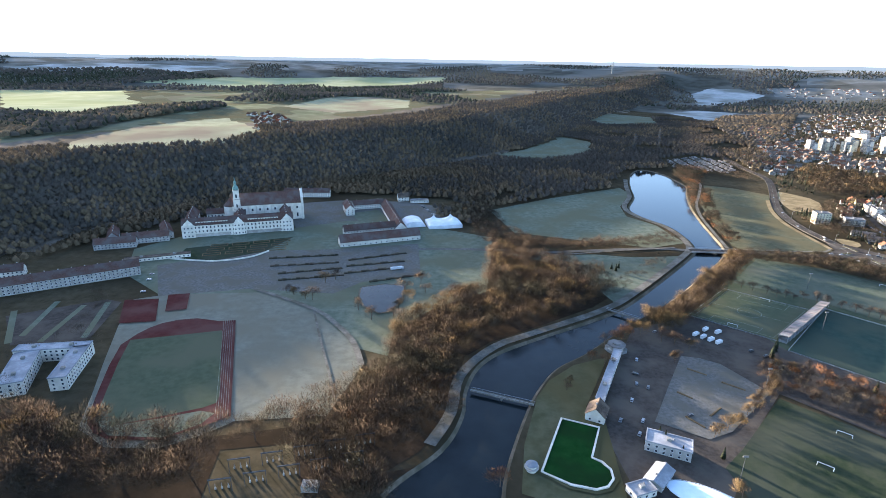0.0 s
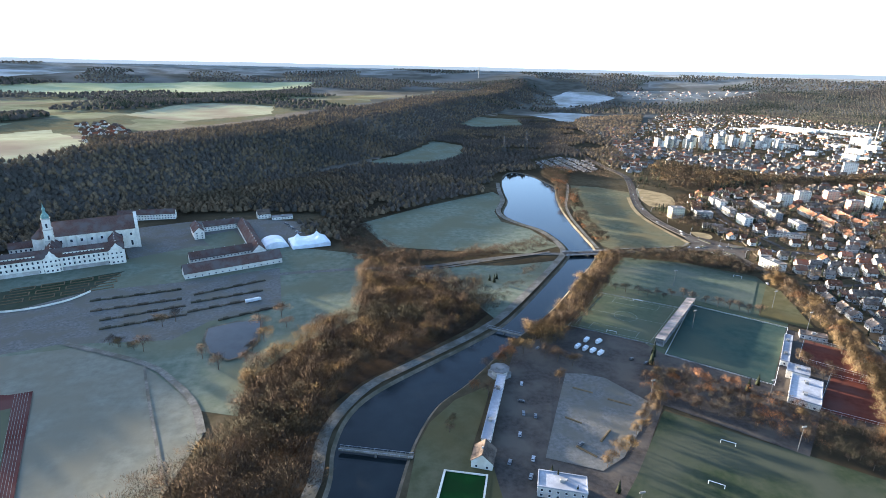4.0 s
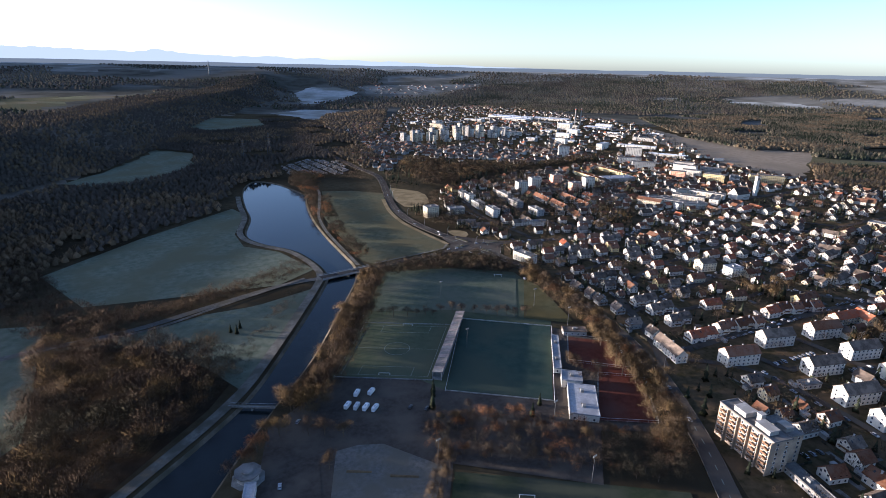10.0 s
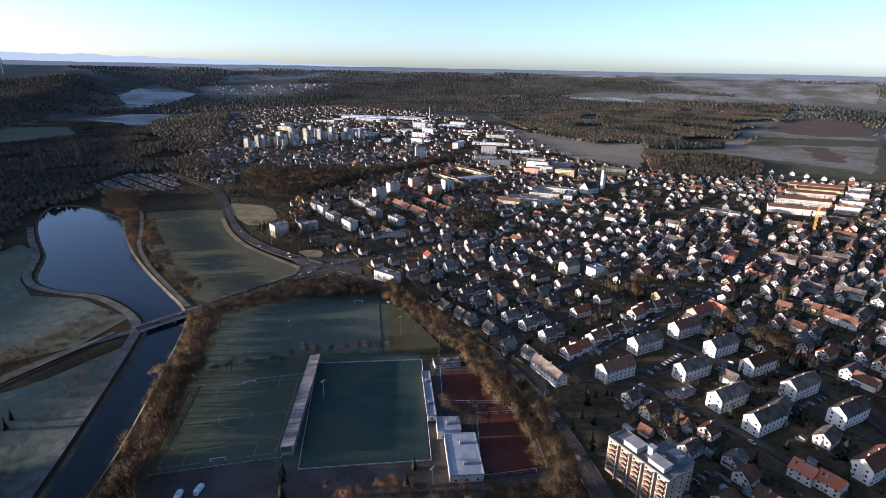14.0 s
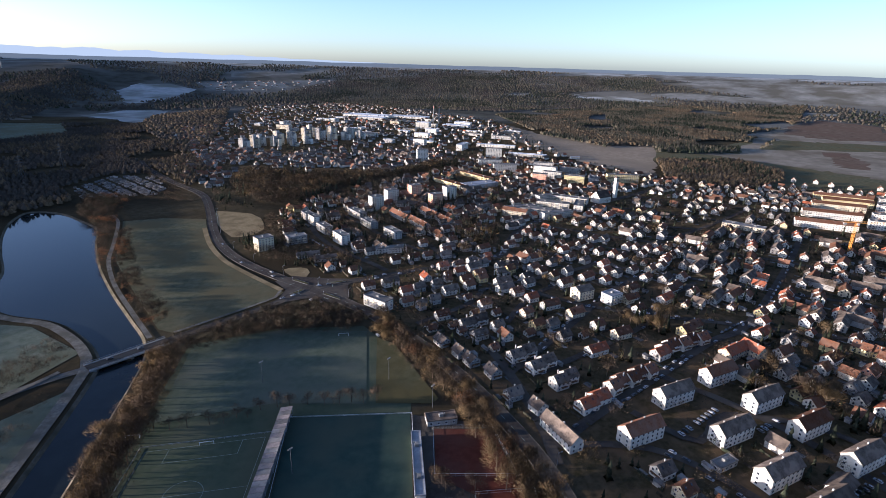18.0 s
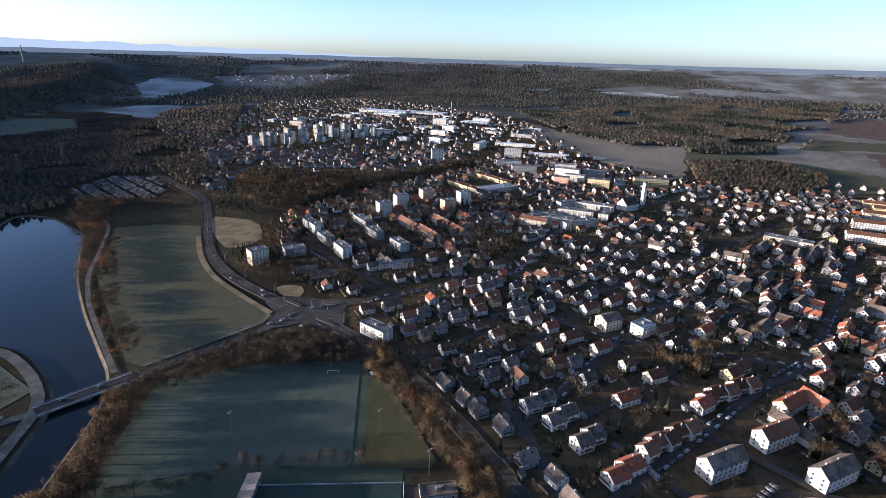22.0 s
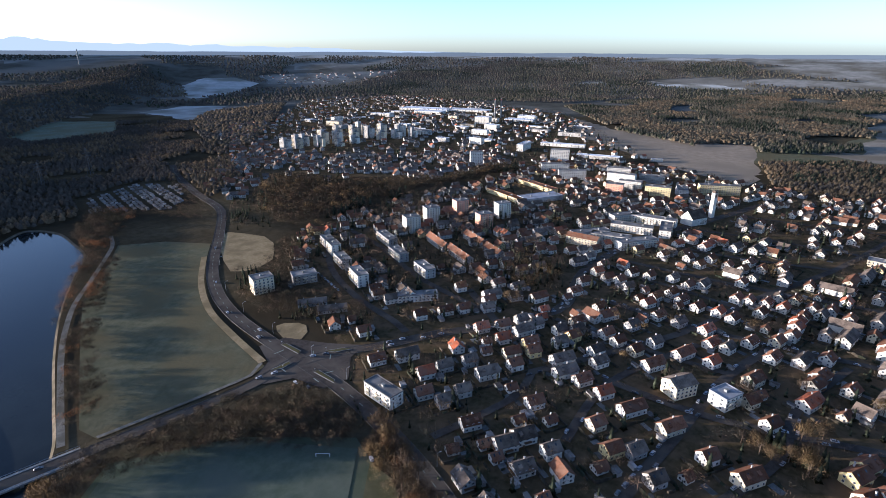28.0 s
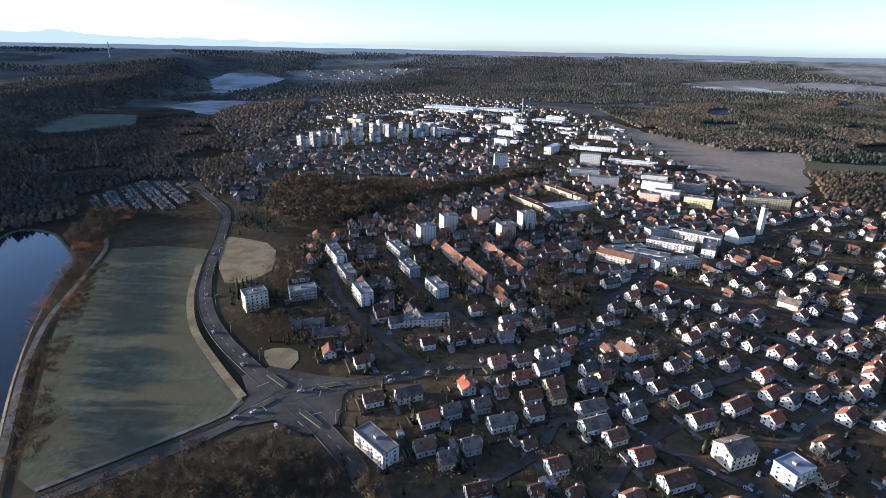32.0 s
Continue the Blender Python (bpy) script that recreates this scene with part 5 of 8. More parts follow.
# white church with slender tower
ch = empty("church", pose(985, 492, 0, 0, 0, -20), "white modern church hall with steep gable", "church")
part("wall", gable_body(26, 18, 9, 9).mesh("wall", "plaster"), ch)
part("roof", saddle(26, 18, 9, 9, 0.3, 0.3, 0.2).mesh("roof", "roof_grey"), ch)
PLACED.append((985, 492, 18))
bt = empty("bell_tower", pose(1030, 486, 0, 0, 0, -20), "slender white concrete bell tower", "bell tower")
part("shaft", Geo().box(-2.9, -2.4, -0.3, 2.9, 2.4, 33).mesh("shaft", "plaster"), bt)
part("belfry", Geo().box(-3.05, -2.55, 26.5, 3.05, 2.55, 27).box(-1.6, -2.6, 27.5, 1.6, 2.6, 31.5).mesh("belfry", "wood_dark"), bt, "dark louvred belfry")
part("cap", Geo().add([(-3.0, -2.5, 33), (3.0, -2.5, 33), (3.0, 2.5, 33), (-3.0, 2.5, 33), (-3.0, -2.5, 36.5), (-3.0, 2.5, 36.5)], [(0, 1, 4), (2, 3, 5), (1, 2, 5, 4), (3, 0, 4, 5)]).mesh("cap", "roof_grey"), bt)
block(1165, 523, -55, 58, 13, 5, "plaster_yellow", "roof_flat", "long yellow balcony block", balconies=3, separate=False)
block(1118, 560, 30, 30, 14, 4, "plaster_grey", "roof_flat", "apartment block with flat roof, shade put into its grey walls", separate=False)
for x, y, a, l, f, tone in ((1123, 661, -65, 44, 6, "plaster"), (1090, 585, -60, 36, 5, "plaster_yellow"), (1060, 640, -60, 26, 5, "plaster_pink"), (1095, 632, -62, 34, 5, "plaster"), (1100, 740, -40, 46, 5, "plaster"),
                            (1170, 630, -60, 40, 4, "plaster_grey"), (1190, 700, -50, 40, 4, "plaster"), (1140, 800, -40, 50, 4, "plaster"), (1220, 842, -45, 36, 8, "plaster"), (1070, 930, -30, 24, 9, "plaster")):
    block(x, y, a - 12, l, 14, f, tone, "roof_flat", "pale apartment block in morning sun", separate=False, balconies=2)
# yellow and white rows on the east side, a flat works hall
for k, (x, y, l, tone, f) in enumerate(((1278, 188, 84, "plaster_yellow", 3), (1246, 180, 70, "plaster_yellow", 3), (1200, 190, 72, "plaster_cream", 3), (1130, 195, 76, "plaster", 3), (1055, 198, 74, "plaster", 3))):
    block(x, y, -76, l, 12, f, tone, "roof_brown", "long sunlit apartment row", name="apartment_row", rise=3.0, separate=False)
block(972, 285, -88, 52, 14, 2, "plaster_cream", "roof_flat", "long low cream hall with flat roof", name="works_hall", category="hall", separate=False)
for x, y in ((1104, 136), (1156, 132), (1231, 126), (1291, 124)):
    block(x, y, -80, 30, 13, 4, "plaster", "roof_flat", "white terraced apartment house", separate=False, balconies=2)
# high-rise cluster in the middle distance


def high_rise(x, y, floors, r):
    """Two staggered slabs of unlike height with a stair shaft between them."""
    e, w, l = (floors - 1.5) * 2.8, 10.0, r.uniform(9, 13)
    ob = empty("high_rise", pose(x, y, 0, 0, 0, -76 + r.uniform(-8, 8)), "pale high-rise block on the town edge", "high-rise", "high-rise cluster")
    tone = r.choice(["plaster", "plaster", "plaster_cream"])
    g, panes = Geo(), Geo()
    for k, (ox, oy, h) in enumerate(((-l / 2, 0, e), (l / 2, 4.0, e - 2.8 * r.randrange(1, 4)))):
        g.box(ox - l / 2, oy - w / 2, -0.4, ox + l / 2, oy + w / 2, h)
        part("roof", Geo().box(ox - l / 2 - 0.3, oy - w / 2 - 0.3, h, ox + l / 2 + 0.3, oy + w / 2 + 0.3, h + 0.6).box(ox - 2, oy - 2, h + 0.6, ox + 2, oy + 2, h + 3).mesh("roof", "roof_flat"), ob)
        for f in range(int(h / 2.8)):
            z = 0.9 + f * 2.8
            for q in (-0.36, -0.12, 0.12, 0.36):
                window_geo(panes, ox + q * l, oy - w / 2, z, 0, 1.9, 1.5, True)
            for q in (-0.25, 0.25):
                if k == 0:
                    window_geo(panes, ox - l / 2, oy + q * w, z, 3, 1.9, 1.5, True)
    part("wall", g.mesh("wall", tone), ob)
    part("stair_shaft", Geo().box(-1.8, -w / 2 - 1.2, -0.4, 1.8, w / 2, e + 1.5).mesh("stair_shaft", "plaster_grey"), ob, "grey stair shaft")
    tagged(part("window_set", panes.mesh("window_set", "van_white", "window_glass"), ob), kind="stuff")
    PLACED.append((x, y, 16))


hr = random.Random(17)
for x, y, f in ((900, 1335, 10), (926, 1330, 12), (952, 1345, 11), (975, 1318, 10), (1000, 1340, 13), (1026, 1322, 12), (1050, 1352, 11), (1072, 1385, 13), (1092, 1345, 10), (1112, 1372, 12), (1134, 1340, 12), (1150, 1398, 13), (1172, 1335, 13), (1192, 1362, 11), (1210, 1310, 12), (1222, 1275, 10), (1140, 1300, 9), (1060, 1300, 8), (1010, 1290, 7), (1180, 1290, 9)):
    high_rise(x, y, f, hr)
# industrial estate beyond the town
for x, y, l, w, h in ((1718, 1738, 190, 70, 8), (1800, 1600, 150, 60, 8), (1640, 1640, 100, 50, 9), (1560, 1330, 44, 30, 22), (1690, 1290, 90, 40, 8), (1376, 934, 100, 16, 7), (1300, 800, 90, 16, 6)):
    block(x, y, -68, l, w, max(1, int(h / 3)), "plaster", "roof_frost", "large pale factory hall with a frosted flat roof", name="factory_hall", category="hall", separate=False, bay=8)
made = 0
while made < 34:
    x, y = hr.uniform(1180, 1850), hr.uniform(880, 1750)
    if not inside(x, y, TOWN_FAR) or inside(x, y, WOOD_SLOPE) or any(math.hypot(x - a, y - b) < 18 + c for a, b, c in PLACED):
        continue
    f = hr.choice((1, 2, 2, 3, 4, 5))
    block(x, y, hr.choice((-76, -76, 14)) + hr.uniform(-6, 6), hr.uniform(24, 62), hr.uniform(12, 24), f, hr.choice(["plaster", "plaster", "plaster_cream", "plaster_grey"]), hr.choice(["roof_flat", "roof_frost"]), "pale flat-roofed commercial building", name="commercial_building", category="building", separate=False, bay=5)
    made += 1
for dx in (0, 14):
    st = empty("chimney_stack", pose(1701 + dx, 1400 - dx, 0), "tall slim industrial chimney", "chimney")
    part("shaft", Geo().tube((0, 0, -1), (0, 0, 62), 2.6, 1.8, 12).mesh("shaft", "concrete"), st)
    part("band", Geo().tube((0, 0, 56), (0, 0, 59), 2.1, 2.05, 12).mesh("band", "plaster_red"), st, "dull red band")
block(1357, 704, -60, 22, 7, 1, "plaster", "roof_white", "small white cabin on the stubble field", name="cabin", category="cabin", storey=4)


def filler(name, zone, count, seed, kinds, gap, label):
    """The houses too far off to tell apart, joined: walls, saddle roofs and windows."""
    r = random.Random(seed)
    xs, ys = [p[0] for p in zone], [p[1] for p in zone]
    slots = ["plaster", "plaster_cream", "plaster_yellow", "plaster_grey", "roof_brown", "roof_grey", "roof_red", "van_white", "window_glass"]
    all_geo, made = Geo(), 0
    for _ in range(count * 14):
        if made >= count:
            break
        x, y = r.uniform(min(xs), max(xs)), r.uniform(min(ys), max(ys))
        if not inside(x, y, zone) or inside(x, y, WOOD_SLOPE):
            continue
        if any(abs(x - a) < gap + c and abs(y - b) < gap + c and math.hypot(x - a, y - b) < gap * 0.6 + max(c, 6) for a, b, c in PLACED):
            continue
        kind = r.choice(kinds)
        if near_lane(x, y, 2 if 's' in kind else 3):
            continue
        size = next((c for c in kind[1:] if c in "slLM"), "")
        l, w, e, h = (q * r.uniform(0.9, 1.1) for q in SIZES[size])
        turn = radians(grid_angle(x, y) + r.uniform(-6, 6) + (90 if r.random() < 0.3 else 0))
        m = Matrix.Translation((x, y, height(x, y) - (0.8 if height(x, y) > 1 else 0))) @ Matrix.Rotation(turn, 4, "Z")
        pieces = ((gable_body(l, w, e, h), WALLS[kind[0]]), (saddle(l, w, e, h), ROOFS[kind[0]]))
        for geo, key in pieces:
            all_geo.add([tuple(m @ Vector(q)) for q in geo.v], geo.f, slots.index(key))
        g = Geo()
        for px, py, z, s in window_places(l, w, e, h, 2 if e > 3.9 else 1):
            if s in (0, 3):
                nx, ny = ((0, -1), (1, 0), (0, 1), (-1, 0))[s]
                cx, cy = px + nx * 0.06, py + ny * 0.06
                g.add([(cx - ny * q * 0.55, cy + nx * q * 0.55, z + r2) for q, r2 in ((-1, 0), (1, 0), (1, 1.3), (-1, 1.3))], [(0, 1, 2, 3)], 1)
        n = len(all_geo.v)
        all_geo.v.extend(tuple(m @ Vector(q)) for q in g.v)
        all_geo.f.extend(tuple(n + i for i in f) for f in g.f)
        all_geo.m.extend(7 + k for k in g.m)
        PLACED.append((x, y, l / 2))
        made += 1
    tagged(new(name, all_geo.mesh(name, *slots)), label, "houses", kind="stuff")


filler("row_houses", [(640, 110), (640, 240), (700, 330), (900, 340), (1020, 300), (1040, 130), (860, 90)], 60, 12, ["wL", "dL", "cL", "dL", "gL"], 9, "parallel rows of low terraced houses")
filler("town_houses", TOWN, 860, 5, ["w", "w", "c", "d", "g", "r", "c", "wl", "gl", "ws", "ws", "g", "y", "w", "w", "gl"], 8, "crowded small houses of the town with gardens")

filler("hamlet_houses", [(-500, 1360), (-464, 1450), (-380, 1330), (-325, 1180), (-330, 1080), (-380, 1090), (-425, 1230)], 46, 8, ["w", "d", "r", "w", "wl"], 16, "small village on the plateau above the ridge")
filler("plain_villages", [(1850, 3050), (2050, 2920), (2500, 2800), (2640, 2990), (1900, 3330)], 70, 9, ["d", "dl", "r", "w"], 26, "far villages scattered over the frosty plain")
filler("valley_houses", [(648, 1188), (692, 1227), (751, 1291), (794, 1389), (920, 1461), (892, 1297), (790, 1136), (749, 1190), (725, 1165), (690, 1060), (640, 994), (618, 1028), (622, 1110)], 120, 10, ["w", "d", "g", "w", "ws", "dl"], 5, "white houses along the valley road")
filler("suburb_houses", [(871, 1249), (951, 1187), (1050, 1095), (1202, 1016), (1141, 893), (1054, 895), (924, 898), (886, 997), (820, 1067), (787, 1104)], 210, 13, ["w", "ws", "d", "g", "dl", "ws", "d", "w"], 4, "close rows of small houses below the high-rises")
filler("edge_houses", [(830, 1420), (880, 1650), (1000, 1800), (1110, 1790), (960, 1560)], 60, 14, ["w", "d", "g", "d"], 9, "small white houses at the edge of the wood")
filler("far_houses", TOWN_FAR, 860, 6, ["w", "ws", "d", "g", "dl", "r", "ds", "d", "ws"], 12, "far white houses on the edge of town")


def yards(seed):
    """Drives, terraces and sheds that belong to the houses, joined over the whole town."""
    r = random.Random(seed)
    slabs, sheds, hedges, crowd = Geo(), Geo(), Geo(), {}
    for q in PLACED:
        for i in (-1, 0, 1):
            for j in (-1, 0, 1):
                crowd.setdefault((int(q[0] // 20) + i, int(q[1] // 20) + j), []).append(q)
    for x, y, c in [q for q in PLACED if inside(q[0], q[1], TOWN) and q[0] < 1050 and q[2] < 13]:
        a = radians(grid_angle(x, y))
        m = Matrix.Translation((x, y, 0)) @ Matrix.Rotation(a, 4, "Z")
        sx, sy = r.choice((-1, 1)), r.choice((-1, 1))
        w, l = r.uniform(2.5, 4.5), r.uniform(5, 9)
        px, py = sx * (c + 0.5), sy * r.uniform(2, 6)
        z = 0.03 + r.random() * 0.02
        slabs.add([tuple(m @ Vector(q)) for q in ((px, py, z), (px + sx * w, py, z), (px + sx * w, py + sy * l, z), (px, py + sy * l, z))], [(0, 1, 2, 3) if sx * sy > 0 else (3, 2, 1, 0)])
        if r.random() < 0.75:
            ux, uy = sx * (c + 2.8), -sy * r.uniform(3, 9)
            hw, hl, h = r.uniform(1.3, 1.9), r.uniform(1.6, 3.2), r.uniform(2.1, 2.7)
            if near_lane((m @ Vector((ux, uy, 0))).x, (m @ Vector((ux, uy, 0))).y, 1):
                hw = 1.1
            g = Geo().box(ux - hw, uy - hl, -0.1, ux + hw, uy + hl, h, 0)
            n = len(sheds.v)
            sheds.v.extend(tuple(m @ Vector(q)) for q in g.v)
            sheds.f.extend(tuple(n + i for i in f) for f in g.f)
            sheds.m.extend([0] * len(g.f))
            t = 0.25
            sheds.add([tuple(m @ Vector(q)) for q in ((ux - hw - t, uy - hl - t, h + 0.02), (ux + hw + t, uy - hl - t, h + 0.02), (ux + hw + t, uy + hl + t, h + 0.4), (ux - hw - t, uy + hl + t, h + 0.4),
                                                      (ux - hw - t, uy - hl - t, h + 0.15), (ux + hw + t, uy - hl - t, h + 0.15), (ux + hw + t, uy + hl + t, h + 0.55), (ux - hw - t, uy + hl + t, h + 0.55))],
                      [(3, 2, 1, 0), (4, 5, 6, 7), (0, 1, 5, 4), (1, 2, 6, 5), (2, 3, 7, 6), (3, 0, 4, 7)], 1)
        if r.random() < 0.8:
            hx, hy = c + r.uniform(3.5, 5.5), c + r.uniform(2.0, 4.0)
            for ax, ay, bx, by in ((-hx, -hy, hx, -hy), (-hx, hy, -hx, -hy), (hx, -hy, hx, hy))[r.randrange(2):]:
                p, q = m @ Vector((ax, ay, 0)), m @ Vector((bx, by, 0))
                steps = max(2, int((q - p).length / 2.5))
                for i in range(steps):
                    u, w = p.lerp(q, i / steps), p.lerp(q, (i + 0.92) / steps)
                    if near_lane(u.x, u.y, 0) or any(abs(u.x - e) < 5 and abs(u.y - o) < 5 for e, o, _ in crowd.get((int(u.x // 20), int(u.y // 20)), ())) or r.random() < 0.12:
                        continue
                    t = (w - u).normalized()
                    n, h = Vector((-t.y, t.x, 0)) * r.uniform(0.35, 0.6), r.uniform(0.9, 2.0)
                    hedges.add([tuple(u - n), tuple(w - n), tuple(w + n), tuple(u + n), *(tuple(Vector(e) + Vector((0, 0, h))) for e in (u - n * 0.7, w - n * 0.7, w + n * 0.7, u + n * 0.7))],
                               [(0, 1, 5, 4), (1, 2, 6, 5), (2, 3, 7, 6), (3, 0, 4, 7), (4, 5, 6, 7)], r.choice((0, 0, 1)))
    tagged(new("garden_hedges", hedges.mesh("garden_hedges", "shrub", "needles")), "clipped and bare hedges between the gardens", "hedges", kind="stuff")
    tagged(new("driveways", slabs.mesh("driveways", "paving")), "paved drives and terraces beside the houses", "paving", kind="stuff")
    tagged(new("garden_sheds", sheds.mesh("garden_sheds", "plaster_grey", "shed_roof")), "small garages and sheds in the gardens", "sheds", kind="stuff")


yards(91)

# ---------------------------------------------------------------- abbey, farm yard, school
TURN_A = radians(18.2)


def abbey_place(u, v):
    return (-240 + u * math.cos(TURN_A) - v * math.sin(TURN_A), 604 + u * math.sin(TURN_A) + v * math.cos(TURN_A))


def abbey_wing(u, v, turn, l, w, floors, label, rise=6.5, storey=4.6, name="abbey_wing", separate=False):
    x, y = abbey_place(u, v)
    return block(x, y, 18.2 + turn, l, w, floors, "plaster", "roof_abbey", label, name=name, rise=rise, storey=storey, separate=separate, category="abbey", bay=4.0, pane=(1.7, 2.5))


front = abbey_wing(0, 0, 0, 122, 14, 3, "long white baroque abbey front with dark red roof")
for u in (-54, 0, 54):
    bay = Geo()
    w2 = 7.0 if u else 6.0
    outline = [(-w2, 0), (w2, 0), (w2, 14.5), (w2 * 0.75, 15.2), (w2 * 0.55, 17.5), (w2 * 0.3, 18.6), (0, 21.5), (-w2 * 0.3, 18.6), (-w2 * 0.55, 17.5), (-w2 * 0.75, 15.2), (-w2, 14.5)]
    n = len(outline)
    bay.add([(u + a, -8.6, b - 0.3) for a, b in outline] + [(u + a, -6.0, b - 0.3) for a, b in outline],
            [tuple(range(n)), tuple(reversed(range(n, 2 * n)))] + [(i, n + i, n + (i + 1) % n, (i + 1) % n) for i in range(n)])
    gable = part("gable_bay", bay.mesh("gable_bay", "plaster"), front, "white curved baroque gable")
    for f in range(3):
        for du in (-3.8, 0, 3.8):
            part("window", WINDOW, gable, at=pose(u + du, -8.6, 1.4 + f * 4.6) @ Matrix.Scale(1.3, 4))
    abbey_wing(u, 32, 90, 50, 13, 3, "white abbey side wing with dark red roof")
for u in (-29, 27):
    attic = part("attic", Geo().box(u - 17, -5.2, 15.2, u + 17, -1.5, 17.9).mesh("attic", "plaster"), front, "long white attic dormer")
    part("attic_roof", Geo().box(u - 17.4, -5.7, 17.9, u + 17.4, 0.4, 18.2).mesh("attic_roof", "roof_abbey"), attic)
    for k in range(11):
        part("window", WINDOW, attic, at=pose(u - 15 + k * 3, -5.2, 15.9))
    part("plinth", Geo().box(u - 19, -7.15, -0.3, u + 19, -6.95, 4.0).mesh("plinth", "plaster_grey"), front, "grey ground-floor base")
abbey_wing(-10, 62, 0, 60, 11, 2, "rear abbey wing round the inner court", rise=5)

x, y = abbey_place(33, 54)
church = empty("abbey_church", pose(x, y, 0, 0, 0, 18.2), "tall white baroque abbey church with red-brown roof", "church")
part("wall", gable_body(84, 24, 22, 12).mesh("wall", "plaster"), church)
part("roof", saddle(84, 24, 22, 12, 0.8, 0.4, 0.3).mesh("roof", "roof_abbey"), church)
ap = Geo()
for a in range(7):
    t0, t1 = math.pi / 2 + a * math.pi / 7, math.pi / 2 + (a + 1) * math.pi / 7
    p, q = (-42 + 10 * math.cos(t0), 10 * math.sin(t0)), (-42 + 10 * math.cos(t1), 10 * math.sin(t1))
    ap.add([(*p, -0.3), (*q, -0.3), (*q, 20), (*p, 20)], [(0, 1, 2, 3)])
part("apse", ap.mesh("apse", "plaster"), church, "rounded white apse")
cap = Geo()
ring = [(-42 + 10.6 * math.cos(math.pi / 2 + a * math.pi / 7), 10.6 * math.sin(math.pi / 2 + a * math.pi / 7), 20) for a in range(8)]
cap.add(ring + [(-42, 0, 31)], [(i, i + 1, 8) for i in range(7)])
part("apse_roof", cap.mesh("apse_roof", "roof_abbey"), church)
for k in range(9):
    for z, t in ((3, 5.5), (14, 3.0)):
        g = Geo()
        window_geo(g, -36 + k * 9, -12, z, 0, 2.2, t)
        part("window", g.mesh("window", "van_white", "window_glass"), church, "tall arched church window")
    part("buttress", Geo().box(-41 + k * 9, -13.0, -0.3, -39.6 + k * 9, -11.9, 20).mesh("buttress", "plaster"), church)
part("facade", Geo().box(41, -14, -0.3, 44, 14, 28).add([(41, -14, 28), (44, -14, 28), (44, 14, 28), (41, 14, 28), (41, 0, 37), (44, 0, 37)], [(0, 1, 5, 4), (2, 3, 4, 5), (1, 2, 5), (3, 0, 4)]).mesh("facade", "plaster"), church, "white show front of the church")
x, y = abbey_place(-2, 36)
tower = empty("church_tower", pose(x, y, 0, 0, 0, 18.2), "white church tower with copper onion dome", "church tower")
part("shaft", Geo().box(-3.8, -3.8, -0.3, 3.8, 3.8, 32).box(-3.3, -3.3, 32, 3.3, 3.3, 43).mesh("shaft", "plaster"), tower)
part("cornice", Geo().box(-4.2, -4.2, 31.6, 4.2, 4.2, 32.3).box(-3.8, -3.8, 42.6, 3.8, 3.8, 43.4).box(-4.1, -4.1, 20, 4.1, 4.1, 20.5).mesh("cornice", "plaster_grey"), tower)
dome = Geo()
for (za, ra), (zb, rb) in zip(((43, 3.2), (45, 3.6), (47, 3.0), (49, 1.5), (51, 1.2), (53, 1.6), (55, 0.6)), ((45, 3.6), (47, 3.0), (49, 1.5), (51, 1.2), (53, 1.6), (55, 0.6), (59, 0.08))):
    dome.tube((0, 0, za), (0, 0, zb), ra, rb, 10, cap=False)
part("onion_dome", dome.mesh("onion_dome", "copper"), tower, "green-grey copper onion dome")
for z in (22, 34):
    for s in range(4):
        g = Geo()
        window_geo(g, 0, 0, 0, 0, 1.8, 4.5)
        rr = 3.85 if z < 30 else 3.35
        part("window", g.mesh("window", "van_white", "window_glass"), tower, at=pose(*((0, -rr), (rr, 0), (0, rr), (-rr, 0))[s], z, 0, 0, TURN[s]))

block(-72, 580, 21, 92, 15, 1, "plaster", "roof_abbey", "long white barn with red-brown tiled roof", name="barn", rise=6.5, storey=5.0, category="barn", bay=6)
block(-88, 611, 21, 62, 11, 2, "plaster", "roof_abbey", "white farm wing with red-brown roof", name="barn", rise=5.5, storey=3.0, category="barn")
block(-66, 672, 105, 118, 14, 1, "plaster", "roof_abbey", "long cross barn with red-brown roof", name="barn", rise=6.5, storey=5.0, category="barn", bay=6)
block(-105, 724, 20, 42, 10, 2, "plaster", "roof_abbey", "white gabled court wing", name="barn", rise=5, storey=3.0, category="barn")
block(-128, 700, -72, 34, 11, 3, "plaster", "roof_abbey", "white monastery house beside the court", name="monastery_house", rise=5, category="house")
block(-204, 784, 3, 67, 10, 2, "plaster", "roof_abbey", "white monastery wing with red-brown roof", name="monastery_house", rise=5, storey=3.4, category="house")
block(-60, 770, 15, 16, 12, 2, "plaster", "roof_grey", "white house at the end of the barn", name="farmhouse", rise=5, category="house")
block(-36, 762, 10, 26, 10, 1, "plaster", "roof_flat", "low white shed beside the barn", name="shed", category="shed")
block(-335, 448, 31, 108, 14, 3, "plaster_grey", "roof_abbey", "long pale terrace with weathered red roof", name="terrace", rise=5, category="terrace", separate=False)
for x, y, a, l in ((-330, 566, 22, 46), (-352, 545, 20, 40), (-372, 575, -62, 34), (-322, 595, -58, 40)):
    block(x, y, a, l, 11, 2, "plaster_grey", "roof_abbey", "old farm range with red-brown roof", name="farm_range", rise=5, category="barn")
block(-405, 460, 25, 30, 12, 2, "plaster", "roof_abbey", "white farmhouse at the wood edge", name="farmhouse", rise=5, category="house")
block(-290, 512, 22, 60, 7, 1, "plaster", "roof_grey", "row of garages below the abbey", name="garage_row", category="garages", bay=4)
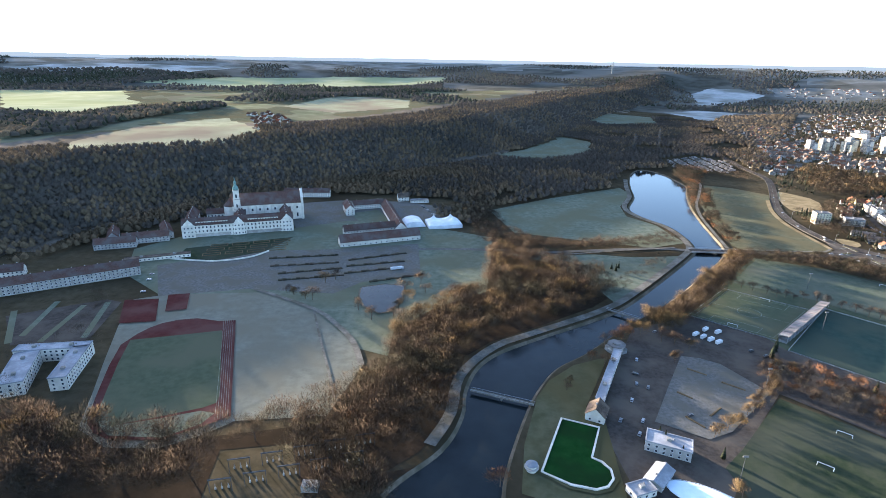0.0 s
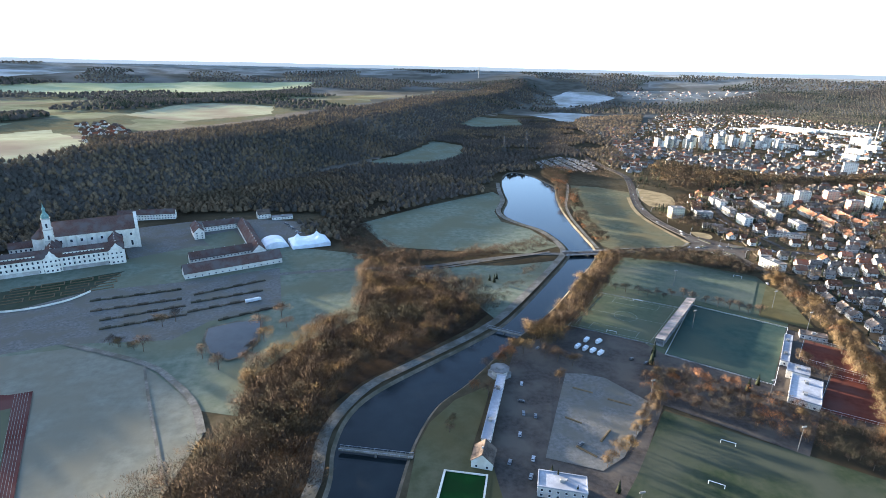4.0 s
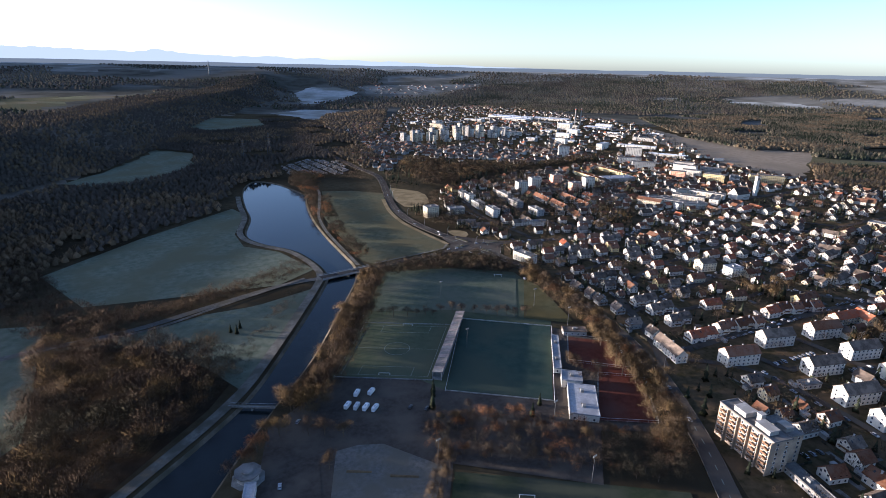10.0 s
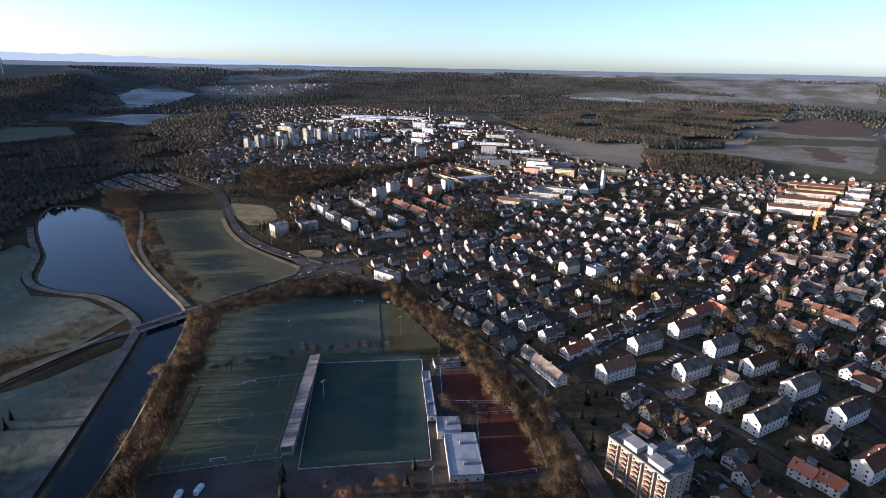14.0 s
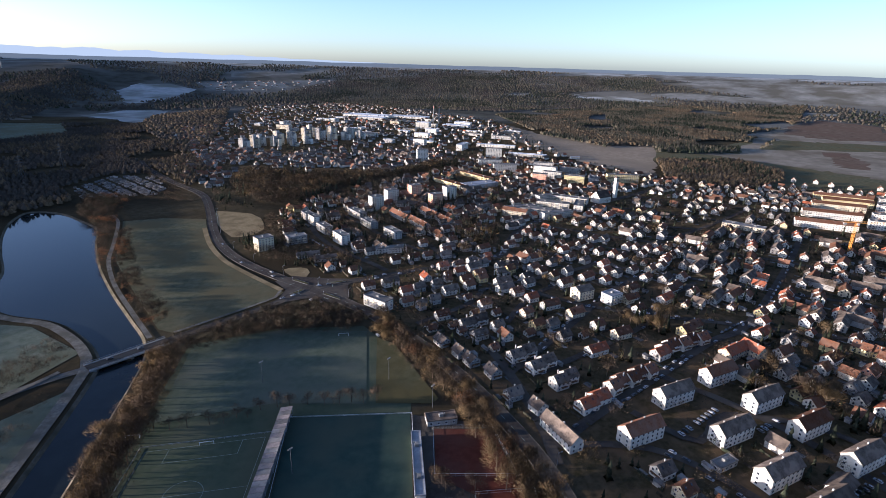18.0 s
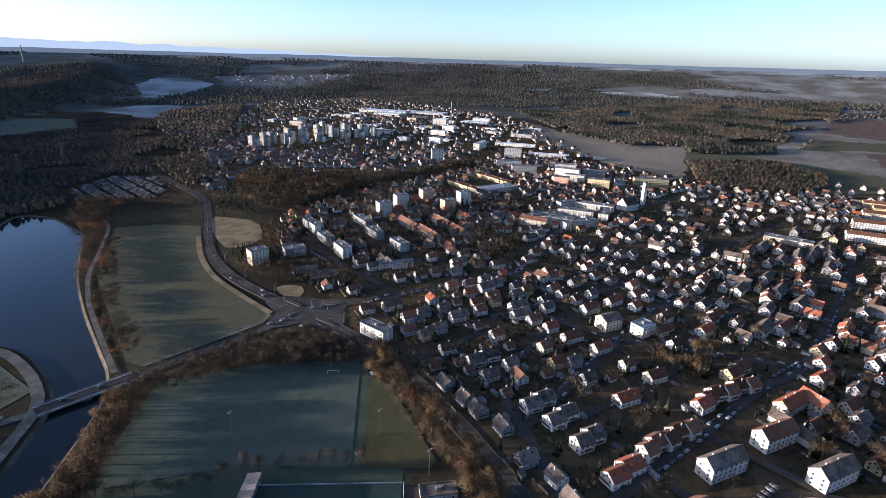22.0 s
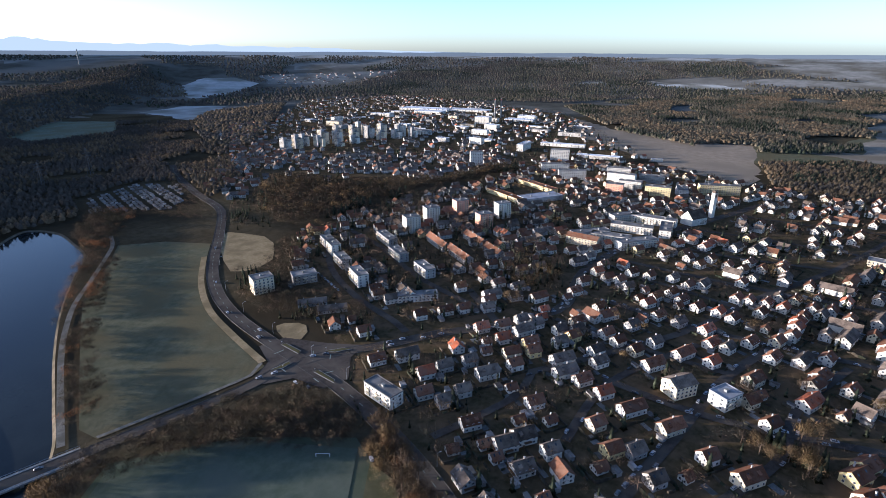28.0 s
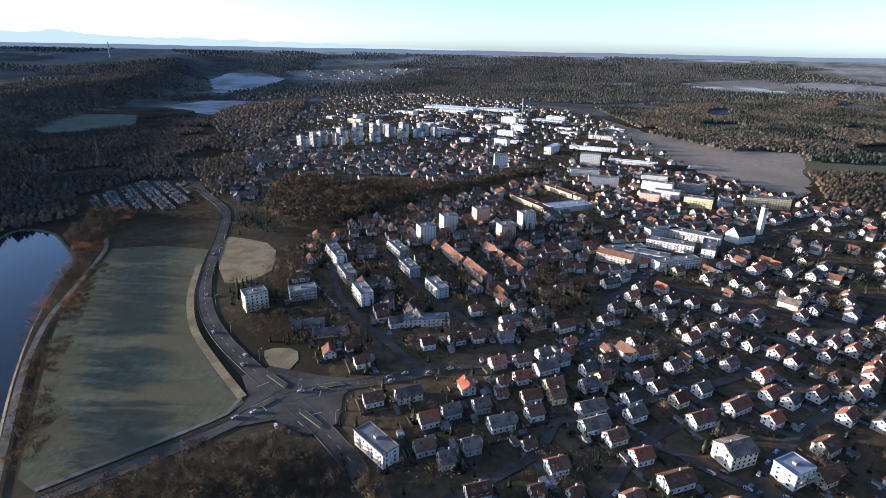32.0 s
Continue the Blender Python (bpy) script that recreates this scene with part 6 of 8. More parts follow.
block(-240, 302, 104, 40, 10, 3, "plaster", "roof_white", "white school wing with pale metal roof", name="school_wing", category="school")
block(-267, 294, 113, 40, 14, 3, "plaster", "roof_white", "white school wing with pale metal roof", name="school_wing", category="school")
block(-263, 320, 9, 46, 8, 3, "plaster", "roof_white", "white school bridge wing", name="school_wing", category="school")

# low garden wall before the abbey
g = Geo()
wall_line = curve_through([(-280, 512, 0), (-232, 507, 0), (-200, 520, 0), (-186, 540, 0)], 4)
for a, b in zip(wall_line, wall_line[1:]):
    t = (b - a).normalized()
    s = Vector((-t.y, t.x, 0)) * 0.4
    g.add([tuple(p + q) for z in (0, 1.6) for p, q in ((a, s), (b, s), (b, -s), (a, -s)) for p, q in ((p + Vector((0, 0, z)), q),)],
          [(0, 1, 5, 4), (1, 2, 6, 5), (2, 3, 7, 6), (3, 0, 4, 7), (4, 5, 6, 7)])
tagged(new("garden_wall", g.mesh("garden_wall", "plaster")), "low white curved garden wall", "wall")
for i in range(3):
    for j in range(4):
        x, y = abbey_place(-26 + j * 22 + i * 3, -72 + i * 14)
        g = Geo()
        for a, b, c, d in ((-9, -4, 9, -3.2), (-9, 3.2, 9, 4), (-9, -3.2, -8.2, 3.2), (8.2, -3.2, 9, 3.2)):
            g.box(a, b, 0, c, d, 0.7)
        ob = tagged(new("hedge", g.mesh("hedge", "wood_far")), "clipped box hedge of the abbey garden", "hedge", "garden hedges")
        ob.matrix_basis = pose(x, y, 0.1, 0, 0, 18)


def peaked_tent(x, y, angle, l, w, peaks, eave, top):
    ob = empty("marquee", pose(x, y, 0.1, 0, 0, angle), "white peaked circus-like marquee", "tent")
    nx, ny = 40, 24
    g = Geo()
    v = []
    for j in range(ny + 1):
        for i in range(nx + 1):
            px, py = (i / nx - 0.5) * l, (j / ny - 0.5) * w
            edge = min(1.0, min(i, nx - i) / 5, min(j, ny - j) / 5)
            z = eave + 2.2 * edge ** 0.6
            for qx, qy in peaks:
                z += (top - eave - 2.2) * math.exp(-math.hypot(px - qx, py - qy) / 3.6)
            v.append((px, py, z))
    f = [(j * (nx + 1) + i, j * (nx + 1) + i + 1, (j + 1) * (nx + 1) + i + 1, (j + 1) * (nx + 1) + i) for j in range(ny) for i in range(nx)]
    part("canopy", g.add(v, f).mesh("canopy", "canvas_white"), ob)
    part("side_wall", Geo().box(-l / 2, -w / 2, -0.2, l / 2, w / 2, eave).mesh("side_wall", "canvas_white"), ob)
    for qx, qy in peaks:
        part("mast", Geo().tube((qx, qy, 0), (qx, qy, top + 2), 0.2, 0.1, 6).mesh("mast", "metal_grey"), ob)
    return ob


peaked_tent(0, 648, 12, 42, 30, ((-12, 4), (12, -6), (10, 6)), 4, 13)
hall = empty("tent_hall", pose(-38, 650, 0.1, 0, 0, 15), "white arched tent hall beside the barn", "tent")
g = Geo()
n = 12
arch = [(-13 * math.cos(math.pi * i / n), 7.5 * math.sin(math.pi * i / n)) for i in range(n + 1)]
g.add([(a, -14, b) for a, b in arch] + [(a, 14, b) for a, b in arch], [(i, i + 1, n + 2 + i, n + 1 + i) for i in range(n)] + [tuple(range(n + 1)), tuple(reversed(range(n + 1, 2 * n + 2)))])
part("skin", g.mesh("skin", "canvas_white"), hall)


# ---------------------------------------------------------------- sports ground and bathing place
stand = empty("grandstand", pose(293, 391, 0.1, 0, 0, 40.8), "long narrow covered stand with pale striped roof", "grandstand")
for i in range(24):
    x0 = -48 + i * 4
    part("roof_panel", Geo().add([(x0, -3.6, 6.2), (x0 + 3.8, -3.6, 6.2), (x0 + 3.8, 3.6, 5.2), (x0, 3.6, 5.2), (x0, -3.6, 6.4), (x0 + 3.8, -3.6, 6.4), (x0 + 3.8, 3.6, 5.4), (x0, 3.6, 5.4)],
         [(0, 3, 2, 1), (4, 5, 6, 7), (0, 1, 5, 4), (1, 2, 6, 5), (2, 3, 7, 6), (3, 0, 4, 7)]).mesh("roof_panel", "roof_pinkish" if i % 2 else "roof_flat"), stand)
part("back_wall", Geo().box(-48, 3.2, 0, 48, 3.5, 5.2).mesh("back_wall", "concrete"), stand)
for i in range(4):
    part("step", Geo().box(-48, -2.8 + i * 1.5, 0, 48, -1.3 + i * 1.5, 0.4 + i * 0.45).mesh("step", "concrete"), stand)
for i in range(13):
    part("post", Geo().tube((-48 + i * 8, -3.0, 0), (-48 + i * 8, -3.0, 6.2), 0.12, 0.12, 6).mesh("post", "metal_grey"), stand)


def low_hall(name, x, y, angle, l, w, h, roof, label, wall="plaster"):
    block(x, y, angle, l, w, 1, wall, roof, label, name=name, storey=h - 0.6, category="building", bay=4)


low_hall("clubhouse", 325, 304, 42, 12, 13, 5.5, "roof_white", "white flat-roofed clubhouse with frosted roof")
low_hall("clubhouse", 311, 284, 42, 32, 17, 4.5, "roof_white", "white clubhouse hall with vents on its frosted roof")
low_hall("changing_rooms", 345, 334, 43, 48, 5, 3.6, "roof_white", "long narrow pale roof beside the stadium pitch")
low_hall("tennis_cabin", 383, 348, -40, 18, 8, 3.5, "roof_grey", "dark cabin behind the tennis courts", "plaster_grey")
low_hall("covered_walk", 111, 307, 64, 66, 5, 4.2, "roof_white", "long covered walk with frosted pale roof")
block(92, 266, 64, 12, 11, 1, "plaster", "roof_grey", "small white gatehouse with dark roof", name="gatehouse", rise=4.5, storey=4, category="house")
pav = empty("pavilion", pose(127, 345, 0.1), "octagonal riverside pavilion with terraces", "pavilion")
part("body", Geo().prism([(5.5 * math.cos(i * math.pi / 4), 5.5 * math.sin(i * math.pi / 4)) for i in range(8)], 0, 4.2).mesh("body", "plaster_grey"), pav)
part("roof", Geo().prism([(6.8 * math.cos(i * math.pi / 4), 6.8 * math.sin(i * math.pi / 4)) for i in range(8)], 4.2, 4.6).prism([(3 * math.cos(i * math.pi / 4), 3 * math.sin(i * math.pi / 4)) for i in range(8)], 4.6, 5.6).mesh("roof", "roof_flat"), pav)
part("railing", Geo().prism([(8.4 * math.cos(i * math.pi / 4), 8.4 * math.sin(i * math.pi / 4)) for i in range(8)], 0, 0.5).mesh("railing", "concrete"), pav, "stone terrace edge")
block(123, 238, -24, 23, 11, 2, "plaster_grey", "roof_white", "white two-storey bath house with frosted roof", name="bath_house", category="house")
block(110, 216, 48, 16, 9, 1, "plaster_grey", "roof_white", "low shed with frosted metal roof", name="shed", rise=1.6, category="shed")
block(98, 207, 20, 12, 8, 1, "plaster", "roof_white", "low kiosk beside the pool", name="kiosk", category="kiosk")
POOL = [(71, 262), (90, 254.5), (79.5, 230), (84, 226.5), (87, 221), (86.5, 215), (82.5, 210), (76.5, 208), (65, 211), (52.5, 219)]
sheet("pool_terrace", inset(POOL, -3.2), "meadow", "dull green terrace round the bathing pool", "terrace")
sheet("pool_cover", POOL, "pool_green", "bright green covered bathing pool", "pool")
g = Geo()
rim, z = inset(POOL, -1.1), LAYER[0]
for (ax, ay), (bx, by), (cx, cy), (dx, dy) in zip(POOL, POOL[1:] + POOL[:1], rim, rim[1:] + rim[:1]):
    g.add([(ax, ay, z - 0.3), (bx, by, z - 0.3), (dx, dy, z - 0.3), (cx, cy, z - 0.3), (ax, ay, z + 0.7), (bx, by, z + 0.7), (dx, dy, z + 0.7), (cx, cy, z + 0.7)], [(4, 5, 6, 7), (0, 1, 5, 4), (2, 3, 7, 6)])
tagged(new("pool_rim", g.mesh("pool_rim", "plaster")), "white rim of the bathing pool", "pool rim")
wt = empty("water_tower", pose(47, 221, 0.1), "round white lookout beside the pool", "lookout")
part("drum", Geo().tube((0, 0, 0), (0, 0, 4), 2.6, 2.6, 14).mesh("drum", "plaster"), wt)
part("gallery", Geo().tube((0, 0, 2.2), (0, 0, 2.6), 3.8, 3.8, 14).mesh("gallery", "plaster_grey"), wt, "pale gallery ring")
part("roof", Geo().tube((0, 0, 4), (0, 0, 5.2), 3.2, 0.6, 14).mesh("roof", "roof_white"), wt)
rink = [(129 + 15 * math.cos(a) * 1.1 - 5 * math.sin(a), 203 - 5 * math.cos(a) + 11 * math.sin(a)) for a in [i * math.tau / 28 for i in range(28)]]
sheet("ice_rink", rink, "ice", "pale blue frozen ice rink", "ice rink")
fence(rink[::2], 1.3, 3, "white boards round the ice rink")

for x, y in ((340, 462), (396, 402), (208, 296), (150, 215), (282, 282), (262, 240), (300, 380), (390, 360)):
    p = empty("floodlight_mast", pose(x, y, 0.1), "thin grey floodlight mast beside the pitch", "floodlight", "floodlight masts")
    part("pole", Geo().tube((0, 0, 0), (0, 0, 16), 0.2, 0.1, 7).mesh("pole", "metal_dark"), p)
    part("lamp_bar", Geo().box(-1.4, -0.2, 15.6, 1.4, 0.2, 16.4).mesh("lamp_bar", "concrete"), p)

# switch yard in the wood
for i in range(5):
    for j in range(2):
        x, y = -104 + i * 15 + j * 4, 203 + i * 5 + j * 14
        s = empty("switch_gantry", pose(x, y, 0, 0, 0, 12), "grey lattice gantry of the switch yard", "gantry", "switch yard gantries")
        for k in (-5, 5):
            part("mast", Geo().tube((k, 0, 0), (k, 0, 8), 0.18, 0.12, 5).mesh("mast", "metal_dark"), s)
        part("beam", Geo().box(-5.4, -0.25, 7.6, 5.4, 0.25, 8.1).mesh("beam", "metal_dark"), s)
        for k in (-3, 0, 3):
            part("insulator", Geo().tube((k, 2.5, 0), (k, 2.5, 3.2), 0.25, 0.12, 6).box(k - 0.4, 2.1, 0, k + 0.4, 2.9, 1.0).mesh("insulator", "plaster_grey"), s)
part("tank", Geo().box(-4, -2.5, 0, 4, 2.5, 3.4).mesh("tank", "plaster_grey"), empty("transformer", pose(-62, 206, 0), "grey transformer housing in the switch yard", "transformer"))

# building crane
crane = empty("tower_crane", pose(934, 168, 0, 0, 0, -58), "orange tower crane over the houses", "crane")
g = Geo()
for sx in (-1, 1):
    for sy in (-1, 1):
        g.tube((sx, sy, 0), (sx, sy, 40), 0.16, 0.16, 4)
for k in range(16):
    z = k * 2.5
    g.tube((-1, -1, z), (1, -1, z + 2.5), 0.09, 0.09, 4).tube((1, 1, z), (-1, 1, z + 2.5), 0.09, 0.09, 4).tube((-1, 1, z), (-1, -1, z + 2.5), 0.09, 0.09, 4).tube((1, -1, z), (1, 1, z + 2.5), 0.09, 0.09, 4)
part("mast", g.mesh("mast", "crane_orange"), crane)
g = Geo()
for dy, dz in ((-0.8, 40), (0.8, 40), (0, 41.8)):
    g.tube((-14, dy, dz), (58, dy, dz - 0.2), 0.16, 0.12, 4)
for k in range(24):
    g.tube((-14 + k * 3, -0.8, 40), (-12.5 + k * 3, 0, 41.8), 0.08, 0.08, 4).tube((-12.5 + k * 3, 0, 41.8), (-11 + k * 3, 0.8, 40), 0.08, 0.08, 4)
part("jib", g.mesh("jib", "crane_orange"), crane)
part("counterweight", Geo().box(-14, -1.2, 37.4, -11, 1.2, 40).mesh("counterweight", "concrete"), crane)
part("cab", Geo().box(1, -1, 37, 3, 1, 39.5).mesh("cab", "van_white"), crane)

# power pylons in the floodplain
for x, y, h in ((528, 1344, 46), (446, 1276, 42)):
    py = empty("power_pylon", pose(x, y, 0, 0, 0, 30), "grey lattice power pylon in the floodplain", "pylon", "power pylons")
    g = Geo()
    for sx in (-1, 1):
        for sy in (-1, 1):
            g.tube((sx * 3.2, sy * 3.2, 0), (sx * 0.5, sy * 0.5, h), 0.2, 0.14, 4)
    for k in range(8):
        a, b = 3.2 - 2.7 * k / 8, 3.2 - 2.7 * (k + 1) / 8
        z0, z1 = h * k / 8, h * (k + 1) / 8
        for q in range(4):
            c, d = ((-1, -1), (1, -1), (1, 1), (-1, 1))[q], ((1, -1), (1, 1), (-1, 1), (-1, -1))[q]
            g.tube((c[0] * a, c[1] * a, z0), (d[0] * b, d[1] * b, z1), 0.09, 0.09, 4)
    part("tower", g.mesh("tower", "metal_dark"), py)
    for z, w in ((h * 0.68, 9), (h * 0.8, 7.5), (h * 0.92, 5)):
        part("cross_arm", Geo().tube((-w, 0, z), (0, 0, z + 1.2), 0.18, 0.25, 4).tube((w, 0, z), (0, 0, z + 1.2), 0.18, 0.25, 4).tube((-w, 0, z), (w, 0, z), 0.16, 0.16, 4).mesh("cross_arm", "metal_dark"), py)

# street lamps along the bypass and round the junction
lamp_pole = Geo().tube((0, 0, 0), (0, 0, 8.5), 0.11, 0.07, 6).mesh("pole", "metal_grey")
lamp_arm = Geo().tube((0, 0, 8.4), (1.8, 0, 8.9), 0.06, 0.05, 5).box(1.5, -0.15, 8.8, 2.5, 0.15, 9.0).mesh("arm", "metal_grey")
lamp = None
lamp_line = curve_through([(x + 8, y, 0) for x, y in BYPASS[5:18]], 38)
for a, b in zip(lamp_line, lamp_line[1:]):
    t = (b - a).normalized()
    m = pose(a.x, a.y, 0.1, 0, 0, math.degrees(math.atan2(-t.x, t.y)) + 180)
    if lamp is None:
        lamp = empty("street_lamp", m, "thin grey street lamp beside the road", "street lamp", "street lamps")
        part("pole", lamp_pole, lamp)
        part("arm", lamp_arm, lamp)
    else:
        copy_thing(lamp, m)

# far transmitter mast on the ridge, seen as a thin needle
base = height(1118, 3818)
mst = empty("transmitter_mast", pose(1118, 3818, base), "thin far transmitter mast on the skyline", "mast")
part("shaft", Geo().tube((0, 0, -2), (0, 0, 205 - base), 4.5, 2.0, 8).mesh("shaft", "concrete"), mst)
part("platform", Geo().tube((0, 0, 170 - base), (0, 0, 176 - base), 8, 8, 10).mesh("platform", "concrete"), mst)


# ---------------------------------------------------------------- vehicles
def build_car():
    ob = empty("car", pose(0, 0, 0), "parked passenger car on the asphalt", "car", "parked cars")
    side = [(-2.1, 0.35), (2.1, 0.35), (2.15, 0.75), (1.2, 0.95), (-1.9, 1.0), (-2.15, 0.8)]
    g = Geo()
    n = len(side)
    g.add([(a, -0.88, b) for a, b in side] + [(a, 0.88, b) for a, b in side], [tuple(range(n)), tuple(reversed(range(n, 2 * n)))] + [(i, n + i, n + (i + 1) % n, (i + 1) % n) for i in range(n)])
    g.add([(a, s * 0.68, 1.45) for a in (-1.4, 0.25) for s in (-1, 1)] + [(a, s * 0.7, 1.38) for a in (-1.55, 0.4) for s in (-1, 1)], [(0, 2, 3, 1), (4, 0, 1, 5), (2, 6, 7, 3)])
    part("body", g.mesh("body", "car_paint"), ob)
    c = Geo()
    low, top = [(-1.85, -0.8), (1.1, -0.8), (1.1, 0.8), (-1.85, 0.8)], [(-1.45, -0.66), (0.35, -0.66), (0.35, 0.66), (-1.45, 0.66)]
    c.add([(*p, 0.95) for p in low] + [(*p, 1.42) for p in top], [(0, 1, 5, 4), (1, 2, 6, 5), (2, 3, 7, 6), (3, 0, 4, 7), (4, 5, 6, 7)])
    part("cabin", c.mesh("cabin", "window_glass"), ob, "dark cabin windows")
    wheel = Geo().tube((0, -0.1, 0), (0, 0.1, 0), 0.32, 0.32, 10).mesh("wheel", "rubber")
    for a in (-1.3, 1.35):
        for b in (-0.82, 0.82):
            part("wheel", wheel, ob, at=pose(a, b, 0.32))
    return ob


def build_van(l, label, name, category):
    ob = empty(name, pose(0, 0, 0), label, category)
    part("body", Geo().box(-l / 2, -1.05, 0.45, l / 2 - 1.2, 1.05, 2.9).box(l / 2 - 1.2, -1.0, 0.45, l / 2, 1.0, 2.2).mesh("body", "van_white"), ob)
    part("windscreen", Geo().box(l / 2 - 1.25, -0.9, 1.5, l / 2 - 0.55, 0.9, 2.32).mesh("windscreen", "window_glass"), ob)
    part("roof_hatch", Geo().box(-l * 0.2, -0.4, 2.9, 0, 0.4, 3.1).mesh("roof_hatch", "metal_grey"), ob)
    wheel = Geo().tube((0, -0.12, 0), (0, 0.12, 0), 0.38, 0.38, 10).mesh("wheel", "rubber")
    for a in (-l * 0.3, l * 0.32):
        for b in (-0.98, 0.98):
            part("wheel", wheel, ob, at=pose(a, b, 0.38))
    return ob


CARS, PLAIN_CARS = [], []
cr = random.Random(77)


def car(x, y, angle, z=0.35):
    if not CARS:
        CARS.append(build_car())
        CARS[0].matrix_basis = pose(x, y, z, 0, 0, angle)
    else:
        copy_thing(CARS[0], pose(x, y, z, 0, 0, angle))


def far_car(x, y, angle):
    """A car of the farther streets: body and dark cabin."""
    if not PLAIN_CARS:
        ob = empty("car", pose(0, 0, 0), "parked car on a street between houses", "car", "cars in the town streets")
        for child in list(CARS[0].children)[:2]:
            part(child.name.split(".")[0], child.data, ob)
        PLAIN_CARS.append(ob)
        ob.matrix_basis = pose(x, y, 0.3, 0, 0, angle)
    else:
        copy_thing(PLAIN_CARS[0], pose(x, y, 0.3, 0, 0, angle))


def cars_along(points, gap, side, keep=0.5):
    line = curve_through([(x, y, 0) for x, y in points], gap)
    for a, b in zip(line, line[1:]):
        if cr.random() < keep:
            t = (b - a).normalized()
            far_car(a.x - t.y * side, a.y + t.x * side, math.degrees(math.atan2(t.y, t.x)) + cr.uniform(-3, 3))


def car_row(x0, y0, x1, y1, count, angle, keep=0.8):
    for i in range(count):
        t = i / max(1, count - 1)
        if cr.random() < keep:
            car(x0 + (x1 - x0) * t, y0 + (y1 - y0) * t, angle + cr.uniform(-3, 3))


van = build_van(6.4, "white parked camper van in the yard", "camper_van", "van")
tagged(van, group="camper vans")
van.matrix_basis = pose(195, 368, 0.35, 0, 0, 35)
for x, y in ((199, 364), (203, 360), (207, 356), (206, 376), (214, 372)):
    copy_thing(van, pose(x, y, 0.35, 0, 0, 35 + cr.uniform(-6, 6)))
truck = build_van(13, "white lorry trailer on the gravel", "lorry", "lorry")
truck.matrix_basis = pose(-45, 494, 0.4, 0, 0, 20)
for x, y, a in ((127, 300, 70), (130, 312, -20), (118, 282, 65), (133, 296, 66), (148, 268, 30), (105, 262, 60), (225, 345, 30), (232, 338, 30), (165, 372, 40), (118, 262, 60), (112, 250, 60), (137, 330, 65),
                (456, 612, 88), (462, 622, 88), (470, 560, -30), (478, 556, -30), (440, 560, 170), (430, 562, 170), (444, 540, 78), (447, 530, 78), (435, 450, 70), (458, 668, 80), (478, 735, 66), (518, 826, 60), (310, 565, -3), (290, 566.5, -3), (400, 310, 65), (372, 262, 58), (350, 236, 50)):
    car(x, y, a, 1.05 if 280 < x < 320 and y > 560 else 0.4)
car_row(462, 232, 500, 222, 10, 64)
car_row(468, 150, 500, 135, 9, 64)
car_row(495, 196, 512, 190, 5, 64)
car_row(470, 270, 560, 251, 14, -12)
car_row(600, 247, 650, 232, 9, -14)
car_row(505, 346, 560, 346, 8, 0)
car_row(600, 706, 575, 620, 14, -110, 0.9)
car_row(560, 700, 548, 640, 9, -110, 0.9)
car_row(-30, 735, -12, 690, 8, 15)
car_row(-275, 470, -262, 430, 4, 30)
car_row(690, 221, 850, 217, 14, 0)
car_row(360, 186, 380, 178, 5, 65)
car_row(640, 480, 660, 477, 3, -15)


for line in (STREET_B, STREET_D, [(520, 535), (558, 520), (593, 499), (631, 486), (668, 479), (758, 509), (888, 509)], [(462, 330), (500, 318), (585, 296), (640, 300)], [(590, 400), (600, 330), (640, 240), (690, 120)],
             [(700, 460), (705, 385), (735, 270), (770, 140)], [(560, 440), (620, 415), (700, 385), (800, 365)], [(440, 232), (420, 150), (380, 90)], [(520, 385), (590, 395), (680, 372)]):
    cars_along(line, 11, 2.3, 0.45)
    cars_along(line, 13, -2.3, 0.3)
# caravans on the camp ground by the lake
r = random.Random(5)
g = Geo()
CAMP = [(472, 1150), (558, 1205), (604, 1157), (576, 1055), (543, 1021), (458, 1073)]
CAMP_EDGE = inset(CAMP, -16.0)
for i in range(30):
    for j in range(36):
        x, y = 450 + i * 6.0 + j * 0.5 + r.uniform(-0.8, 0.8), 1010 + j * 6.4 - i * 1.6 + r.uniform(-0.8, 0.8)
        if inside(x, y, CAMP) and i % 4 and r.random() < 0.8:
            l, w = r.uniform(1.7, 2.4), r.uniform(0.95, 1.2)
            g.box(x - l, y - w, 0.2, x + l, y + w, r.uniform(2.2, 2.8), r.choice((0, 1, 1, 2)))
tagged(new("caravans", g.mesh("caravans", "roof_flat", "shed_roof", "shed_roof")), "rows of small parked caravans and huts by the lake", "caravans", kind="stuff")

# distance, its haze put into the glow: a pale blue plain at eye level, and the mountain chain behind it
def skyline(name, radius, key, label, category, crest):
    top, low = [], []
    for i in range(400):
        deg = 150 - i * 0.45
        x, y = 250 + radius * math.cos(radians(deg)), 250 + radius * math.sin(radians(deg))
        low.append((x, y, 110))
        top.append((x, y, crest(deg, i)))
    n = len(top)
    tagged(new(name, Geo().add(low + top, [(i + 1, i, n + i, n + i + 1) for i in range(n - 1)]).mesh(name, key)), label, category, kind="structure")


def chain(deg, i):
    k = 88 * math.exp(-((deg - 92) / 17) ** 2) + 50 * math.exp(-((deg - 66) / 17) ** 2) + 22 * math.exp(-((deg - 80.5) / 2.2) ** 2)
    return 190 + k * (0.86 + 0.2 * noise.noise((i * 0.21, 3.3, 0)) + 0.14 * noise.noise((i * 0.8, 1.3, 0)))


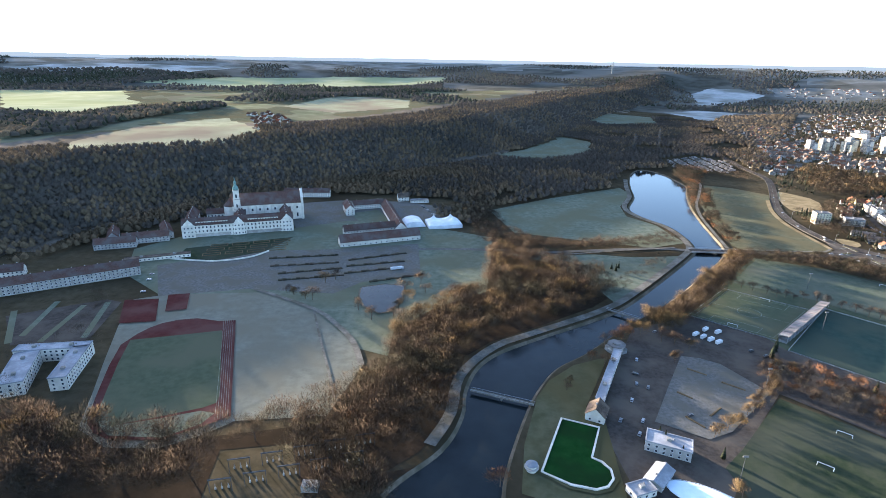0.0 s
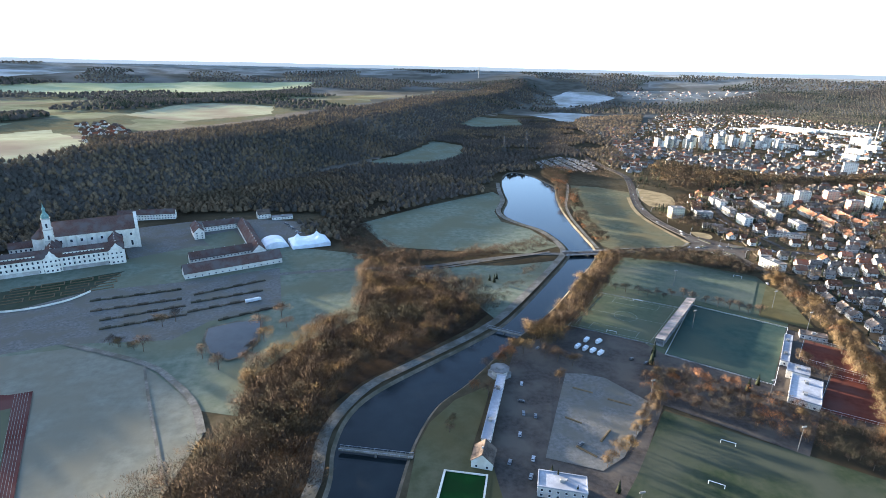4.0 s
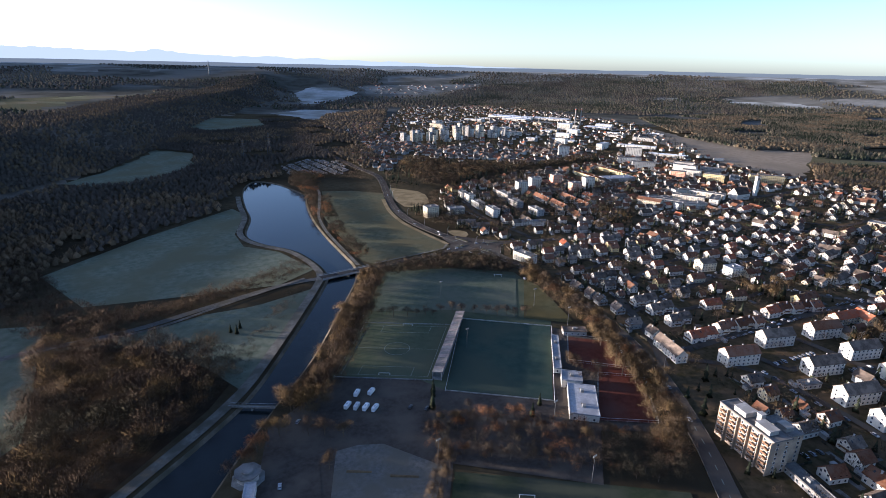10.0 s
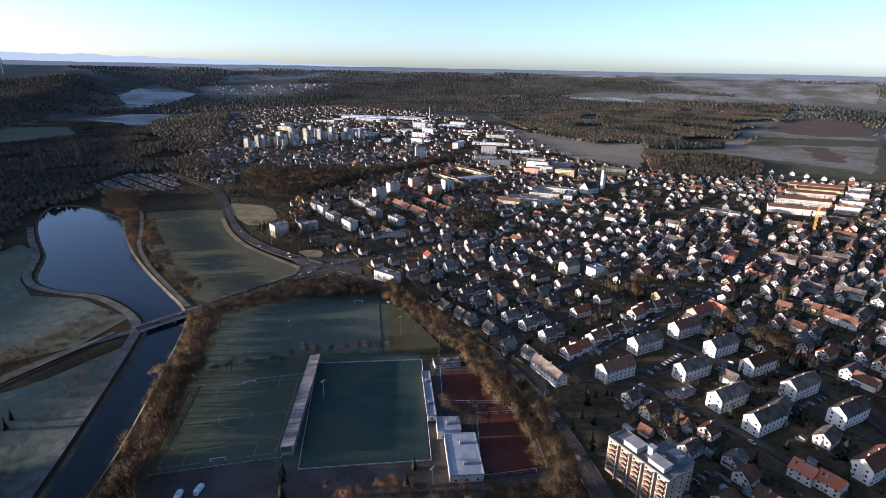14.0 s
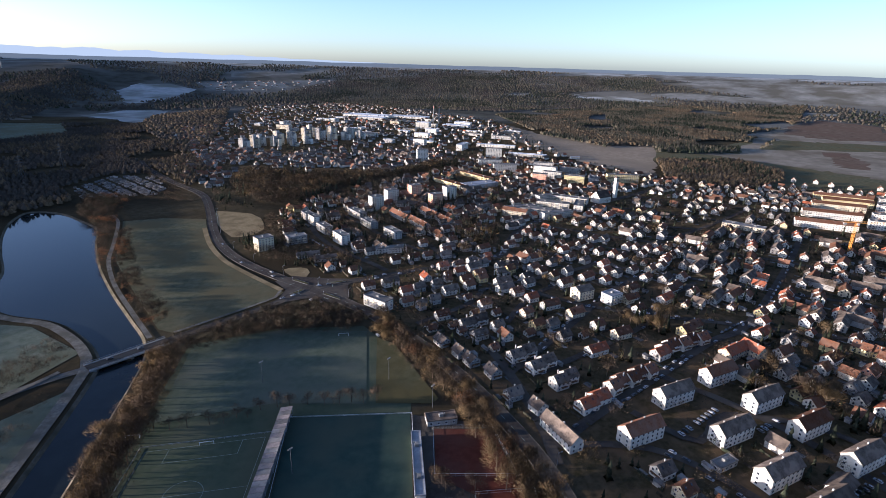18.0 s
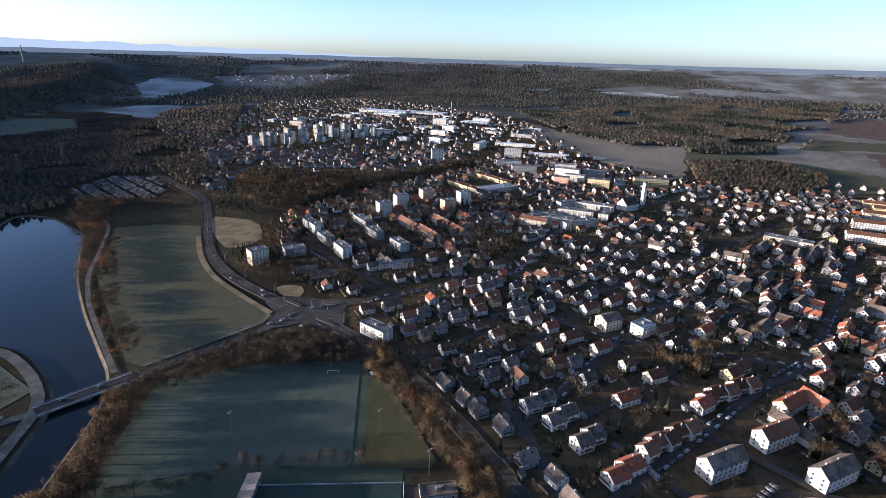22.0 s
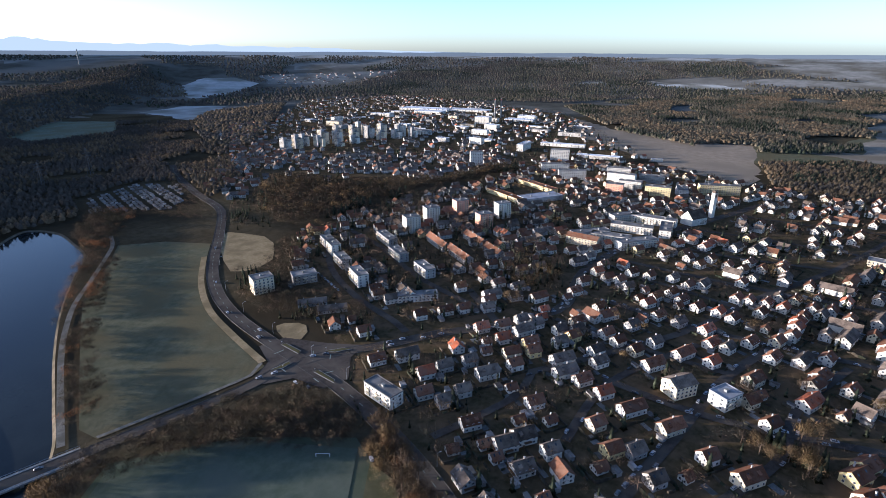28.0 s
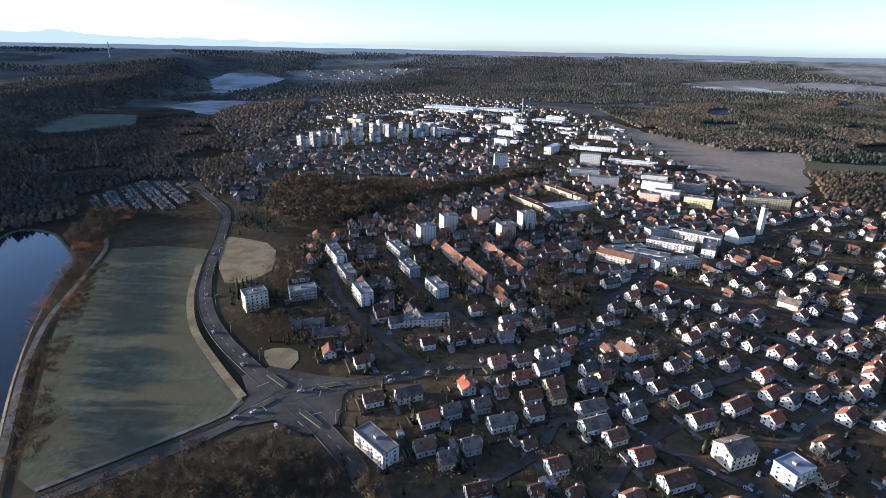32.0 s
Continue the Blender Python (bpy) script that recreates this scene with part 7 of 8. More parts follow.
skyline("backdrop", 4560, "haze_plain", "far plain at the foot of the mountains, haze put into its pale blue glow", "distance", lambda deg, i: 194 + 5 * noise.noise((i * 0.06, 8.3, 0)) + 3 * noise.noise((i * 0.3, 2.3, 0)))
skyline("backdrop_mountains", 4590, "haze_blue", "mountain chain on the horizon, haze put into its pale blue glow", "mountains", chain)

# ---------------------------------------------------------------- trees and woods


def bare_crown(r, height_m, spread, count, thin, base=0.25, reach=(0.05, 0.12)):
    """Many fine twigs in an uneven crown: slim three-cornered slivers."""
    v, f = [], []
    lobes = [Vector((r.uniform(-0.45, 0.45) * spread, r.uniform(-0.45, 0.45) * spread, height_m * r.uniform(0.45, 0.8))) for _ in range(6)] + [Vector((0, 0, height_m * 0.62))]
    for _ in range(count):
        c = r.choice(lobes)
        d = Vector((r.gauss(0, 1), r.gauss(0, 1), r.gauss(0.35, 0.8))).normalized()
        p = c + Vector((d.x * spread * 0.42, d.y * spread * 0.42, d.z * height_m * 0.24)) * r.uniform(0.25, 1.0)
        if p.z < height_m * base:
            p.z = height_m * (base + r.random() * 0.3)
        out = (Vector((p.x, p.y, (p.z - height_m * 0.4) * 0.9)).normalized() + Vector((r.uniform(-.5, .5), r.uniform(-.5, .5), r.uniform(0, .7)))).normalized()
        ln = height_m * r.uniform(*reach)
        side = out.cross(Vector((r.uniform(-1, 1), r.uniform(-1, 1), r.uniform(-1, 1)))).normalized() * thin * r.uniform(0.6, 1.4)
        n = len(v)
        v += [tuple(p - side), tuple(p + side), tuple(p + out * ln)]
        away = p - Vector((0, 0, height_m * 0.35))
        f.append((n, n + 1, n + 2) if side.cross(out).dot(away) > 0 else (n + 1, n, n + 2))
    return v, f


def soften(me, normals):
    """Lights a crown as one rounded body: its normals point out from its heart."""
    me.polygons.foreach_set("use_smooth", [True] * len(me.polygons))
    me.normals_split_custom_set_from_vertices(normals)


def crown_normals(v, height_m):
    q = np.array(v, dtype=np.float64) - np.array((0, 0, height_m * 0.35))
    q[:, 2] *= 0.8
    return q / np.maximum(1e-6, np.linalg.norm(q, axis=1))[:, None]


def trunk_geo(r, height_m, spread, limbs=7):
    g = Geo()
    k = height_m / 12
    g.tube((0, 0, -0.3), (0.1 * k, 0.05, height_m * 0.35), 0.32 * k, 0.22 * k, 6)
    g.tube((0.1 * k, 0.05, height_m * 0.35), (0.0, 0.1, height_m * 0.85), 0.22 * k, 0.05 * k, 5)
    for i in range(limbs):
        a = i * 2.4 + r.uniform(-0.4, 0.4)
        z = height_m * r.uniform(0.25, 0.55)
        reach = spread * r.uniform(0.3, 0.48)
        g.tube((0.05, 0.05, z), (math.cos(a) * reach, math.sin(a) * reach, z + height_m * r.uniform(0.18, 0.36)), 0.12 * k, 0.03 * k, 4)
    return g


def conifer_parts(r, height_m, spread, tiers=6, rays=9):
    v, f = [], []
    for t in range(tiers):
        z0 = height_m * (0.08 + 0.82 * t / tiers)
        z1 = min(height_m, z0 + height_m * 0.30)
        rad = spread * 0.5 * (1 - t / (tiers + 0.6))
        n = len(v)
        v.append((0, 0, z1))
        for i in range(rays * 2):
            a = i * math.pi / rays + t
            q = rad * (1.0 if i % 2 else 0.62) * r.uniform(0.85, 1.12)
            v.append((q * math.cos(a), q * math.sin(a), z0 - (0.25 if i % 2 else -0.1) * height_m * 0.1))
        f += [(n, n + 1 + i, n + 1 + (i + 1) % (rays * 2)) for i in range(rays * 2)]
    return v, f


def mesh_of(name, v, f, key):
    g = Geo()
    g.v, g.f, g.m = v, f, [0] * len(f)
    me = g.mesh(name, key)
    soften(me, crown_normals(v, max(q[2] for q in v)))
    return me


TREES = {}
tr = random.Random(21)
for key, label in (("twigs", "bare brown winter tree with fine twigs"), ("twigs_gold", "bare golden-twigged willow lit by low sun"), ("twigs_rust", "tree still holding rusty orange leaves")):
    for k in range(4):
        hgt = tr.uniform(9, 13)
        TREES[key, k] = (trunk_geo(tr, hgt, hgt * 0.75).mesh("trunk", "bark"), mesh_of("crown", *bare_crown(tr, hgt, hgt * 0.8, 900 if key == "twigs" else 1350, 0.066, 0.25, (0.06, 0.14)), key), label, hgt)
for k in range(3):
    hgt = tr.uniform(10, 15)
    TREES["needles", k] = (Geo().tube((0, 0, -0.3), (0, 0, hgt * 0.5), 0.28, 0.12, 6).mesh("trunk", "bark"), mesh_of("crown", *conifer_parts(tr, hgt, hgt * 0.42), "needles"), "dark green conifer in a garden", hgt)


def tree(x, y, key, size=1.0, group=""):
    k = tr.randrange(4 if key != "needles" else 3)
    trunk, crown, label, hgt = TREES[key, k]
    ob = empty("tree", pose(x, y, height(x, y), 0, 0, tr.uniform(0, 360)) @ Matrix.Scale(size, 4), label, "tree", group)
    part("trunk", trunk, ob)
    part("crown", crown, ob)


def along(points, gap, key, size, jitter=2.0, group="", second=None):
    line = curve_through([(x, y, 0) for x, y in points], gap)
    for p in line:
        kk = second if second and tr.random() < 0.35 else key
        tree(p.x + tr.uniform(-jitter, jitter), p.y + tr.uniform(-jitter, jitter), kk, size * tr.uniform(0.75, 1.2), group)


# golden row on the river bank, tree belt beside the bypass, rows round the pitches
along([(166, 382), (214, 428), (262, 483), (308, 538)], 6.5, "twigs_gold", 1.2, 3.0, "trees along the river bank", "twigs")
along([(172, 378), (222, 424), (270, 478), (316, 532)], 8.0, "twigs", 1.1, 3.0, "trees along the river bank", "twigs_gold")
along([(452, 462), (440, 420), (418, 362), (394, 312), (360, 258), (328, 228)], 7.0, "twigs_gold", 1.1, 3.0, "trees in the roadside belt", "twigs")
along([(446, 455), (430, 410), (408, 356), (384, 306), (350, 256), (318, 226)], 8.0, "twigs", 0.9, 3.0, "trees in the roadside belt", "twigs_rust")
along([(385, 330), (372, 296), (345, 262)], 9.0, "twigs_gold", 0.9, 3.0, "trees in the roadside belt")
along([(262, 478), (300, 446), (330, 432), (372, 392)], 8.0, "twigs", 0.85, 2.0, "small trees between the pitches")
along([(213, 300), (196, 282), (172, 260), (152, 250)], 6.0, "twigs_gold", 0.7, 1.5, "hedge trees beside the gravel lot", "twigs")
along([(222, 322), (252, 300), (290, 268), (318, 232)], 7.0, "twigs", 0.7, 4.0, "trees south of the stadium", "twigs_rust")
along([(215, 300), (250, 268), (292, 222)], 7.0, "twigs", 0.55, 3.0, "trees south of the stadium", "twigs_rust")
for x, y, key, s in ((169, 391, "twigs_gold", 1.6), (174, 386, "twigs_gold", 1.4), (166, 384, "twigs_gold", 1.3), (137, 361, "twigs_rust", 1.1), (131, 354, "twigs_rust", 0.9), (146, 370, "twigs_gold", 1.0), (133, 358, "twigs", 0.9), (120, 350, "twigs", 0.8), (105, 330, "twigs_rust", 0.7), (112, 322, "twigs", 0.9), (80, 292, "twigs", 0.7), (84, 300, "twigs_gold", 0.6),
                     (165, 358, "twigs", 1.0), (172, 352, "twigs", 0.9), (180, 345, "twigs_gold", 0.8), (246, 350, "needles", 0.9), (243, 346, "needles", 0.8), (121, 246, "needles", 1.0), (123, 243, "needles", 0.9), (128, 232, "needles", 0.8), (290, 300, "needles", 0.8), (150, 232, "needles", 0.8), (146, 205, "twigs_gold", 0.9), (30, 210, "twigs_rust", 1.0), (268, 300, "twigs_rust", 0.8),
                     (170, 505, "needles", 0.7), (173, 500, "needles", 0.8), (178, 508, "needles", 0.7), (330, 300, "twigs", 0.8), (343, 317, "twigs_gold", 0.9)):
    tree(x, y, key, s, "single trees by the river and pitches")
# single trees in the yards south of the stadium
for x, y, key, s in ((152, 367, "twigs_gold", 1.1), (173, 354, "twigs", 1.1), (162, 327, "twigs_gold", 0.8), (235, 336, "needles", 1.1), (237, 319, "twigs_gold", 0.9), (231, 323, "twigs_gold", 0.8), (244, 314, "twigs", 0.9), (253, 307, "twigs_rust", 1.0), (278, 295, "needles", 0.9),
                     (212, 291, "twigs_gold", 0.9), (204, 283, "twigs_gold", 0.8), (335, 294, "twigs", 1.0), (340, 312, "twigs", 0.8), (286, 262, "twigs_gold", 1.0), (270, 279, "twigs", 0.9), (274, 245, "twigs", 0.8), (257, 263, "twigs", 0.9), (191, 400, "twigs_gold", 1.2), (252, 322, "twigs", 0.7)):
    tree(x, y, key, s, "single trees in the sports yards")
# large bare trees round the running track
for x, y, key, s in ((-186, 243, "twigs_gold", 1.5), (-146, 238, "twigs", 1.5), (-133, 246, "twigs", 1.1), (-222, 231, "twigs_gold", 1.5), (-211, 240, "twigs_gold", 1.2), (-46, 249, "twigs_rust", 1.2), (-46, 288, "twigs_gold", 1.4), (-137, 434, "twigs", 0.8), (-130, 430, "twigs", 0.7),
                     (-16, 377, "twigs_gold", 1.5), (-31, 353, "twigs_gold", 1.3), (-7, 281, "twigs_rust", 1.2), (-240, 238, "twigs", 1.3), (-255, 246, "twigs_gold", 1.3), (20, 420, "twigs_gold", 1.5), (70, 470, "twigs_gold", 1.4), (40, 400, "twigs", 1.5), (95, 450, "twigs_gold", 1.3), (-100, 240, "twigs", 1.2), (-75, 250, "twigs", 1.2)):
    tree(x, y, key, s, "tall bare trees at the wood edge")
for x, y in [(-34, 441), (-30, 420), (-36, 403), (-39, 390), (-56, 385), (-69, 402), (-108, 458), (-100, 465), (-118, 423), (-129, 430), (-111, 420), (-20, 460), (-15, 440)]:
    tree(x, y, tr.choice(["twigs", "twigs", "twigs_gold"]), tr.uniform(0.8, 1.3), "bare trees round the pond")
# tall garden trees among the houses
for x, y, key, s in ((598, 304, "needles", 1.2), (594, 297, "needles", 1.3), (592, 291, "needles", 1.1), (591, 284, "needles", 1.25), (591, 277, "needles", 1.0), (542, 209, "needles", 1.4), (562, 205, "needles", 1.0), (801, 269, "needles", 1.3), (815, 268, "needles", 1.4), (620, 400, "twigs_gold", 1.0),
                     (588, 315, "twigs", 1.0), (701, 200, "needles", 1.2), (669, 262, "twigs_gold", 1.1), (654, 288, "needles", 1.1), (630, 324, "twigs", 1.2), (546, 176, "twigs_gold", 1.3), (556, 180, "twigs", 1.3), (562, 169, "twigs_gold", 1.2), (541, 152, "needles", 1.2), (535, 141, "needles", 1.3), (551, 160, "needles", 1.0),
                     (661, 174, "twigs_gold", 1.4), (677, 172, "needles", 1.3), (559, 216, "needles", 1.1), (514, 340, "twigs", 1.0), (429, 148, "needles", 0.8), (405, 160, "needles", 0.8), (824, 274, "needles", 1.2), (665, 301, "twigs", 1.1), (720, 208, "twigs", 1.0), (495, 290, "twigs", 1.0), (470, 290, "needles", 0.8)):
    tree(x, y, key, s, "tall trees between the houses")
for x, y in [(583, 299), (589, 292), (585, 282), (590, 277), (574, 200), (561, 203), (622, 283), (608, 291), (681, 531), (713, 535), (705, 517), (636, 514)]:
    tree(x, y, tr.choice(["twigs_gold", "needles", "twigs_gold"]), tr.uniform(1.1, 1.5), "tall trees between the houses")
for x, y, key, s in [(540, 210, 'needles', 1.2), (539, 206, 'twigs_gold', 1.1), (551, 173, 'twigs_gold', 1.5), (546, 168, 'twigs_gold', 1.4), (556, 177, 'twigs', 1.4), (656, 172, 'needles', 1.5), (646, 175, 'needles', 1.3), (536, 148, 'needles', 1.5), (535, 143, 'needles', 1.3), (496, 167, 'needles', 1.0), (585, 305, 'twigs_gold', 1.2), (597, 300, 'needles', 1.2), (589, 283, 'twigs_gold', 1.2), (600, 279, 'needles', 1.1), (728, 256, 'needles', 1.2), (368, 300, 'twigs_gold', 1.3), (360, 289, 'twigs_gold', 1.3), (359, 278, 'twigs_gold', 1.2), (393, 335, 'twigs_gold', 1.2), (350, 301, 'twigs', 1.0)]:
    tree(x, y, key, s, "tall trees between the houses")
# garden trees
made = 0
while made < 8:
    x, y = tr.uniform(395, 1150), tr.uniform(90, 770)
    if not inside(x, y, TOWN) or any(abs(x - a) < c + 2 and abs(y - b) < c + 2 for a, b, c in PLACED):
        continue
    tree(x, y, tr.choice(["twigs", "twigs", "twigs", "needles", "twigs_gold"]), tr.uniform(0.45, 0.95), "garden trees of the town")
    made += 1


def wood(name, zone, gap, kinds, size, label, seed, count=60, thin=0.3, avoid=(), test=None):
    """A whole wood in one mesh: each tree a clump of twig slivers, or tiers of needles."""
    r = random.Random(seed)
    shapes = []
    for key in kinds:
        for _ in range(3):
            shapes.append(conifer_parts(r, 1.0, 0.42, 3, 4) if key.startswith("needles") else bare_crown(r, 1.0, 0.72, count, thin / 12, 0.15))
    shapes = [(np.array(v, dtype=np.float64), np.array(f, dtype=np.int64), kinds[i // 3], crown_normals(v, 1.0)) for i, (v, f) in enumerate(shapes)]
    keys = sorted(set(kinds))
    vs, fs, ms, ns, n = [], [], [], [], 0
    xs, ys = [p[0] for p in zone], [p[1] for p in zone]
    y = min(ys)
    while y < max(ys):
        x = min(xs)
        while x < max(xs):
            px, py = x + r.uniform(-0.5, 0.5) * gap, y + r.uniform(-0.5, 0.5) * gap
            x += gap
            if not inside(px, py, zone) or any(inside(px, py, q) for q in avoid) or (test and not test(px, py)):
                continue
            grove = 0.5 + 0.95 * noise.noise((px / 38, py / 38, seed * 0.37)) + r.uniform(-0.3, 0.3)
            v, f, key, nv = shapes[min(len(kinds) - 1, max(0, int(grove * len(kinds)))) * 3 + r.randrange(3)]
            s = size * r.uniform(0.6, 1.3)
            a = r.uniform(0, math.tau)
            c, d = math.cos(a) * s, math.sin(a) * s
            w = np.empty_like(v)
            w[:, 0], w[:, 1], w[:, 2] = v[:, 0] * c - v[:, 1] * d + px, v[:, 0] * d + v[:, 1] * c + py, v[:, 2] * s + height(px, py) - 0.3
            vs.append(w)
            e = np.empty_like(nv)
            e[:, 0], e[:, 1], e[:, 2] = (nv[:, 0] * c - nv[:, 1] * d) / s, (nv[:, 0] * d + nv[:, 1] * c) / s, nv[:, 2]
            ns.append(e)
            fs.append(f + n)
            ms.append(np.full(len(f), keys.index(key)))
            n += len(v)
        y += gap
    if not vs:
        return
    joined(name, np.concatenate(vs), np.concatenate(fs), np.concatenate(ms), np.concatenate(ns), keys, label)


def joined(name, v, f, mm, normals, keys, label):
    me = bpy.data.meshes.new(name)
    me.vertices.add(len(v))
    me.vertices.foreach_set("co", v.ravel())
    me.loops.add(len(f) * 3)
    me.loops.foreach_set("vertex_index", f.ravel().astype(np.int32))
    me.polygons.add(len(f))
    me.polygons.foreach_set("loop_start", np.arange(0, len(f) * 3, 3, dtype=np.int32))
    me.polygons.foreach_set("loop_total", np.full(len(f), 3, dtype=np.int32))
    for key in keys:
        me.materials.append(M[key])
    me.polygons.foreach_set("material_index", mm.astype(np.int32))
    me.update(calc_edges=True)
    soften(me, normals)
    tagged(new(name, me), label, "wood", kind="stuff")


def canopy_tree(r, needle, twigs):
    """One far tree of unit height: ragged tiers of needles, or a lumpy bare crown wrapped in loose twigs."""
    v, f = [], []
    if twigs:
        rings, sides = ((0.3, 0.22), (0.5, 0.25), (0.68, 0.15)), 5
    else:
        rings, sides = (((0.3, 0.31), (0.6, 0.17)) if needle else ((0.36, 0.37), (0.72, 0.36))), 5
    for z, rad in rings:
        for i in range(sides):
            a = (i + 0.5 * r.random()) * math.tau / sides
            q = rad * r.uniform(0.72, 1.28)
            v.append((q * math.cos(a), q * math.sin(a), z * r.uniform(0.88, 1.12)))
    for k in range(len(rings) - 1):
        for i in range(sides):
            a, b = k * sides + i, k * sides + (i + 1) % sides
            f += [(a, b, b + sides), (a, b + sides, a + sides)]
    v.append((r.uniform(-0.05, 0.05), r.uniform(-0.05, 0.05), rings[-1][0] + (0.24 if not needle else 0.42)))
    base = (len(rings) - 1) * sides
    f += [(base + i, base + (i + 1) % sides, len(v) - 1) for i in range(sides)]
    if twigs:
        tv, tf = bare_crown(r, 1.0, 0.95, twigs, 0.017, 0.3, (0.10, 0.22))
        n = len(v)
        v += tv
        f += [tuple(n + i for i in t) for t in tf]
    return v, f


def forest(name, zone, gap, kinds, size, label, seed, avoid=(), test=None, twigs=0):
    """A closed far wood in one mesh: tree beside tree, so that its floor lies in the dark."""
    r = random.Random(seed)
    shapes = []
    for key in sorted(set(kinds)):
        for _ in range(5):
            v, f = canopy_tree(r, key.startswith("needles"), 0 if key.startswith("needles") else twigs)
            soft = crown_normals(v, 1.0) * np.array((0.75, 0.75, 0.6)) + np.array((0, 0, 0.62))
            shapes.append((key, np.array(v, dtype=np.float64), np.array(f, dtype=np.int64), soft / np.linalg.norm(soft, axis=1)[:, None]))
    keys = sorted(set(kinds))
    lots = {key: [q for q in shapes if q[0] == key] for key in keys}
    xs, ys = [p[0] for p in zone], [p[1] for p in zone]
    vs, fs, ms, ns, n = [], [], [], [], 0
    for j in range(int((max(ys) - min(ys)) / gap) + 1):
        for i in range(int((max(xs) - min(xs)) / gap) + 1):
            px, py = min(xs) + (i + 0.5 * (j % 2) + r.uniform(-0.42, 0.42)) * gap, min(ys) + (j + r.uniform(-0.42, 0.42)) * gap
            if not inside(px, py, zone) or any(inside(px, py, q) for q in avoid) or (test and not test(px, py)):
                continue
            grove = 0.5 + 0.9 * noise.noise((px / (gap * 14), py / (gap * 14), seed * 0.7))
            key = kinds[min(len(kinds) - 1, max(0, int((grove + r.uniform(-0.35, 0.35)) * len(kinds))))]
            _, v, f, nv = r.choice(lots[key])
            h, w = size * r.uniform(0.8, 1.15), size * r.uniform(1.0, 1.4)
            a = r.uniform(0, math.tau)
            c, d = math.cos(a), math.sin(a)
            p = np.empty_like(v)
            p[:, 0], p[:, 1], p[:, 2] = (v[:, 0] * c - v[:, 1] * d) * w + px, (v[:, 0] * d + v[:, 1] * c) * w + py, v[:, 2] * h + height(px, py) - 0.3
            e = np.empty_like(nv)
            e[:, 0], e[:, 1], e[:, 2] = nv[:, 0] * c - nv[:, 1] * d, nv[:, 0] * d + nv[:, 1] * c, nv[:, 2]
            vs.append(p)
            ns.append(e)
            fs.append(f + n)
            ms.append(np.full(len(f), keys.index(key)))
            n += len(v)
    joined(name, np.concatenate(vs), np.concatenate(fs), np.concatenate(ms), np.concatenate(ns), keys, label)


def between_houses(x, y):
    return not near_lane(x, y, 1) and not any(abs(x - a) < c and abs(y - b) < c and math.hypot(x - a, y - b) < 0.72 * c + 1.5 for a, b, c in PLACED)


BARE = ["twigs", "twigs", "twigs_gold"]
wood("river_wood", WOOD_RIVER, 6.2, ["shrub", "shrub", "twigs", "twigs_gold", "twigs"], 16, "bare golden-brown riverside wood", 31, 620, 0.055)
wood("south_wood", WOOD_SOUTH, 6.5, ["shrub", "twigs", "shrub", "twigs"], 17, "bare brown wood beside the running track", 32, 600, 0.055)
wood("school_trees", [(-256, 262), (-232, 300), (-244, 345), (-262, 345), (-275, 400), (-300, 425), (-345, 408), (-352, 392), (-305, 412), (-285, 395), (-272, 345), (-290, 322), (-300, 262)], 8.0, ["shrub", "twigs"], 12, "bare trees round the school and its car park", 59, 240, 0.06, (), between_houses)
wood("grove", [(669, 548), (706, 569), (746, 561), (732, 524), (693, 507), (657, 519)], 6.0, ["twigs_gold", "needles", "twigs", "twigs_gold"], 11, "olive-brown grove between the houses", 62, 200, 0.09, (), between_houses)
wood("yard_wood", [(-82, 250), (-79, 277), (-57, 297), (-37, 303), (-18, 297), (-7, 264), (-15, 237), (-28, 225), (-49, 219), (-70, 219)], 6.2, ["shrub", "twigs", "shrub"], 14, "bare brown trees between switch yard and river", 63, 420, 0.06, (), lambda x, y: not inside(x, y, SHORE) and not (-112 < x < -28 and 196 < y < 246))
wood("garden_bushes", [(440, 460), (478, 540), (520, 660), (620, 775), (900, 780), (1000, 600), (1080, 420), (1150, 120), (760, 80), (430, 90), (390, 200), (400, 280), (440, 380)], 8.0, ["shrub", "twigs", "needles", "twigs", "shrub", "twigs"], 7.5, "bare bushes and hedges in the gardens", 50, 72, 0.15, (), between_houses)
wood("garden_trees", TOWN, 14.5, ["twigs", "needles", "twigs", "shrub", "needles", "twigs_gold"], 12, "bare trees and conifers scattered between the houses", 53, 170, 0.105, (), between_houses)
wood("far_town_trees", TOWN_FAR, 20, ["twigs", "shrub", "needles"], 12, "bare trees among the far houses", 57, 26, 0.7, (), between_houses)
wood("flats_trees", [(540, 690), (575, 775), (640, 805), (700, 824), (783, 836), (874, 838), (860, 640), (760, 560), (640, 550), (590, 580), (560, 640)], 13, ["twigs", "needles", "twigs", "shrub"], 13, "dark trees between the apartment blocks", 58, 200, 0.15, (), between_houses)
wood("bank_thicket", [(168, 374), (214, 422), (262, 477), (312, 536), (320, 527), (272, 468), (224, 414), (178, 368)], 4.2, ["twigs", "twigs_gold"], 13.5, "golden-brown thicket on the river bank", 51, 540, 0.062)
wood("flats_thicket", [(474, 640), (482, 700), (500, 742), (528, 738), (562, 772), (580, 800), (590, 790), (560, 720), (525, 665), (540, 620), (570, 590), (520, 572), (498, 600)], 5.2, ["shrub", "twigs", "twigs", "shrub", "needles"], 9, "bare trees and shrubs on the slope below the flats", 52, 170, 0.13, (MOUND,), between_houses)
wood("ramp_thicket", WOOD_RAMP, 4.0, ["shrub", "twigs", "shrub"], 9.5, "dark bare thicket on the road ramp", 33, 320, 0.09)
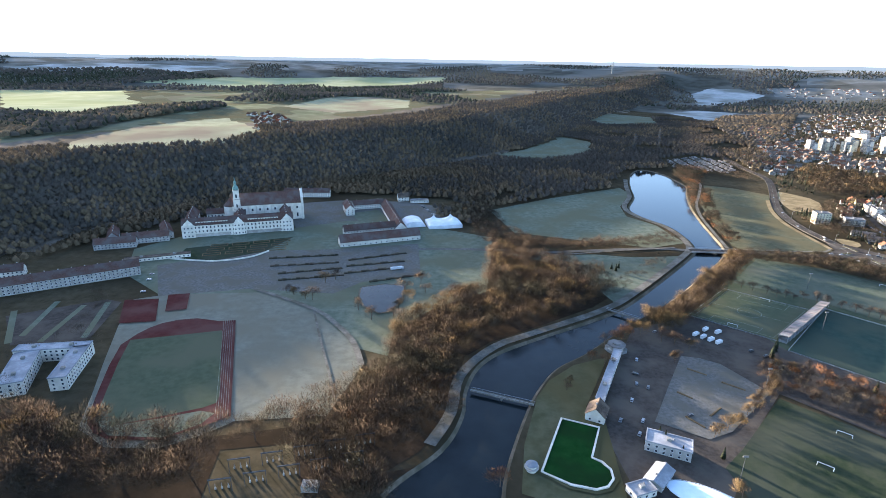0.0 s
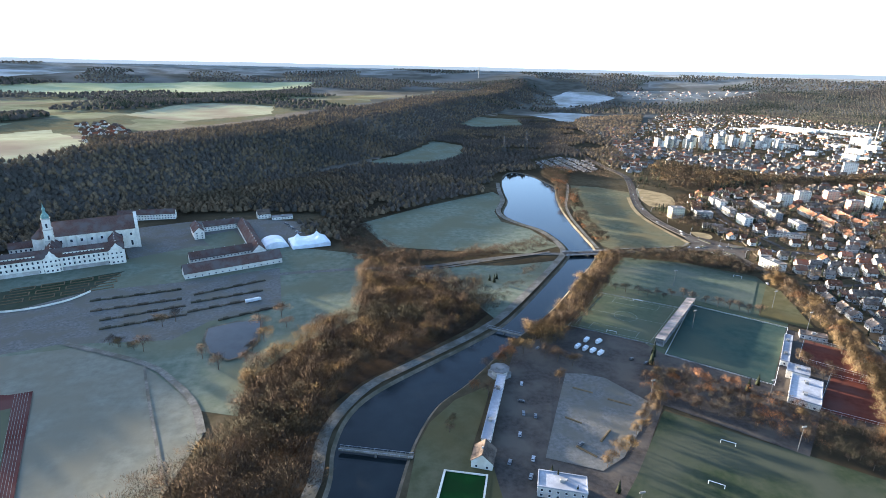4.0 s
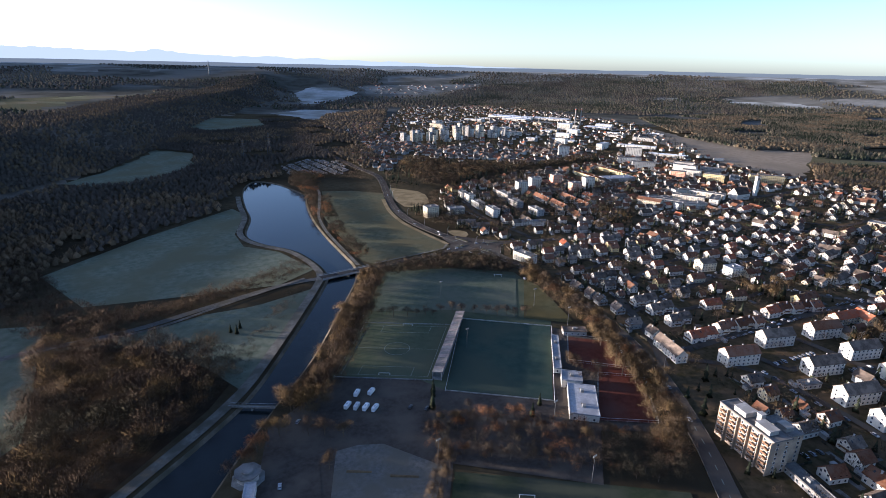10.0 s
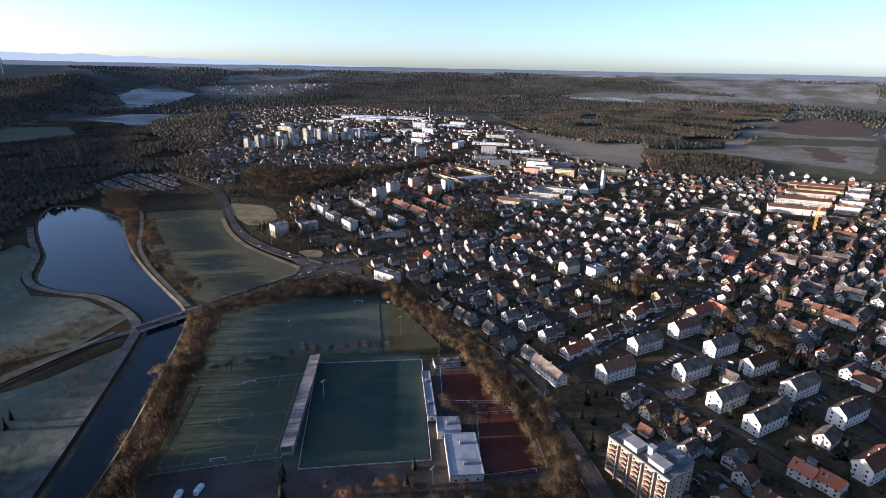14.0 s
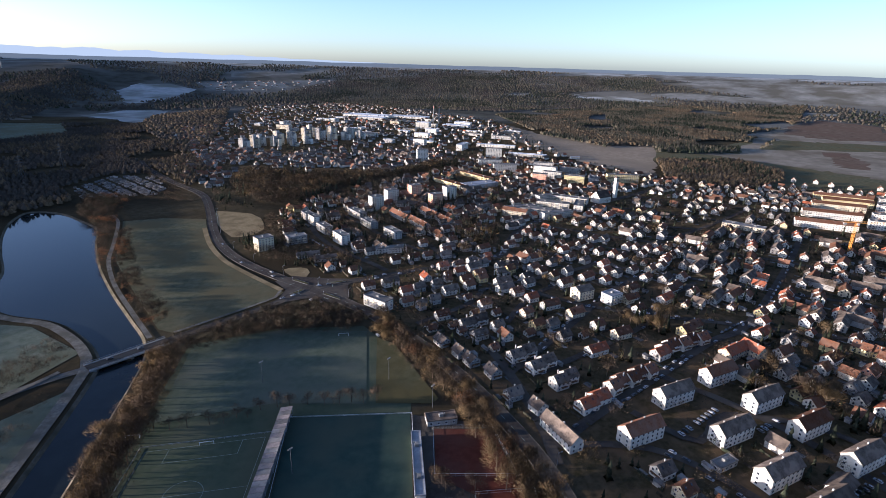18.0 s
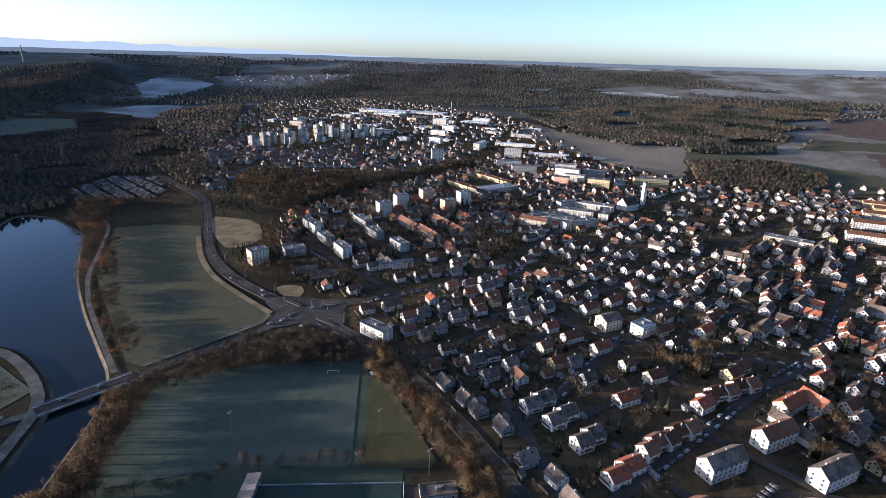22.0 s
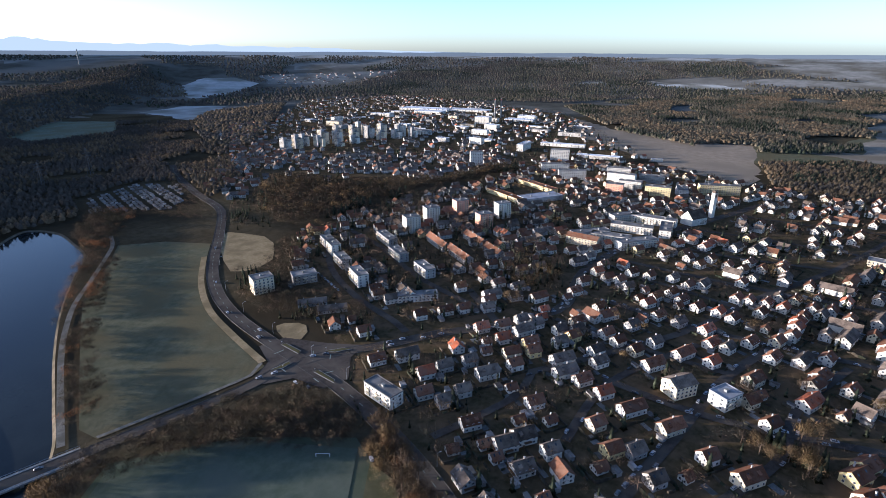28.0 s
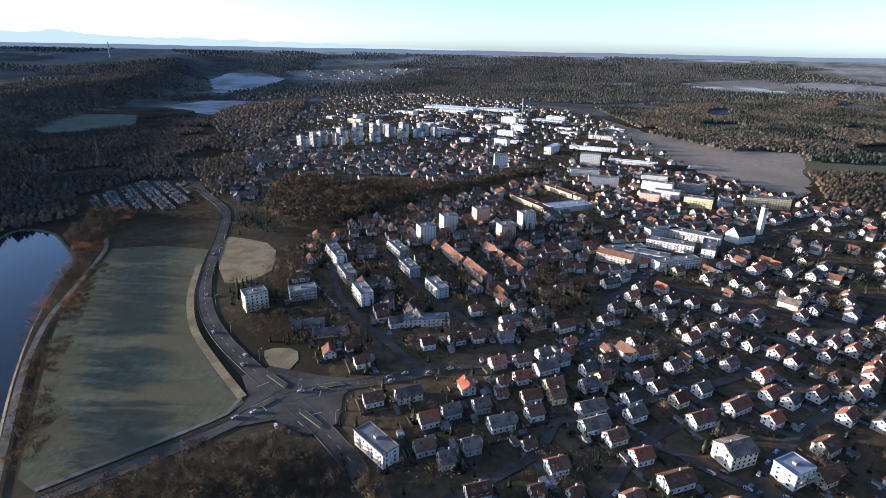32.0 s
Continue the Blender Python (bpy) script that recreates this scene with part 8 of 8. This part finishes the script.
wood("belt_thicket", WOOD_BELT, 4.8, ["twigs_gold", "twigs", "twigs_gold"], 11, "golden-brown thicket along the bypass", 34, 540, 0.062)
wood("yard_thicket", WOOD_MID, 5.2, ["shrub", "twigs", "twigs_rust", "shrub", "twigs"], 9, "bare bushes south of the stadium", 35, 360, 0.075)
wood("shore_thicket", WOOD_SHORE, 4.6, ["twigs", "shrub", "shrub", "twigs_rust"], 10, "brown bushes on the lake shore", 36, 250, 0.09, (), lambda x, y: not inside(x, y, SHORE))
wood("path_bushes", [(329, 590), (340, 650), (352, 700), (368, 748), (392, 800), (420, 858), (432, 856), (408, 800), (388, 748), (372, 700), (357, 645), (346, 590)], 4.6, ["shrub", "twigs", "shrub", "twigs_rust"], 8.5, "brown bushes beside the lake path", 46, 340, 0.12, (), lambda x, y: noise.noise((x / 22, y / 22, 4.4)) < 0.2)
wood("island_bushes", [(304, 800), (309, 775), (291, 728), (297, 690), (285, 690), (276, 710), (277, 750), (292, 790)], 4.2, ["shrub", "twigs", "twigs"], 8, "brown bushes on the river spit", 47, 240, 0.09, (), lambda x, y: not inside(x, y, SHORE))
wood("bank_bushes", [(146, 428), (196, 483), (240, 536), (256, 552), (238, 552), (216, 528), (178, 484), (150, 452)], 4.6, ["shrub", "shrub", "twigs"], 7, "low dark bushes beside the river path", 61, 200, 0.09, (), lambda x, y: noise.noise((x / 18, y / 18, 1.4)) < 0.2)
wood("valley_edge", [(470, 1062), (505, 1012), (540, 935), (560, 925), (582, 985), (594, 1090), (620, 1190), (600, 1190), (575, 1030), (530, 1010)], 8.0, ["shrub", "twigs", "twigs"], 9, "bare trees between camp ground and road", 60, 90, 0.2, (), between_houses)
wood("tent_wood", WOOD_TENT, 6.0, ["twigs"], 11, "dark bare wood behind the tents", 37, 120, 0.22)
wood("lane_trees", [(60, 562), (120, 554), (200, 560), (250, 574), (276, 590), (276, 622), (262, 612), (200, 588), (120, 576), (66, 592)], 4.8, ["shrub", "twigs", "shrub"], 9.5, "dark row of bare trees along the lane", 48, 200, 0.11, (), lambda x, y: not inside(x, y, SHORE))
forest("abbey_wood", [(-420, 470), (-390, 640), (-290, 800), (-140, 905), (60, 1080), (120, 900), (60, 745), (20, 690), (-30, 700), (-60, 745), (-150, 770), (-260, 740), (-330, 640), (-390, 545)], 7.5, ["wood_dim", "wood_far", "wood_far"], 12, "dark wood at the foot of the ridge", 38, ([(-240, 600), (-240, 790), (-130, 800), (10, 780), (40, 690), (20, 620)],), between_houses, twigs=60)
forest("flood_wood", WOOD_FLOOD, 9.0, ["wood_dim", "wood_dim", "wood_far"], 11.5, "dark floodplain wood", 39, (UPPER_MEADOW, FLOOD_MEADOW, FLOOD_MEADOW_FAR, FROST_POND, SHORE, CAMP_EDGE), lambda x, y: apart_from(x, y, HILL_FOOT) < 0 and noise.noise((x / 130, y / 130, 2.4)) < 0.30 and between_houses(x, y), twigs=26)
wood("slope_wood", WOOD_SLOPE, 6.0, ["shrub", "twigs", "shrub", "twigs_gold", "twigs", "needles"], 13.5, "bare wooded slope across the town", 40, 90, 0.26, (DRY_SLOPE,), between_houses)
wood("slope_wood_far", [(545, 880), (601, 850), (640, 975), (668, 1020), (640, 990), (616, 1015), (604, 960)], 8, ["twigs", "shrub", "needles"], 10, "bare wood along the valley road", 49, 70, 0.3, (DRY_SLOPE,), between_houses)
forest("edge_wood", [(790, 1390), (850, 1690), (940, 1950), (1100, 2180), (1300, 2250), (1470, 2310), (1200, 1900), (990, 1600), (900, 1460)], 13, ["wood_dim", "wood_far", "wood_far"], 11, "dark wood beside the far houses", 64, (FROST_POND, FROST_FLAT, FLOOD_MEADOW, FLOOD_MEADOW_FAR), between_houses)
forest("shed_wood", WOOD_SHEDS, 8.0, ["needles", "wood_far", "wood_far", "wood_dim"], 10, "bare wood behind the last houses", 41, (), between_houses, twigs=20)
forest("pine_wood", PINE_NEAR, 9.3, ["needles", "needles_frost", "needles_frost", "wood_far"], 11.5, "dense dark pine forest", 42, (CLEARING, BASIN, TAN_FIELD, EAST_FIELD), lambda x, y: noise.noise((x / 260, y / 160, 5.5)) < 0.42)


def ridge(x, y):
    return 0 < apart_from(x, y, HILL_FOOT) < 330 and not inside(x, y, HILL_FIELD) and not inside(x, y, HILL_FIELD_FAR)


RIDGE = [(-900, 0), (-300, 500), (-150, 880), (350, 1500), (900, 2500), (1500, 3300), (1100, 3600), (200, 2400), (-300, 1500), (-420, 1040), (-650, 800), (-1000, 400)]
forest("ridge_wood", RIDGE, 8.0, ["wood_dim", "wood_far", "wood_dim", "wood_far"], 11.5, "brown wooded ridge above the abbey", 43, (), lambda x, y: y < 1450 and ridge(x, y), twigs=20)
forest("ridge_wood_end", RIDGE, 12.0, ["wood_dim", "wood_far", "wood_dim"], 13, "brown wooded ridge falling to the far valley", 64, (), lambda x, y: y >= 1450 and ridge(x, y), twigs=10)
forest("far_forest", PINE_FAR, 15.0, ["needles", "needles_frost", "needles_frost", "wood_dim"], 11, "far dark forest towards the plain", 44, (FAR_STRIP, PLAIN_STRIP, THIN_STRIP, LONG_STRIP, SMALL_POND))


def patches(x, y):
    return noise.noise((x / 420, y / 420, 7.7)) > (0.02 if x < y * 0.4 else -0.16) and not any(inside(x, y, q) for q in (BRIGHT_A, BRIGHT_B, BRIGHT_C, HILL_FIELD, HILL_FIELD_FAR, FAR_STRIP, FAR_PLAIN, VILLAGE_PLAIN, PINE_FAR, PINE_NEAR, TOWN_FAR, FROST_FLAT, FROST_POND, EAST_FIELD, WOOD_FLOOD, PLAIN_STRIP, THIN_STRIP, CLEARING, TAN_FIELD, LONG_STRIP, SMALL_POND)) and (
        apart_from(x, y, HILL_FOOT) > 250 or math.hypot(x - 170, y - 150) > 2300)


forest("far_woods", [(-4000, 1500), (-3200, 3300), (-1500, 4200), (500, 4500), (2500, 3900), (3900, 2400), (4400, 900), (4300, -200), (2000, -100), (1900, 600), (2600, 1300), (1900, 2400), (700, 2300), (-300, 1400), (-900, 1300), (-1500, 800)], 24.0, ["needles", "wood_dim", "needles_frost"], 14, "scattered dark woods on the far plain", 45, (), patches)

forest("plateau_wood", WOOD_PLATEAU, 12, ["wood_dim", "needles", "wood_far"], 15, "dark wood strip across the plateau fields", 54)
forest("skyline_wood", WOOD_SKYLINE, 20, ["needles", "wood_dim"], 17, "dark wooded rise towards the skyline", 55)
forest("ridge_wood_far", WOOD_RIDGE_FAR, 16, ["wood_dim", "needles"], 15, "dark wood behind the far hill field", 56)
